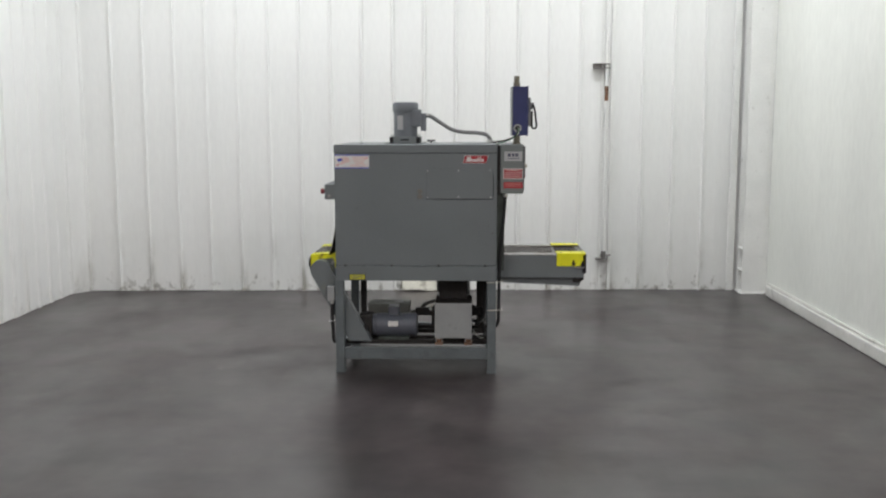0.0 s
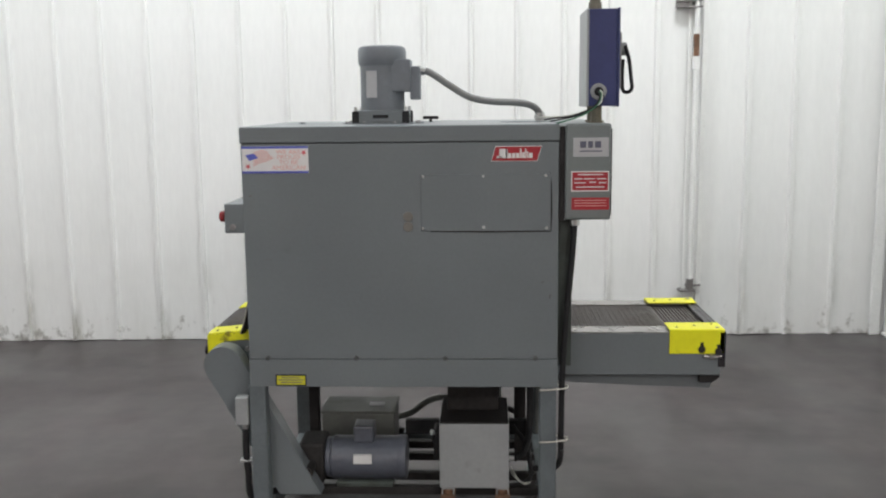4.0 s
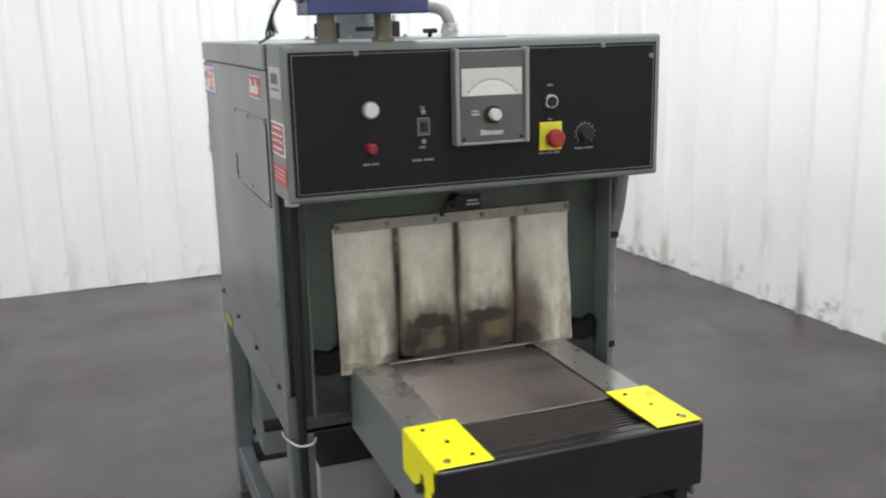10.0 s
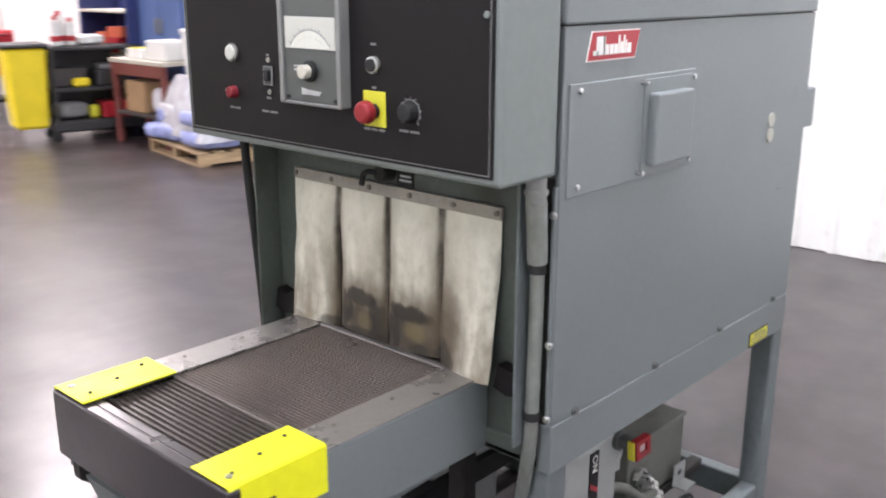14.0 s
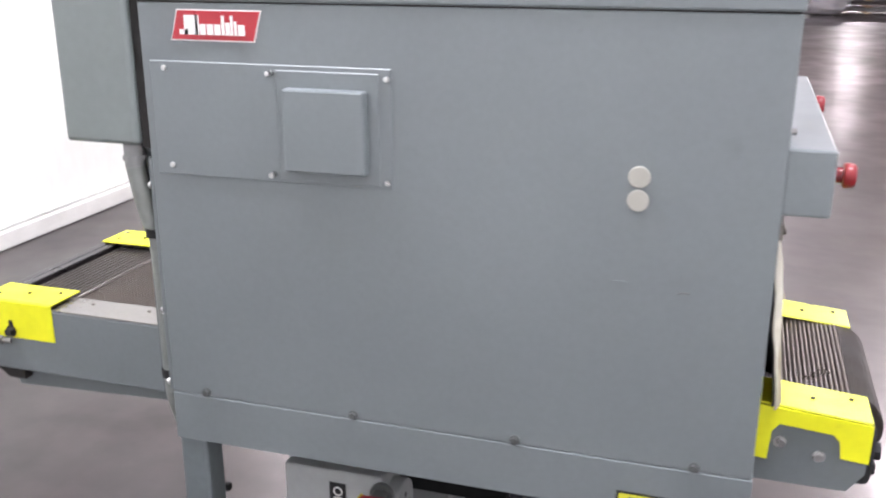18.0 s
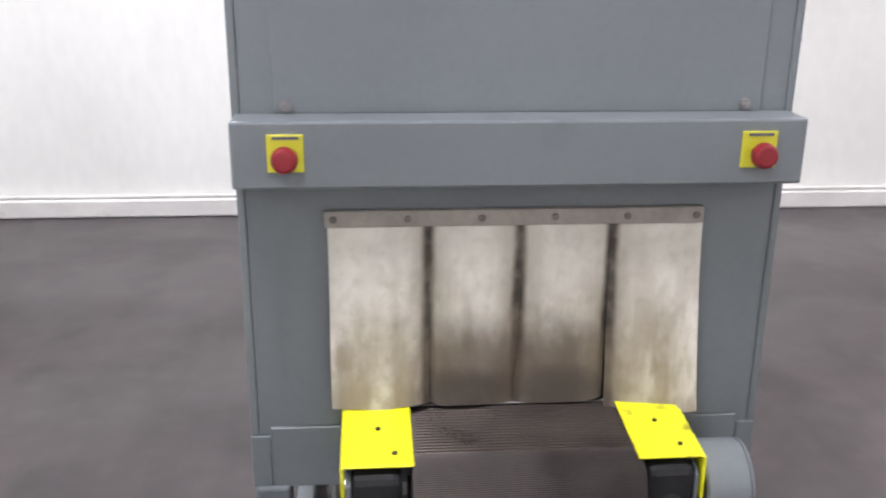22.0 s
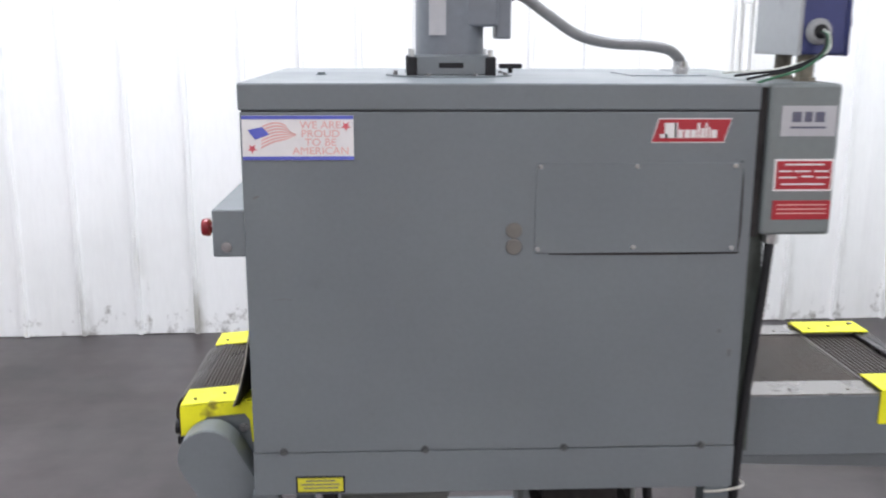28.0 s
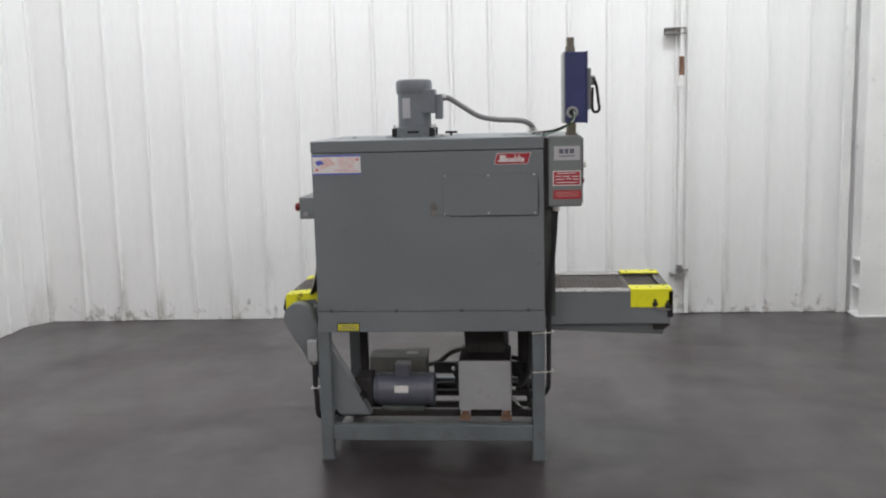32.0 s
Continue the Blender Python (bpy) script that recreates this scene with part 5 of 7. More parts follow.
for y0, y1, ys in ((0.150, 0.238, 0.150), (0.606, 0.690, 0.682)):
    side = part("conveyor_side", cuboid(0.512, 1.108, ys, ys + 0.008, 0.598, 0.750, 0.003), PAINT, tunnel, "grey painted side plate of the conveyor")
    part("top_flange", cuboid(0.512, 1.108, y0 + 0.0005, y1, 0.7505, 0.7545, 0.001), FLANGE, side, "worn bare metal flange")
    for sx in (0.575, 0.720, 0.862):
        part("flange_screw", rod((sx, (y0 + y1) / 2 - 0.015, 0.7545), (sx, (y0 + y1) / 2 - 0.015, 0.7570), 0.0042, 10), RIVET, side)
part("end_cover", join(cuboid(1.098, 1.124, 0.145, 0.695, 0.628, 0.7585, 0.005, 3), cuboid(1.080, 1.100, 0.239, 0.605, 0.7400, 0.7580, 0.002)), DARK_STEEL, tunnel, "dark steel cover across the conveyor end")
part("belt_tray", slab([(0.522, 0.595), (1.106, 0.597), (1.085, 0.535), (0.60, 0.555), (0.522, 0.565)], "y", 0.205, 0.640), PAINT, tunnel, "shallow grey tray under the conveyor")
for y0, y1 in ((0.170, 0.196), (0.645, 0.672)):
    part("end_bracket", slab([(1.112, 0.628), (1.112, 0.585), (1.085, 0.565), (1.040, 0.565), (1.040, 0.600)], "y", y0, y1, 0.002), SOOT_AND_SHADE, tunnel)


def yellow_guard(name, x0, x1, y0, y1, outer, material, drop, notch=False, tilt=0.0):
    """A folded yellow guard: flat top with a side lip on the outer edge."""
    zt = 0.7650
    top = cuboid(x0, x1, y0, y1, zt - 0.004, zt, 0.0015)
    ya, yb = (outer - 0.004, outer) if outer < (y0 + y1) / 2 else (outer, outer + 0.004)
    if notch:
        w = x1 - x0
        lip = slab([(x0, zt - 0.0045), (x0, zt - drop), (x0 + 0.24 * w, zt - drop), (x0 + 0.26 * w, zt - 0.045), (x0 + 0.32 * w, zt - 0.034), (x0 + 0.78 * w, zt - 0.034), (x0 + 0.84 * w, zt - 0.05), (x0 + 0.86 * w, zt - 0.105), (x1, zt - 0.105), (x1, zt - 0.0045)][::-1], "y", ya, yb)
    else:
        lip = cuboid(x0, x1, ya, yb, zt - drop, zt - 0.001, 0.0015)
    bm = join(top, lip)
    for v in bm.verts:
        v.co.z += tilt * (v.co.x - x1)
    g = part(name, bm, material, tunnel, "folded safety-yellow guard with small screws", 30)
    xm = (x0 + x1) / 2
    for sx, sy in ((x0 + 0.03, y0 + 0.028), (xm, (y0 + y1) / 2), (x1 - 0.03, y1 - 0.030)):
        zs = zt + tilt * (sx - x1)
        part("guard_screw", rod((sx, sy, zs - 0.001), (sx, sy, zs + 0.0025), 0.004, 8), SOOT_AND_SHADE, g)
    return g


g_front = yellow_guard("entry_guard", 0.927, 1.119, 0.149, 0.255, 0.149, YELLOW, 0.088)
g_back = yellow_guard("entry_guard", 0.927, 1.119, 0.592, 0.688, 0.688, YELLOW, 0.088)
for g, gy, s in ((g_front, 0.145, -1), (g_back, 0.692, 1)):
    for bx, bz in ((1.040, 0.705), (1.098, 0.698)):
        part("adjuster_slot", cuboid(bx - 0.007, bx + 0.007, *sorted((gy - s * 0.004, gy + s * 0.001)), bz - 0.026, bz + 0.014, 0.002), BLACK, g)
        part("adjuster_bolt", bolt(bx, gy, bz - 0.012, "y", s, 0.010, 0.012), SOOT_AND_SHADE, g)
    part("guard_bolt", bolt(1.098, gy - s * 0.028, 0.7625, "z", 1, 0.007, 0.005), STEEL, g)
    part("take_up_screw", join(rod((1.045, gy, 0.668), (1.110, gy, 0.668), 0.006, 8), rod((1.066, gy, 0.668), (1.082, gy, 0.668), 0.011, 6)), STEEL, g)

yellow_guard("exit_guard", -0.718, -0.5295, 0.591, 0.695, 0.695, YELLOW, 0.075, True, 0.085)
w_guard = yellow_guard("exit_guard", -0.718, -0.5295, 0.157, 0.256, 0.157, YELLOW_WORN, 0.075, True, 0.085)
for y0, y1 in ((0.161, 0.250), (0.600, 0.691)):
    side = part("exit_side_plate", slab([(-0.530, 0.738), (-0.700, 0.728), (-0.716, 0.715), (-0.716, 0.650), (-0.690, 0.612), (-0.530, 0.612)], "y", *((y0, y0 + 0.006) if y0 < 0.3 else (y1 - 0.006, y1)), 0.001), PAINT, tunnel)
    for bx, bz in ((-0.575, 0.690), (-0.640, 0.672)):
        part("side_bolt", bolt(bx, y0 if y0 < 0.3 else y1, bz, "y", -1 if y0 < 0.3 else 1, 0.008, 0.007), ZINC, side)
    part("exit_bearing", join(cuboid(-0.728, -0.640, y0 + 0.010, y1 - 0.008, 0.622, 0.734, 0.012, 2), rod((-0.727, (y0 + y1) / 2, 0.675), (-0.741, (y0 + y1) / 2, 0.675), 0.016, 10), cuboid(-0.734, -0.726, y0 + 0.022, y1 - 0.020, 0.640, 0.660, 0.002)), BLACK, tunnel, "black oily bearing block")
part("exit_tray", slab([(-0.539, 0.620), (-0.655, 0.620), (-0.690, 0.590), (-0.539, 0.575)], "y", 0.250, 0.595), SOOT_AND_SHADE, tunnel)


def chain_guard_outline():
    c, r = (-0.642, 0.655), 0.068
    pts = [(c[0] + r * math.cos(radians(a)), c[1] + r * math.sin(radians(a))) for a in range(26, 207, 12)]
    return pts + [(-0.455, 0.176), (-0.306, 0.176)]


cg = part("chain_guard", slab(chain_guard_outline(), "y", 0.068, 0.140, 0.004), PAINT, tunnel, "long grey chain guard slanting from the exit roller to the gear motor")
part("guard_rim", slab([(x * 0.985 - 0.009, z * 0.985 + 0.010) for x, z in chain_guard_outline()], "y", 0.065, 0.0685), PAINT, cg)

# ---- switch box and cable on the front leg ----
sbox = part("switch_box", cuboid(-0.588, -0.542, 0.002, 0.050, 0.458, 0.558, 0.004, 2), LIGHT_GREY, tunnel, "small grey electrical box on the leg")
part("box_gland", rod((-0.560, 0.026, 0.458), (-0.560, 0.026, 0.438), 0.011, 12), ZINC, sbox)
part("black_cable", tube([(-0.560, 0.026, 0.440), (-0.561, 0.024, 0.36), (-0.556, 0.022, 0.28), (-0.553, 0.024, 0.20), (-0.535, 0.05, 0.178), (-0.48, 0.10, 0.180)], 0.012, 10), BLACK, sbox, "black flexible cable")
part("cable_clip", cuboid(-0.580, -0.535, 0.008, 0.040, 0.322, 0.330, 0.002), ZINC, sbox)

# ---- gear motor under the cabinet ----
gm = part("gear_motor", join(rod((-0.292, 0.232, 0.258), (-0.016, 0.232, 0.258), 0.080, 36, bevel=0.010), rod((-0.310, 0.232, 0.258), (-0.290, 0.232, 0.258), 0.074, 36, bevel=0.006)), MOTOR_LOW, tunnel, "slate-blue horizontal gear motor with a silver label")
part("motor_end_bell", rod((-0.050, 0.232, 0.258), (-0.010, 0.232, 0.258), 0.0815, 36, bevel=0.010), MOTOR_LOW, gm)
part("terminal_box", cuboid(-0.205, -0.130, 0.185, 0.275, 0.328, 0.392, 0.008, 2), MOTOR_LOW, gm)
# White colour stands in for the shine on the silver label.
part("motor_label", slab([(-0.202, 0.262), (-0.135, 0.262), (-0.135, 0.295), (-0.202, 0.295)], "y", 0.148, 0.160), WHITE_INK, gm, "silver rating label, painted white for its shine", 0)
part("reducer", join(cuboid(-0.405, -0.312, 0.155, 0.310, 0.180, 0.335, 0.012, 2), rod((-0.360, 0.150, 0.255), (-0.360, 0.075, 0.255), 0.022, 16)), SOOT_AND_SHADE, gm, "dark oily gear reducer")
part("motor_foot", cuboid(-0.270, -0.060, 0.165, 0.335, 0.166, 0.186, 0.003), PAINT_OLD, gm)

# black duct beam, ducted cabinet and its mounts
part("drive_beam", cuboid(-0.030, 0.455, 0.385, 0.425, 0.290, 0.345, 0.004), BLACK, tunnel, "black steel beam behind the motor")
tc = part("transformer_case", cuboid(0.115, 0.363, 0.100, 0.400, 0.192, 0.432, 0.004, 2), LIGHT_GREY, tunnel, "light grey sheet metal case under the cabinet")
part("case_top", cuboid(0.117, 0.361, 0.102, 0.398, 0.4322, 0.436, 0.001), SOOT_AND_SHADE, tc, "dark top sheet of the case")
part("case_duct", cuboid(0.140, 0.330, 0.240, 0.400, 0.4365, 0.606, 0.004), SOOT_AND_SHADE, tc, "dark duct up to the heat chamber")
for x0 in (0.122, 0.318):
    part("case_foot", join(cuboid(x0, x0 + 0.044, 0.105, 0.395, 0.186, 0.192, 0), cuboid(x0, x0 + 0.004, 0.105, 0.395, 0.160, 0.1865, 0), cuboid(x0 + 0.040, x0 + 0.044, 0.105, 0.395, 0.160, 0.1865, 0)), LIGHT_GREY, tc)
    part("rubber_mount", rod((x0 + 0.022, 0.120, 0.1665), (x0 + 0.022, 0.120, 0.1855), 0.018, 14, bevel=0.003), RUST, tc, "rust-brown rubber mount")
    part("mount_bracket", cuboid(x0 - 0.004, x0 + 0.048, 0.046, 0.160, 0.160, 0.1668, 0.001), RUST, tc)
part("case_gland", join(rod((0.113, 0.180, 0.350), (0.086, 0.180, 0.350), 0.014, 12), cuboid(0.092, 0.113, 0.150, 0.230, 0.275, 0.395, 0.006)), BLACK, tc)
part("gland_nut", join(rod((0.100, 0.165, 0.378), (0.084, 0.150, 0.384), 0.010, 10), rod((0.365, 0.180, 0.275), (0.384, 0.180, 0.275), 0.010, 10)), ZINC, tc)
part("black_cable", tube([(0.384, 0.180, 0.275), (0.420, 0.22, 0.285), (0.445, 0.33, 0.32), (0.452, 0.42, 0.42), (0.450, 0.44, 0.58)], 0.013, 10), BLACK, tunnel, "thick black cable under the cabinet")
part("black_cable", tube([(0.380, 0.30, 0.36), (0.425, 0.28, 0.30), (0.446, 0.26, 0.215), (0.430, 0.20, 0.180), (0.30, 0.15, 0.176), (0.20, 0.14, 0.178)], 0.008, 8), BLACK, tunnel, "thin black cable looped under the cabinet")
part("black_cable", tube([(0.445, 0.44, 0.60), (0.450, 0.40, 0.42), (0.440, 0.30, 0.28), (0.452, 0.24, 0.19)], 0.010, 8), BLACK, tunnel, "black cable down to the lower rail")
for k in range(3):
    part("loose_wire", tube([(0.372, 0.22, 0.225 - 0.010 * k), (0.392, 0.18 - 0.01 * k, 0.205), (0.408 + 0.008 * k, 0.17, 0.188 - 0.004 * k), (0.424 + 0.010 * k, 0.20, 0.176)], 0.0026, 6), WIRE_WHITE, tunnel, "thin pale wire by the case foot")
part("hanging_strut", cuboid(-0.430, -0.390, 0.520, 0.560, 0.166, 0.604, 0.003), SOOT_AND_SHADE, tunnel)
part("hanging_strut", cuboid(0.395, 0.440, 0.520, 0.565, 0.166, 0.604, 0.003), SOOT_AND_SHADE, tunnel)

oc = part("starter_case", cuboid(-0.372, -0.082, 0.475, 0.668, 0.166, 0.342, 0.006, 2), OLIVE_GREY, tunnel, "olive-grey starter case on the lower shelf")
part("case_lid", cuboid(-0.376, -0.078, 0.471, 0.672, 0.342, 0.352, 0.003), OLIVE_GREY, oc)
part("case_label", cuboid(-0.190, -0.130, 0.545, 0.590, 0.3515, 0.3535, 0), SILVER_LABEL, oc, "pale label", 0)

dc = part("disconnect_case", cuboid(0.136, 0.346, 0.662, 0.762, 0.1660, 0.526, 0.005, 2), LIGHT_GREY, tunnel, "light grey disconnect switch case with a red handle")
boss = part("switch_boss", join(rod((0.1365, 0.714, 0.452), (0.106, 0.714, 0.452), 0.047, 32, bevel=0.004), cuboid(0.108, 0.1362, 0.667, 0.757, 0.405, 0.452, 0.003)), LIGHT_GREY, dc, "rounded grey switch housing")
for by, bz in ((0.736, 0.432), (0.716, 0.470), (0.690, 0.440)):
    part("boss_hole", rod((0.1065, by, bz), (0.1052, by, bz), 0.0055, 10), BLACK, boss)
lab = part("switch_label", cuboid(0.214, 0.248, 0.7615, 0.7645, 0.320, 0.500, 0), BLACK, dc, "black label strip with white marks", 0)
part("label_word", lettering("ON", 0.027, Matrix(((0, -1, 0, 0.231), (0, 0, 1, 0.7650), (-1, 0, 0, 0.472), (0, 0, 0, 1)))), WHITE_INK, lab, "white printed word", 0)
for mz, mh in ((0.346, 0.020), (0.338, 0.004)):
    part("label_mark", cuboid(0.222, 0.240, 0.764, 0.7656, mz, mz + mh, 0), WHITE_INK, lab, "", 0)
part("label_slash", slab([(0.216, 0.396), (0.246, 0.416), (0.246, 0.429), (0.216, 0.409)], "y", 0.7635, 0.7655), LABEL_RED, lab, "red slanted mark", 0)
part("handle_arm", join(cuboid(0.122, 0.150, 0.762, 0.806, 0.482, 0.508, 0.003), rod((0.136, 0.7615, 0.495), (0.136, 0.772, 0.495), 0.024, 18)), DEEP_GREY, dc, "dark handle stem")
HANDLE_TURN = Matrix.Translation((0.133, 0.818, 0.495)) @ Matrix.Rotation(radians(-6), 4, "Z") @ Matrix.Rotation(radians(7), 4, "Y") @ Matrix.Translation((-0.133, -0.818, -0.495))
for pname, pbm, pm, plabel in (
        ("handle_rim", cuboid(0.1585, 0.1635, 0.806, 0.824, 0.472, 0.518, 0.001), LABEL_YELLOW, "worn yellow edge of the handle"),
        ("switch_handle", frame_plate("y", 0.812, 0.828, 0.108, 0.158, 0.472, 0.518, 0.120, 0.146, 0.484, 0.507), RED, "red ring-shaped switch handle"),
        ("handle_window", cuboid(0.1205, 0.1455, 0.816, 0.822, 0.4845, 0.5065, 0), SILVER_LABEL, "pale handle window")):
    pbm.transform(HANDLE_TURN)
    part(pname, pbm, pm, dc, plabel, 0)
lock = part("padlock", cuboid(0.106, 0.140, 0.767, 0.784, 0.206, 0.254, 0.005, 2), mat("green_lock_body", (0.02, 0.17, 0.03), 0.4), dc, "green padlock with a bright shackle")
part("shackle", tube([(0.112, 0.7755, 0.250), (0.112, 0.7755, 0.272), (0.116, 0.7755, 0.284), (0.123, 0.7755, 0.288), (0.130, 0.7755, 0.284), (0.134, 0.7755, 0.272), (0.134, 0.7755, 0.250)], 0.0034, 8), ZINC, lock)
part("lock_hasp", join(cuboid(0.118, 0.140, 0.7615, 0.7655, 0.270, 0.310, 0.001), rod((0.123, 0.7635, 0.280), (0.123, 0.784, 0.280), 0.0045, 10)), ZINC, dc)
for fx, fz in ((-0.150, 0.222), (-0.120, 0.262)):
    part("conduit_fitting", join(rod((fx, 0.672, fz), (fx, 0.705, fz), 0.019, 14), rod((fx, 0.680, fz), (fx, 0.690, fz), 0.026, 8), rod((fx, 0.703, fz), (fx + 0.012, 0.728, fz - 0.020), 0.017, 14), rod((fx + 0.006, 0.714, fz - 0.008), (fx + 0.010, 0.722, fz - 0.014), 0.023, 8)), ZINC, oc, "bright conduit elbow")
part("shelf_bracket", join(frame_plate("y", 0.690, 0.694, -0.345, -0.285, 0.166, 0.226, -0.325, -0.305, 0.190, 0.206), cuboid(-0.345, -0.285, 0.694, 0.730, 0.166, 0.170, 0.001)), LIGHT_GREY, tunnel, "pale steel angle bracket with a hole")
part("switch_conduit", tube([(0.136, 0.715, 0.330), (0.09, 0.716, 0.332), (0.03, 0.726, 0.310), (-0.03, 0.735, 0.262), (-0.080, 0.732, 0.246), (-0.108, 0.728, 0.243)], 0.013, 12), OLIVE_GREY, dc, "olive-grey flexible conduit")
part("case_cable", tube([(-0.138, 0.728, 0.203), (-0.12, 0.742, 0.188), (-0.09, 0.745, 0.179), (-0.08, 0.74, 0.1785), (-0.13, 0.745, 0.178), (-0.25, 0.760, 0.178)], 0.013, 10), BLACK, dc, "black cable on the shelf")
part("rear_cable", tube([(0.346, 0.68, 0.30), (0.385, 0.69, 0.29), (0.420, 0.70, 0.26), (0.450, 0.72, 0.20), (0.43, 0.74, 0.178), (0.36, 0.76, 0.180)], 0.012, 10), BLACK, dc)

# ---- conduits at the entry end ----
part("front_flex_conduit", tube([(0.580, 0.030, 1.172), (0.573, 0.030, 1.05), (0.560, 0.029, 0.90), (0.549, 0.028, 0.75), (0.542, 0.028, 0.60), (0.540, 0.030, 0.42), (0.536, 0.040, 0.32), (0.505, 0.12, 0.26), (0.46, 0.20, 0.23)], 0.0098, 10, 26, 0.13), BLACK, tunnel, "black ribbed flexible conduit")
part("conduit_gland", rod((0.580, 0.030, 1.172), (0.580, 0.030, 1.150), 0.017, 14, bevel=0.002), ZINC, tunnel)
for tz in (0.590, 0.405):
    part("cable_tie", tube([(0.462, -0.004, tz), (0.50, -0.004, tz + 0.001), (0.556, 0.014, tz + 0.002), (0.558, 0.046, tz + 0.002), (0.525, 0.062, tz)], 0.0026, 6), CREAM, tunnel, "white cable tie round the leg")
part("rear_conduit", tube([(0.570, 0.834, 1.172), (0.568, 0.834, 1.12), (0.550, 0.826, 1.02), (0.546, 0.824, 0.90), (0.547, 0.822, 0.74), (0.545, 0.818, 0.66), (0.530, 0.795, 0.56), (0.510, 0.765, 0.45), (0.505, 0.752, 0.30), (0.50, 0.74, 0.172)], 0.0135, 12), GALV, tunnel, "grey rigid conduit clamped to the corner")
part("rear_conduit_sleeve", tube([(0.569, 0.834, 1.130), (0.562, 0.832, 1.08), (0.5505, 0.8265, 1.018)], 0.0185, 14), GALV, tunnel, "thicker grey sleeve over the conduit")
part("rear_conduit_gland", join(rod((0.570, 0.834, 1.172), (0.570, 0.834, 1.128), 0.018, 14, bevel=0.002), rod((0.570, 0.834, 1.150), (0.570, 0.834, 1.142), 0.021, 8)), CONDUIT_GREY, tunnel)
for cx, cy, cz in ((0.549, 0.826, 1.005), (0.547, 0.822, 0.722), (0.507, 0.760, 0.440)):
    part("conduit_clamp", join(rod((cx, cy, cz - 0.008), (cx, cy, cz + 0.008), 0.0165, 12), cuboid(cx - 0.030, cx, cy - 0.012, cy + 0.002, cz - 0.007, cz + 0.007, 0.001)), BLACK, tunnel, "black conduit clamp")

# ---- fan motor on the lid ----
MX, MY = -0.090, 0.372
fm = part("fan_motor", join(rod((MX, MY, 1.535), (MX, MY, 1.700), 0.0800, 36, bevel=0.003), rod((MX, MY, 1.690), (MX, MY, 1.764), 0.0875, 40, bevel=0.016)), MOTOR_PAINT, tunnel, "blue-grey upright fan motor with a fan cowl on the lid")
part("motor_flange", rod((MX, MY, 1.520), (MX, MY, 1.537), 0.084, 36, bevel=0.003), MOTOR_PAINT, fm)
part("motor_nameplate", slab([(MX - 0.050, 1.580), (MX - 0.012, 1.580), (MX - 0.012, 1.675), (MX - 0.050, 1.675)], "y", MY - 0.0805, MY - 0.060), SILVER_LABEL, fm, "worn silver nameplate", 0)
part("motor_junction_box", cuboid(MX + 0.035, MX + 0.108, MY - 0.070, MY + 0.035, 1.600, 1.715, 0.006, 2), MOTOR_PAINT, fm)
part("junction_cover", cuboid(MX + 0.104, MX + 0.140, MY - 0.052, MY + 0.020, 1.572, 1.690, 0.005, 2), MOTOR_PAINT, fm)
part("motor_base", join(*[cuboid(MX + a, MX + b, MY + c, MY + d, 1.490, 1.535, 0.003) for a, b, c, d in ((-0.088, 0.088, -0.090, -0.082), (-0.088, 0.088, 0.082, 0.090), (-0.096, -0.088, -0.090, 0.090), (0.088, 0.096, -0.090, 0.090))], cuboid(MX - 0.088, MX + 0.088, MY - 0.082, MY + 0.082, 1.518, 1.524, 0)), PAINT, fm, "grey slotted motor base")
part("base_slot", cuboid(MX - 0.028, MX + 0.028, MY - 0.0915, MY - 0.088, 1.507, 1.519, 0.003), BLACK, fm, "dark slot")
part("base_slot", cuboid(MX + 0.095, MX + 0.0975, MY - 0.028, MY + 0.028, 1.507, 1.519, 0), BLACK, fm, "dark slot")
for a in (-1, 1):
    for b in (-1, 1):
        part("base_pad", cuboid(MX + a * 0.090 - 0.012, MX + a * 0.090 + 0.012, MY + b * 0.085 - 0.012, MY + b * 0.085 + 0.012, 1.488, 1.532, 0.003), BLACK, fm)
        part("base_bolt", rod((MX + a * 0.090, MY + b * 0.085, 1.532), (MX + a * 0.090, MY + b * 0.085, 1.548), 0.006, 8), ZINC, fm)
part("lid_ring", rod((MX, MY, 1.486), (MX, MY, 1.4905), 0.150, 48), PAINT, tunnel, "flat round plate under the motor")
for k in range(8):
    a = radians(22.5 + 45 * k)
    part("ring_bolt", rod((MX + 0.138 * math.cos(a), MY + 0.138 * math.sin(a), 1.490), (MX + 0.138 * math.cos(a), MY + 0.138 * math.sin(a), 1.4965), 0.006, 6), STEEL, tunnel)
part("lid_stud", bolt(-0.394, 0.397, 1.487, "z", 1, 0.010, 0.006), PAINT_FRAME, tunnel)
part("damper_knob", join(rod((0.075, 0.533, 1.487), (0.075, 0.533, 1.500), 0.006, 10), cuboid(0.045, 0.105, 0.522, 0.545, 1.498, 1.510, 0.004, 2)), BLACK, tunnel, "black flat knob on the lid")
part("lid_plate", cuboid(0.34, 0.520, 0.34, 0.56, 1.4865, 1.4895, 0.001), PAINT, tunnel)
fc = part("motor_conduit", tube([(0.050, 0.372, 1.676), (0.085, 0.374, 1.668), (0.150, 0.385, 1.625), (0.225, 0.400, 1.580), (0.310, 0.415, 1.562), (0.390, 0.425, 1.558), (0.450, 0.430, 1.548), (0.480, 0.432, 1.525), (0.486, 0.432, 1.500), (0.486, 0.432, 1.488)], 0.0125, 12, 16, 0.06), CONDUIT_GREY, tunnel, "grey flexible conduit from the fan motor to the lid")
part("conduit_connector", rod((0.040, 0.372, 1.680), (0.066, 0.372, 1.672), 0.016, 14, bevel=0.002), ZINC, fc, "bright conduit connector")
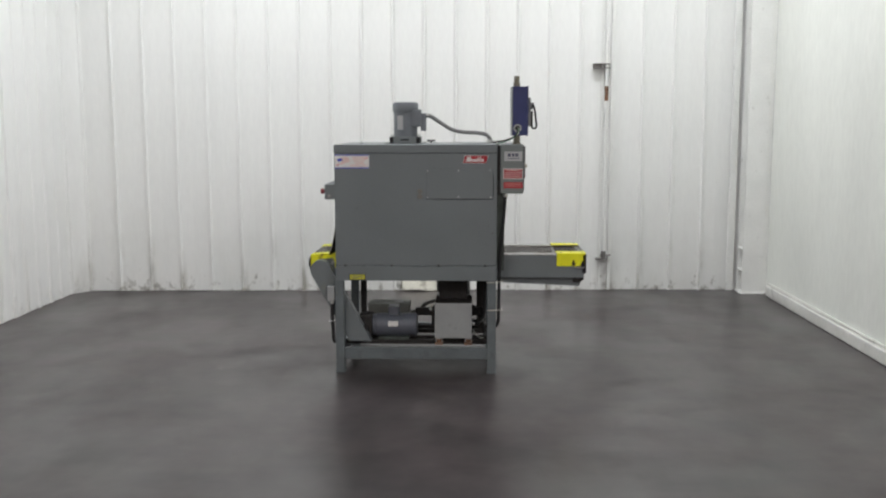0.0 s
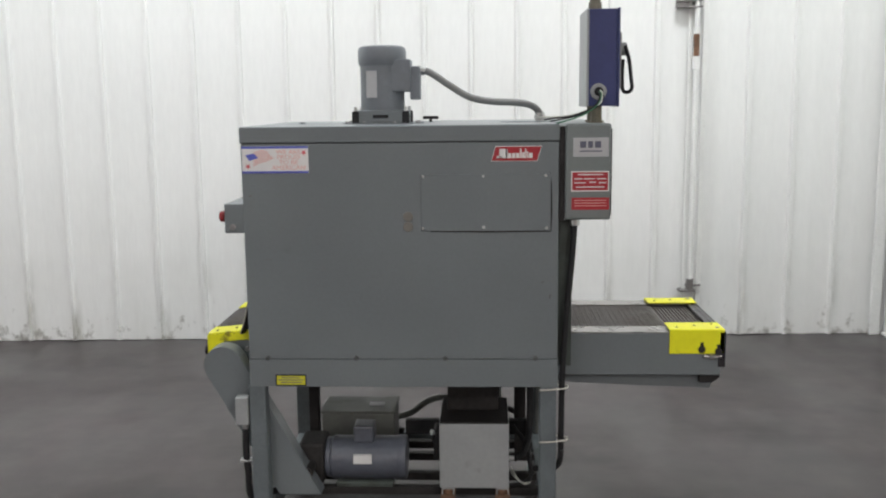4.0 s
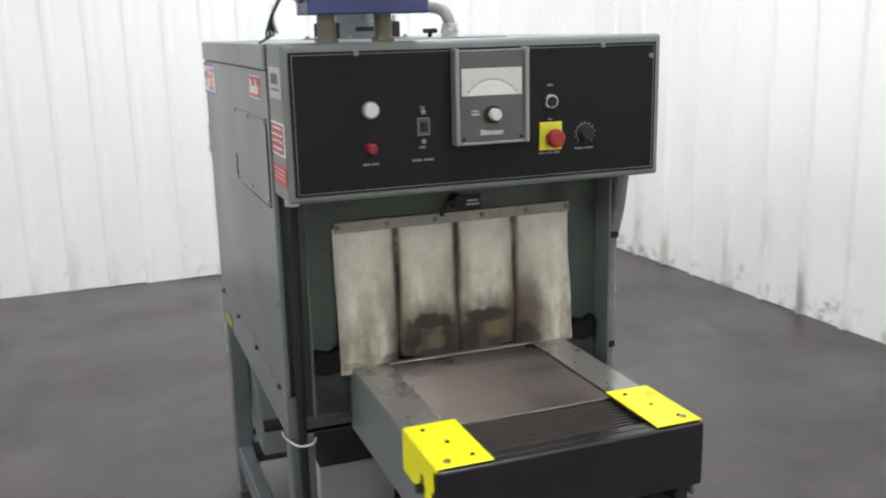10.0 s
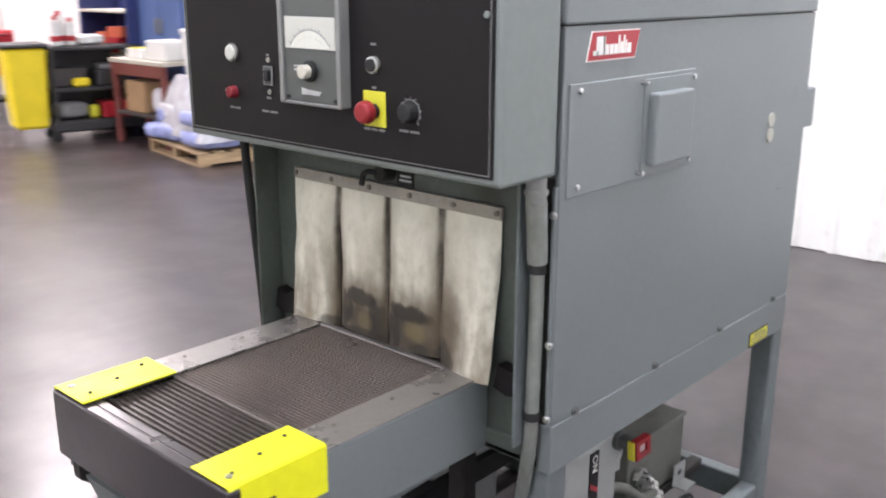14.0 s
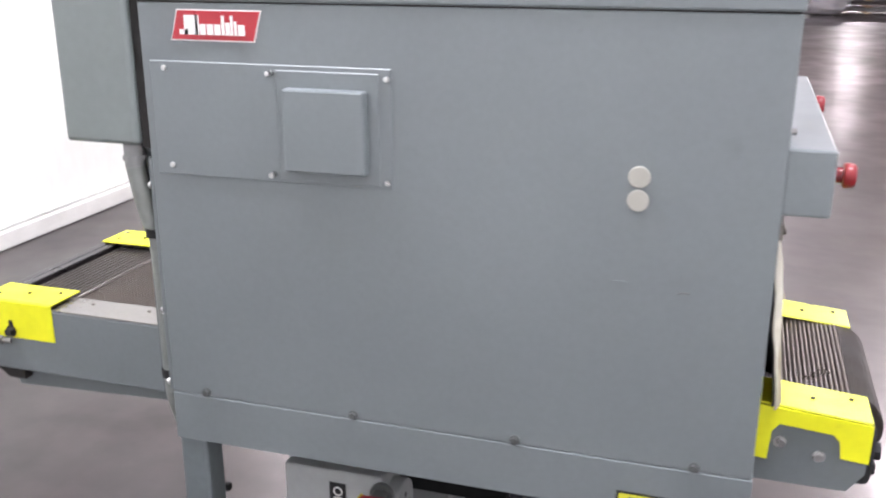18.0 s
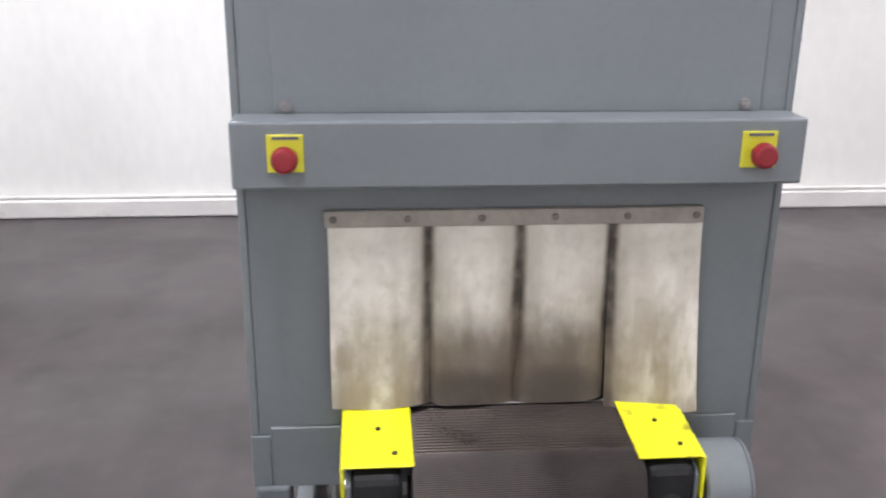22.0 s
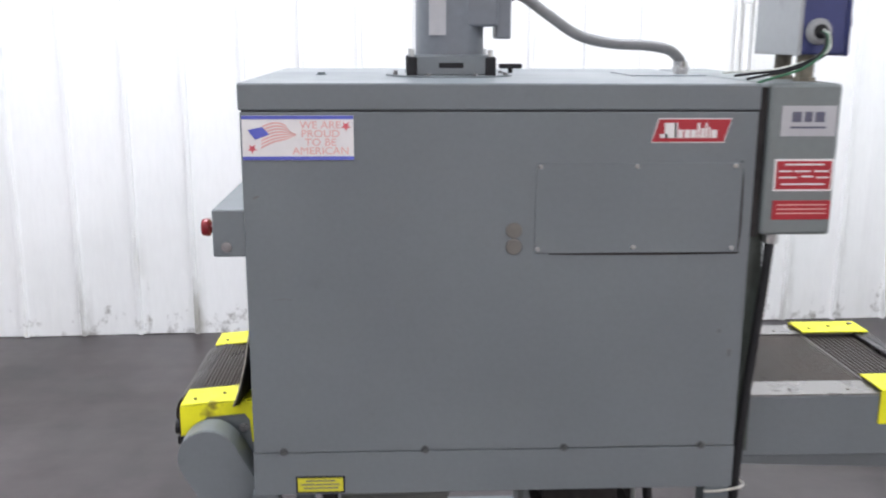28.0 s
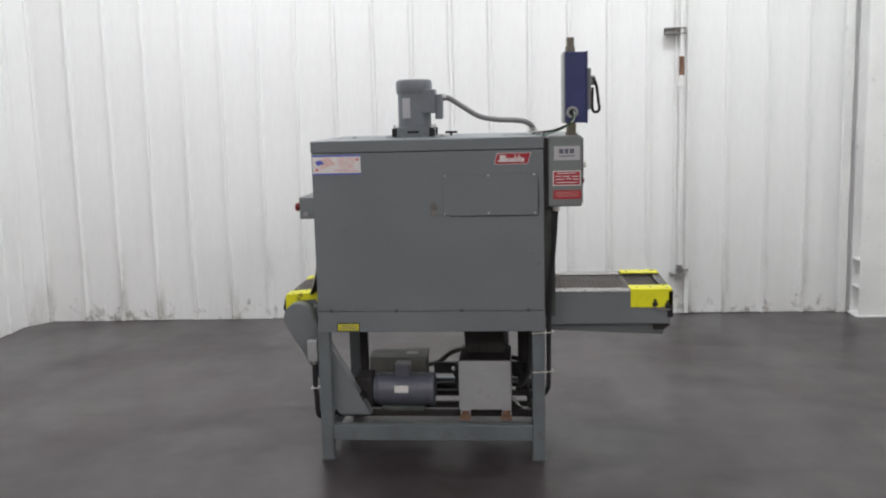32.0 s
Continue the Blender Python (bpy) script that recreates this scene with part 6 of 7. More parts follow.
part("conduit_connector", join(rod((0.486, 0.432, 1.488), (0.485, 0.432, 1.520), 0.018, 14), rod((0.486, 0.432, 1.498), (0.486, 0.432, 1.506), 0.022, 8)), ZINC, fc, "bright conduit connector")

# ---- navy disconnect box over the console ----
nb = part("disconnect_box", cuboid(0.622, 0.716, 0.056, 0.294, 1.543, 1.856, 0.004, 2), BLUE_ENAMEL, tunnel, "navy blue disconnect box on pipe nipples over the console")
part("box_back", cuboid(0.616, 0.6235, 0.054, 0.296, 1.541, 1.858, 0.002), LIGHT_GREY, nb, "bare grey back of the box")
part("box_cover", cuboid(0.716, 0.724, 0.053, 0.297, 1.540, 1.860, 0.003), BLUE_ENAMEL, nb)
part("operating_bracket", join(cuboid(0.7235, 0.748, 0.185, 0.262, 1.600, 1.790, 0.004), rod((0.735, 0.225, 1.735), (0.770, 0.225, 1.735), 0.022, 16, bevel=0.003)), CONDUIT_GREY, nb, "grey cast operating bracket")
part("lever", tube([(0.762, 0.205, 1.745), (0.775, 0.200, 1.70), (0.782, 0.196, 1.64), (0.786, 0.196, 1.602), (0.772, 0.205, 1.588), (0.757, 0.215, 1.600), (0.756, 0.220, 1.660), (0.758, 0.222, 1.700)], 0.0065, 10), BLACK, nb, "black bent lever handle")
part("top_stub", join(rod((0.652, 0.150, 1.856), (0.652, 0.150, 1.885), 0.022, 16, bevel=0.002), rod((0.652, 0.150, 1.885), (0.652, 0.150, 1.925), 0.0175, 16)), NIPPLE, nb, "cut pipe stub")
part("side_hub", join(rod((0.655, 0.056, 1.590), (0.655, 0.046, 1.590), 0.027, 20, bevel=0.003), rod((0.655, 0.050, 1.590), (0.655, 0.040, 1.590), 0.021, 20)), LIGHT_GREY, nb, "grey knockout hub")
part("hub_bore", rod((0.655, 0.042, 1.590), (0.655, 0.0385, 1.590), 0.015, 16), BLACK, nb)
for k, y in enumerate((0.104, 0.221)):
    part("pipe_nipple", join(rod((0.655, y, Z1 - 0.002), (0.655, y, 1.545), 0.0185, 16), rod((0.655, y, Z1 - 0.002), (0.655, y, Z1 + 0.008), 0.025, 8)), NIPPLE, nb)
for k, (dx, dz, m) in enumerate(((0.0, 0.0, WIRE_GREEN), (0.006, -0.004, BLACK), (-0.006, -0.003, BLACK), (0.003, 0.005, WIRE_WHITE))):
    part("loose_wire", tube([(0.655 + dx, 0.045, 1.592 + dz), (0.662 + dx, 0.020, 1.580), (0.645 + dx, 0.000, 1.545), (0.600 - 0.012 * k, -0.004 + 0.008 * k, 1.515), (0.545 - 0.018 * k, 0.002 + 0.012 * k, 1.497 + 0.004 * k), (0.515 - 0.02 * k, -0.006 + 0.014 * k, 1.489 + 0.006 * k)], 0.0028, 6), m, nb, "loose wire end")


# ---- goods along the hall wall ----
def pallet(x0, y0, w, d):
    p = thing("wooden_pallet", x0 + w / 2, y0 + d / 2, 0, "worn wooden pallet on the concrete floor", "pallet")
    for k in range(7):
        a = x0 + k * (w - 0.09) / 6
        part("deck_board", cuboid(a, a + 0.09, y0, y0 + d, 0.100, 0.120, 0.003), WOOD, p)
    for k in range(3):
        a = y0 + k * (d - 0.05) / 2
        part("stringer", cuboid(x0, x0 + w, a, a + 0.05, 0.018, 0.0995, 0.003), WOOD, p)
    for k in range(3):
        a = x0 + k * (w - 0.1) / 2
        part("bottom_board", cuboid(a, a + 0.1, y0, y0 + d, 0, 0.0175, 0.002), WOOD, p)
    return p


def sack(x, y, z, sx, sy, sz, seed, lump=1.0):
    """A filled bag: a cushion with slumped corners and wrinkles."""
    bm = bmesh.new()
    bmesh.ops.create_icosphere(bm, subdivisions=4, radius=1.0)
    for v in bm.verts:
        c = v.co
        k = [math.copysign(abs(t) ** 0.55, t) for t in c]
        w = lump * (0.05 * noise.noise(Vector((c.x * 2.5 + seed, c.y * 2.5, c.z * 2.5))) + 0.03 * noise.noise(Vector((c.x * 7, c.y * 7 + seed, c.z * 7))))
        v.co = (x + sx / 2 * k[0] * (1 + w), y + sy / 2 * k[1] * (1 + w), z + sz / 2 + sz / 2 * k[2] * (0.95 + w))
    return bm


def film_hood(x0, x1, y0, y1, z0, heights, seed):
    """Stretch film pulled over a load: a thin creased hood whose top steps down along y."""
    bm = bmesh.new()
    nu, nv = 26, 30
    rows = []
    for j in range(nv + 1):
        v = j / nv
        row = []
        for i in range(nu + 1):
            u = i / nu
            a, b = min(u, 1 - u), min(v, 1 - v)
            rise = min(1.0, min(a, b) * 9)
            k = v * (len(heights) - 1)
            m = min(int(k), len(heights) - 2)
            top = heights[m] + (heights[m + 1] - heights[m]) * (k - m)
            p = Vector((u * 5, v * 5, seed))
            crease = 0.030 * noise.noise(p) + 0.016 * noise.noise(p * 3.1)
            shrink = 0.10 * rise
            x = x0 + (x1 - x0) * (0.5 + (u - 0.5) * (1.04 - shrink)) + crease * 0.8
            y = y0 + (y1 - y0) * (0.5 + (v - 0.5) * (1.04 - shrink)) + 0.025 * noise.noise(p * 2.3 + Vector((4, 1, 2)))
            row.append(bm.verts.new((x, y, z0 + (top - z0) * rise ** 0.6 + crease * rise)))
        rows.append(row)
    for a, b in zip(rows, rows[1:]):
        for i in range(nu):
            bm.faces.new((a[i], a[i + 1], b[i + 1], b[i]))
    ext = bmesh.ops.extrude_face_region(bm, geom=bm.faces[:])
    bmesh.ops.translate(bm, verts=[g for g in ext["geom"] if isinstance(g, bmesh.types.BMVert)], vec=(0, 0, -0.002))
    return bm


LOAD = Matrix.Translation((-2.55, -4.95, 0)) @ pose(0, 0, 0, 0, 0, -10)


def on_load(ob):
    """Turns what was drawn with the pallet's front corner at the origin to the way the pallet stands."""
    ob.matrix_basis = LOAD @ ob.matrix_basis
    return ob


on_load(pallet(-1.0, -1.1, 1.0, 1.1))
for sx, sy, sz, sh, tone in ((-0.26, -0.26, 0.12, 0.17, 0), (-0.74, -0.28, 0.12, 0.18, 0), (-0.24, -0.80, 0.12, 0.17, 0), (-0.74, -0.80, 0.12, 0.18, 0), (-0.28, -0.30, 0.285, 0.16, 0), (-0.72, -0.30, 0.295, 0.16, 1), (-0.30, -0.80, 0.285, 0.20, 1), (-0.72, -0.78, 0.295, 0.20, 1), (-0.40, -0.72, 0.480, 0.17, 1), (-0.74, -0.62, 0.490, 0.16, 1)):
    on_load(part("plastic_sack", sack(sx, sy, sz, 0.50, 0.50, sh, 60 + sx * 7 + sy * 3 + sz), SACK_WHITE if tone else SACK_BLUE, None, "white plastic sack stacked on the pallet under film" if tone else "pale blue plastic sack stacked on the pallet", 60, "sack"))
on_load(part("stretch_film", film_hood(-0.97, -0.04, -0.93, 0.0, 0.20, (0.70, 0.71, 0.69, 0.56, 0.46), 3.7), FILM, None, "creased milky stretch film pulled over the sacks", 50, "plastic film"))
on_load(part("slumped_sack", sack(-0.17, -0.99, 0.12, 0.44, 0.30, 0.15, 91, 1.8), SACK_BLUE, None, "slumped blue plastic sack at the pallet edge", 60, "sack"))
on_load(part("slumped_sack", sack(-0.22, -0.93, 0.25, 0.36, 0.24, 0.17, 93, 1.8), SACK_BLUE, None, "slumped blue plastic sack at the pallet edge", 60, "sack"))
bucket = thing("plastic_bucket", -2.93, -5.36, 0.71, "white plastic bucket with lid on the wrapped sacks", "bucket")
part("bucket_body", rod((-2.93, -5.36, 0.70), (-2.93, -5.36, 1.075), 0.150, 28, r2=0.175), WHITE_PLASTIC, bucket)
part("bucket_lid", rod((-2.93, -5.36, 1.075), (-2.93, -5.36, 1.110), 0.186, 28, bevel=0.006), WHITE_PLASTIC, bucket)
part("bucket_rib", rod((-2.93, -5.36, 1.020), (-2.93, -5.36, 1.034), 0.180, 28, bevel=0.003), WHITE_PLASTIC, bucket)
olive = part("olive_case", cuboid(-3.30, -3.04, -5.20, -4.86, 0.690, 0.900, 0.008), OLIVE_GREY, None, "olive-grey case on the wrapped sacks", 0, "case")
part("case_flap", cuboid(-3.31, -3.03, -5.21, -4.85, 0.901, 0.925, 0.004), CREAM, olive, "pale lid of the case", 0)

bench = thing("work_bench", -3.0, -6.25, 0, "cream-topped work bench with red frame before a blue cabinet", "bench")
part("bench_top", cuboid(-3.18, -2.78, -6.72, -5.78, 0.765, 0.805, 0.005), BENCH_TOP, bench)
part("bench_apron", cuboid(-2.80, -2.785, -6.70, -5.80, 0.655, 0.764, 0.003), BRICK_RED, bench)
for bx in (-3.16, -2.84):
    for by in (-6.70, -5.86):
        part("bench_leg", cuboid(bx, bx + 0.05, by, by + 0.05, 0, 0.765, 0.004), BRICK_RED, bench)
part("bench_shelf", cuboid(-3.17, -2.79, -6.66, -5.84, 0.28, 0.31, 0.004), RACK_BROWN, bench)
part("white_box", cuboid(-3.14, -2.86, -6.18, -5.84, 0.806, 0.985, 0.012), WHITE_PLASTIC, None, "white plastic box on the bench", 0, "box")
package = part("paper_package", cuboid(-3.10, -2.86, -6.52, -6.26, 0.806, 0.900, 0.008), WHITE_PLASTIC, None, "white and yellow package on the bench", 0, "package")
part("package_band", cuboid(-3.101, -2.859, -6.47, -6.31, 0.899, 0.906, 0.002), LABEL_YELLOW, package, "yellow band", 0)
part("brown_carton", cuboid(-3.12, -2.84, -6.56, -6.22, 0.311, 0.60, 0.006), CARDBOARD, None, "brown carton on the bench shelf", 0, "carton")
part("pink_bundle", sack(-2.98, -6.02, 0.311, 0.28, 0.26, 0.26, 97), SACK_WHITE, None, "pale wrapped bundle on the bench shelf", 60, "bundle")

cab = thing("blue_cabinet", -3.36, -6.4, 0, "tall blue steel cabinet with double doors against the wall", "cabinet")
part("cabinet_body", cuboid(-3.53, -3.24, -6.88, -6.12, 0.0, 1.98, 0.01), CABINET_BLUE, cab)
for y0, y1 in ((-6.865, -6.505), (-6.495, -6.135)):
    d = part("cabinet_door", cuboid(-3.2395, -3.220, y0, y1, 0.06, 1.95, 0.004), CABINET_BLUE, cab)
    part("door_handle", cuboid(-3.220, -3.198, (-6.54 if y0 < -6.6 else -6.46) - 0.012, (-6.54 if y0 < -6.6 else -6.46) + 0.012, 1.02, 1.16, 0.004), BEZEL, d)

shelf = thing("parts_shelf", -3.3, -7.4, 0, "dark navy steel shelving with cream shelves against the wall", "shelf unit")
for y in (-7.84, -6.91):
    part("side_panel", cuboid(-3.53, -3.10, y, y + 0.03, 0, 1.42, 0.003), BLUE_ENAMEL, shelf)
part("back_panel", cuboid(-3.535, -3.52, -7.81, -6.91, 0, 1.42, 0.002), BLUE_ENAMEL, shelf)
for z in (0.08, 0.43, 0.78, 1.20):
    part("shelf_board", cuboid(-3.519, -3.08, -7.809, -6.911, z, z + 0.025, 0.003), BENCH_TOP if z > 0.7 else RACK_BROWN, shelf)
for y0, y1, h, m, lab in ((-7.76, -7.56, 0.13, CART_RED, "red box on the cream shelf"), (-7.54, -7.36, 0.20, BOX_ORANGE, "orange box on the cream shelf"), (-7.34, -7.14, 0.15, CART_RED, "red box on the cream shelf"), (-7.11, -6.95, 0.09, WHITE_PLASTIC, "white box on the cream shelf")):
    part("parts_box", cuboid(-3.40, -3.12, y0, y1, 0.806, 0.806 + h, 0.006), m, None, lab, 0, "box")
part("parts_box", cuboid(-3.42, -3.14, -7.36, -7.08, 0.912 + 0.045, 1.06, 0.006), BOX_ORANGE, None, "orange box stacked on a red box", 0, "box")
for y0, y1, h in ((-7.74, -7.40, 0.24), (-7.36, -7.02, 0.18)):
    part("dark_bin", cuboid(-3.44, -3.12, y0, y1, 0.456, 0.456 + h, 0.010), CART_BLACK, None, "black bin on the shelf", 0, "bin")


def turned(points, x0=-2.36, y0=-7.05, degrees=76.0):
    """Places of the cart's own plan, turned to the way it stands."""
    c, s = math.cos(radians(degrees)), math.sin(radians(degrees))
    return [(x0 + c * x - s * y, y0 + s * x + c * y) for x, y in points]


def on_cart(x0, x1, y0, y1, z0, z1, bevel=0.006):
    return slab(turned([(x0, y0), (x1, y0), (x1, y1), (x0, y1)]), "z", z0, z1, bevel)


cart = thing("utility_cart", -2.6, -7.2, 0, "black janitor cart with a yellow hanging bag at its end", "cart")
part("cart_base", on_cart(-0.42, 0.02, -0.02, 0.90, 0.09, 0.20, 0.020), CART_BLACK, cart)
for z in (0.47, 0.86):
    part("cart_shelf", on_cart(-0.40, 0.0, 0.0, 0.86, z, z + 0.045, 0.012), CART_BLACK, cart)
part("cart_back", on_cart(-0.40, -0.375, 0.02, 0.84, 0.20, 0.86, 0.004), CART_BLACK, cart)
for px in (-0.38, -0.04):
    for py in (0.01, 0.81):
        part("cart_post", on_cart(px, px + 0.035, py, py + 0.035, 0.19, 0.90, 0.004), CART_BLACK, cart)
        (cx, cy), (dx, dy) = turned([(px, py), (px + 0.035, py)])
        part("caster", rod((cx, cy, 0.05), (dx, dy, 0.05), 0.05, 18, bevel=0.006), BLACK, cart)


def cart_bag():
    """A deep bag, narrower at its foot."""
    bm = on_cart(-0.38, 0.02, -0.40, -0.02, 0.14, 0.90, 0.03)
    centre = Vector((*turned([(-0.17, -0.18)])[0], 0))
    for v in bm.verts:
        k = 0.78 + 0.22 * (v.co.z - 0.14) / 0.76
        v.co.x, v.co.y = centre.x + (v.co.x - centre.x) * k, centre.y + (v.co.y - centre.y) * k
    return bm


part("yellow_bag", cart_bag(), BAG_YELLOW, cart, "bright yellow hanging bag", 30)
part("bag_rim", on_cart(-0.40, 0.04, -0.43, -0.005, 0.90, 0.94, 0.012), CART_BLACK, cart)
part("red_toolbox", on_cart(-0.30, -0.02, 0.46, 0.82, 0.201, 0.36, 0.012), CART_RED, None, "red toolbox on the cart base", 0, "toolbox")
part("yellow_bottle", on_cart(-0.14, -0.05, 0.34, 0.43, 0.201, 0.33, 0.02), LABEL_YELLOW, None, "yellow-green bottle on the cart base", 0, "bottle")
(gx, gy), = turned([(-0.18, 0.18)])
part("grey_bundle", sack(gx, gy, 0.201, 0.30, 0.26, 0.17, 98), CONDUIT_GREY, None, "grey cloth bundle on the cart base", 60, "bundle")
part("black_case", on_cart(-0.32, -0.03, 0.42, 0.80, 0.516, 0.67, 0.012), CART_BLACK, None, "black case on the cart shelf", 0, "case")
part("grey_tray", on_cart(-0.30, -0.04, 0.46, 0.74, 0.671, 0.72, 0.008), CONDUIT_GREY, None, "grey tray on the black case", 0, "tray")
part("yellow_can", on_cart(-0.12, -0.02, 0.20, 0.36, 0.516, 0.60, 0.02), BAG_YELLOW, None, "yellow-green can lying on the cart shelf", 0, "can")
part("brown_case", on_cart(-0.34, -0.16, 0.04, 0.36, 0.516, 0.69, 0.010), RACK_BROWN, None, "brown case on the cart shelf", 0, "case")
for k, (u, v, r, h) in enumerate(((-0.10, 0.10, 0.050, 0.24), (-0.22, 0.16, 0.055, 0.28), (-0.12, 0.24, 0.045, 0.22))):
    (ax, ay), = turned([(u, v)])
    jug = thing("spray_bottle", ax, ay, 0.906, "white plastic bottle with a red cap on the cart", "bottle", "bottles on the cart")
    part("bottle_body", rod((ax, ay, 0.906), (ax, ay, 0.906 + h), r, 18, bevel=0.012), WHITE_PLASTIC, jug)
    part("bottle_label", rod((ax, ay, 0.950), (ax, ay, 1.000), r + 0.0015, 18), CART_RED, jug, "red label band")
    part("bottle_cap", rod((ax, ay, 0.906 + h), (ax, ay, 0.950 + h), r * 0.5, 14, bevel=0.004), CART_RED, jug, "red cap")
(rx, ry), = turned([(-0.20, 0.42)])
part("white_rag", sack(rx, ry, 0.906, 0.26, 0.22, 0.10, 90, 1.6), WHITE_PLASTIC, None, "heap of white rags on the cart", 60, "rags")

rt = thing("red_tool_chest", -2.5, -9.05, 0, "red rolling tool chest with drawers", "tool chest")
part("chest_body", cuboid(-2.88, -2.16, -9.42, -8.92, 0.50, 0.98, 0.012), CART_RED, rt)
for k in range(3):
    dr = part("drawer", cuboid(-2.86, -2.18, -8.9198, -8.900, 0.53 + 0.145 * k, 0.66 + 0.145 * k, 0.004), CART_RED, rt)
    part("drawer_pull", cuboid(-2.78, -2.26, -8.900, -8.885, 0.638 + 0.145 * k, 0.650 + 0.145 * k, 0.002), CART_BLACK, dr)
part("drawer_sticker", cuboid(-2.50, -2.34, -8.8995, -8.898, 0.70, 0.76, 0), LABEL_YELLOW, rt, "yellow sticker", 0)
for cx in (-2.85, -2.23):
    for cy in (-9.39, -8.99):
        part("chest_leg", cuboid(cx, cx + 0.04, cy, cy + 0.04, 0.0, 0.50, 0.004), CART_BLACK, rt)
part("chest_tray", cuboid(-2.86, -2.18, -9.40, -8.94, 0.20, 0.24, 0.004), CART_BLACK, rt)
part("white_panel_box", cuboid(-2.84, -2.30, -9.38, -9.02, 0.982, 1.26, 0.01), WHITE_PLASTIC, None, "white box on the red tool chest", 0, "box")

# dark machine and cartons further down the hall
mc = thing("dark_machine", -3.8, -14.4, 0, "dark machine standing far down the hall", "machine")
part("machine_body", cuboid(-4.05, -3.50, -14.9, -14.2, 0.12, 1.10, 0.03), RACK_BROWN, mc)
part("machine_head", cuboid(-4.02, -3.30, -14.8, -14.3, 1.10, 1.50, 0.05), CART_BLACK, mc)
part("machine_base", cuboid(-4.10, -3.42, -14.95, -14.15, 0, 0.12, 0.01), CART_BLACK, mc)
for k in range(2):
    part("large_carton", cuboid(-6.45 + 1.15 * k, -5.40 + 1.15 * k, -24.4, -23.3, 0.121, 0.95 - 0.06 * k, 0.012), CARDBOARD, None, "large brown carton on a pallet far down the hall", 0, "carton")
    pallet(-6.45 + 1.15 * k, -24.4, 1.05, 1.1)
part("wrapped_load", sack(-2.0, -22.3, 0.0, 1.35, 0.8, 0.75, 88, 1.6), SACK_WHITE, None, "pale wrapped load on the floor far down the hall", 60, "wrapped load")


# long dark beams stacked on the floor across the hall
def beam_stack(x0, x1, y0, levels, label):
    st = thing("beam_stack", (x0 + x1) / 2, y0 - 0.4, 0, label, "steel beams", "beam stacks")
    for l in range(levels):
        z = 0.06 + l * 0.150
        for x in (x0 + 0.3, (x0 + x1) / 2, x1 - 0.3):
            part("spacer", cuboid(x - 0.05, x + 0.05, y0 - 0.80, y0 - 0.02, z - 0.06, z, 0.002), WOOD, st)
        for k in range(3):
            part("beam", cuboid(x0 + 0.03 * ((l + k) % 3), x1 - 0.04 * ((l * 2 + k) % 3), y0 - 0.26 * k - 0.22, y0 - 0.26 * k, z + 0.001, z + 0.089, 0.004), RACK_BROWN if (l + k) % 3 else CONDUIT_GREY, st)
    return st


beam_stack(-1.7, 1.6, -19.9, 6, "dark brown steel beams stacked on wooden spacers across the hall")
beam_stack(-4.4, -1.9, -22.8, 4, "low stack of dark steel beams on wooden spacers")
beam_stack(1.9, 5.4, -20.6, 7, "dark brown steel beams stacked on wooden spacers across the hall")

# yellow lift truck
lift = thing("lift_truck", 2.9, -12.6, 0, "yellow and black lift truck parked in the hall", "lift truck")
part("truck_body", slab([(2.95, 0.30), (3.95, 0.30), (4.05, 0.62), (3.95, 1.10), (3.40, 1.12), (3.20, 0.72), (2.95, 0.70)], "y", -13.05, -12.15, 0.02), LIFT_YELLOW, lift, "yellow body with counterweight")
part("mast_rail", cuboid(2.62, 2.76, -12.92, -12.82, 0.08, 2.1, 0.006), CART_BLACK, lift)
part("mast_rail", cuboid(2.62, 2.76, -12.38, -12.28, 0.08, 2.1, 0.006), CART_BLACK, lift)
part("carriage", cuboid(2.54, 2.61, -13.0, -12.2, 0.10, 0.55, 0.006), CART_BLACK, lift)
for y in (-12.90, -12.40):
    part("fork", cuboid(1.55, 2.56, y, y + 0.11, 0.05, 0.09, 0.004), CART_BLACK, lift)
for wx, r in ((3.02, 0.30), (3.78, 0.24)):
    for y in (-13.06, -12.28):
        tyre = part("wheel", rod((wx, y, r), (wx, y + 0.16, r), r, 28, bevel=0.03), BLACK, lift)
        part("rim", rod((wx, y - 0.004, r), (wx, y + 0.164, r), r * 0.5, 18, bevel=0.01), CONDUIT_GREY, tyre)
for px in (2.90, 3.85):
    for y in (-12.98, -12.26):
        part("guard_post", rod((px, y, 0.7), (px + 0.08, y, 2.05), 0.03, 10), LIFT_YELLOW, lift)
part("guard_roof", cuboid(2.88, 4.0, -13.03, -12.2, 2.05, 2.10, 0.01), LIFT_YELLOW, lift)
part("seat", cuboid(3.42, 3.80, -12.85, -12.35, 1.12, 1.24, 0.04, 2), BLACK, lift)

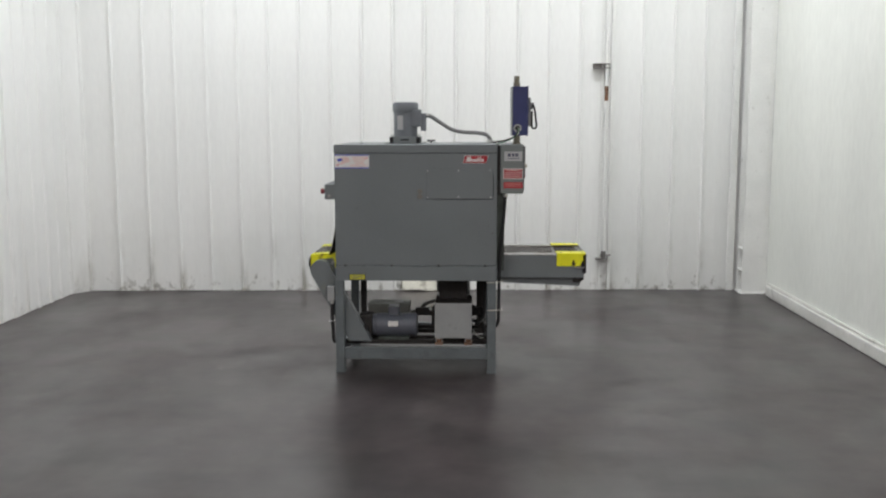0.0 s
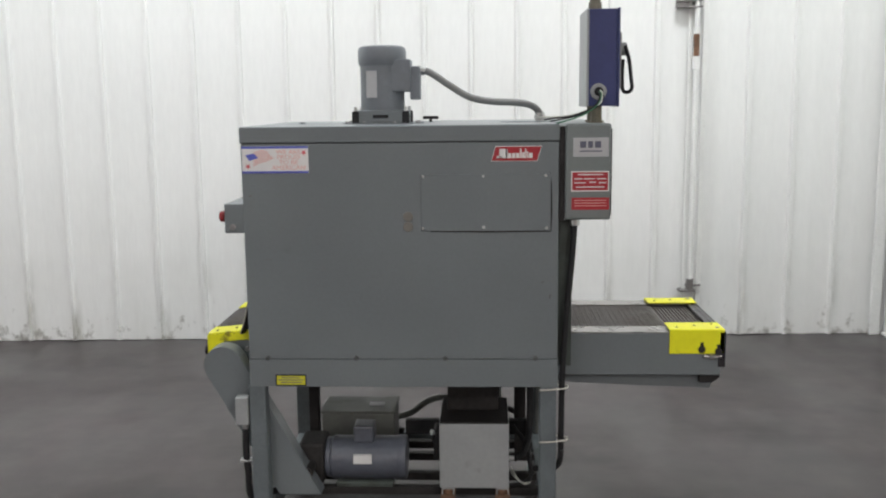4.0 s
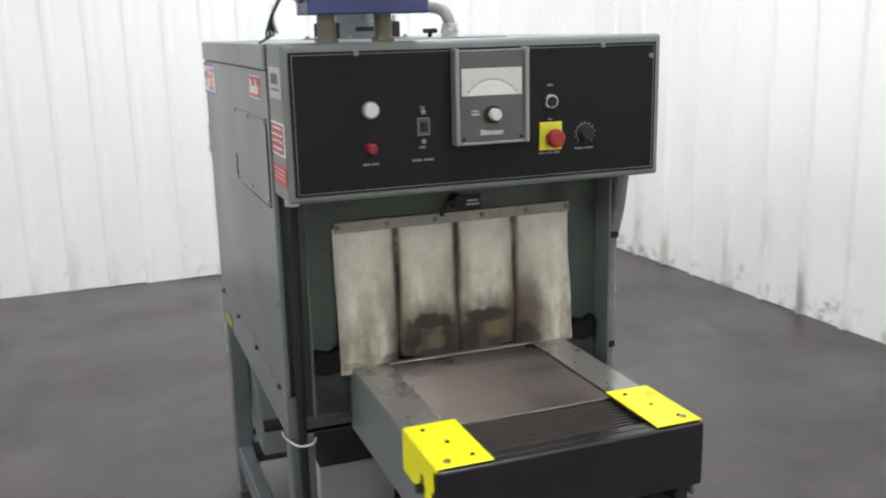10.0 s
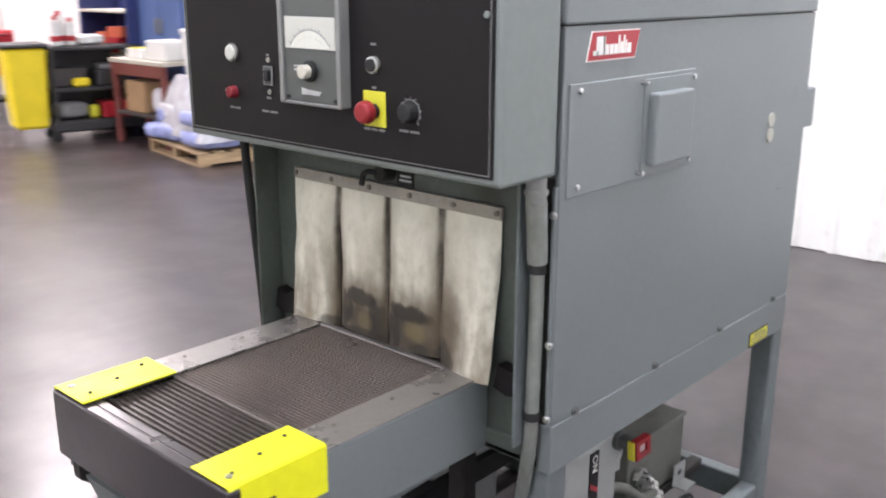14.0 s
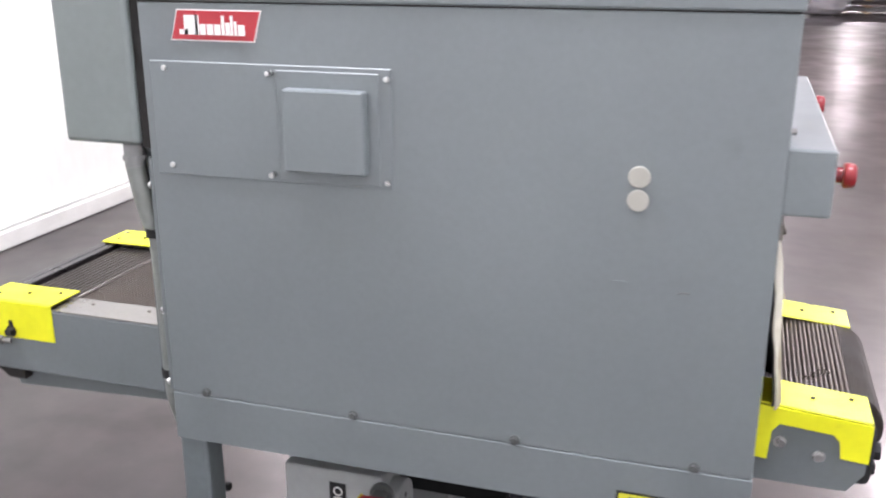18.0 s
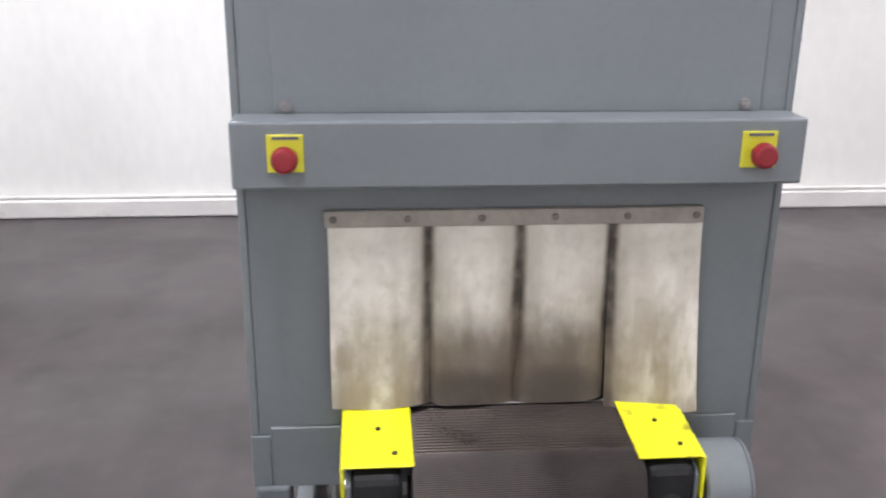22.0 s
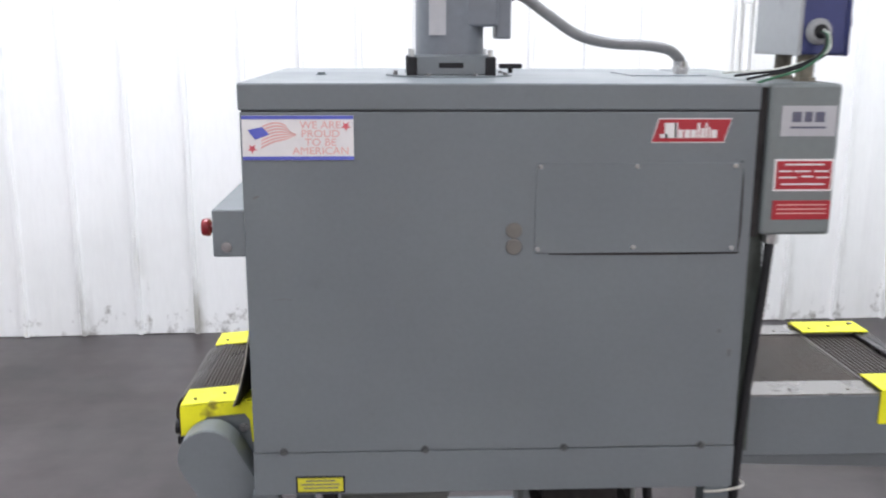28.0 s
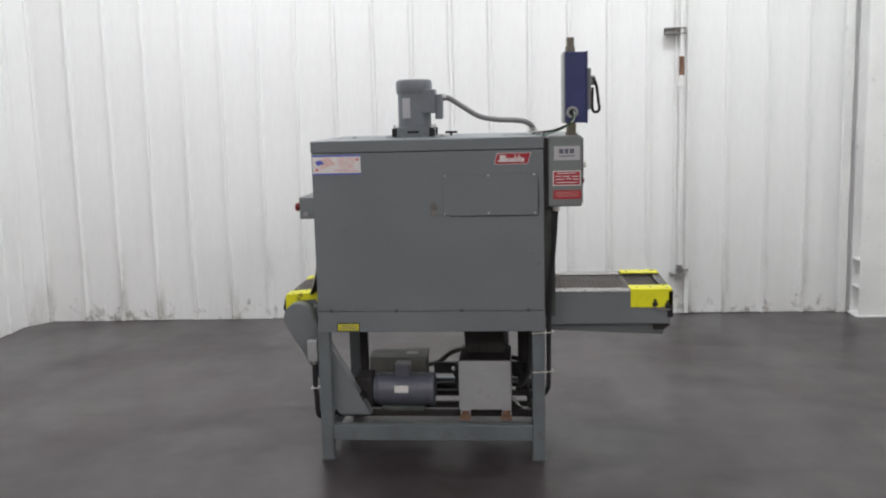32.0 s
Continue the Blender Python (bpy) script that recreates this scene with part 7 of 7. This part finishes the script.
# covered heap and drum beside the lumber
part("tarpaulin", sack(4.55, -10.75, 0.0, 1.05, 0.85, 0.85, 99, 2.6), TARP, None, "olive-beige tarpaulin over a heap on the floor", 60, "tarpaulin")
part("dark_crate", cuboid(4.02, 4.36, -10.62, -10.30, 0, 0.40, 0.01), CART_BLACK, None, "black crate before the covered heap", 0, "crate")
pail = thing("white_drum", 3.85, -10.85, 0, "white plastic drum beside the covered heap", "drum")
part("drum_body", rod((3.85, -10.85, 0), (3.85, -10.85, 0.88), 0.28, 28, bevel=0.03), WHITE_PLASTIC, pail)
part("drum_ring", rod((3.85, -10.85, 0.56), (3.85, -10.85, 0.60), 0.29, 28, bevel=0.008), WHITE_PLASTIC, pail)


# lumber by the side of the hall
def lumber_stack(x, y, ang, n, bundles, layers, length, label):
    """Bundles of boards on bearers, lying along their own x."""
    st = thing("lumber_stack", x, y, 0, label, "lumber", "lumber stacks")
    st.rotation_euler = (0, 0, radians(ang))
    z = 0.0
    for b in range(bundles):
        for j in range(4):
            u = x - length * 0.44 + j * length * 0.88 / 3
            part("bearer", cuboid(u - 0.05, u + 0.05, y - n * 0.075, y + n * 0.075, z, z + 0.09, 0.003), WOOD, st)
        z += 0.091
        for l in range(layers):
            for k in range(n):
                dx = ((k * 7 + l * 3 + b * 2) % 5 - 2) * 0.014
                part("plank", cuboid(x - length / 2 + dx, x + length / 2 + dx, y - n * 0.075 + k * 0.15 + 0.002, y - n * 0.075 + k * 0.15 + 0.146, z, z + 0.050, 0.002), LUMBER, st)
            z += 0.052
    return st


lumber_stack(6.95, -10.35, 9, 5, 2, 7, 3.6, "pale yellow boards stacked in bundles on bearers")
lumber_stack(11.2, -9.6, 9, 5, 1, 7, 3.6, "single low bundle of pale yellow boards on bearers")


def wire_coil():
    """A loose heap of grey hose and wire, loop over loop."""
    heap = thing("hose_heap", 6.35, -8.95, 0, "loose heap of grey hose loops on the floor before the lumber", "hose")
    rnd = random.Random(12)
    for k in range(18):
        r = rnd.uniform(0.28, 0.62)
        cx, cy = 6.35 + rnd.uniform(-0.22, 0.22), -8.95 + rnd.uniform(-0.15, 0.15)
        z, ph, sq = 0.022 + 0.012 * k, rnd.uniform(0, 6), rnd.uniform(0.55, 0.85)
        pts = [(cx + r * math.cos(ph + a), cy + r * sq * math.sin(ph + a), max(0.02, z + 0.03 * math.sin(2 * a + ph))) for a in [0.52 * i for i in range(12)]]
        part("hose_loop", tube(pts, 0.017, 6, 3), CONDUIT_GREY if k % 3 else CART_BLACK, heap, "", 50)


wire_coil()
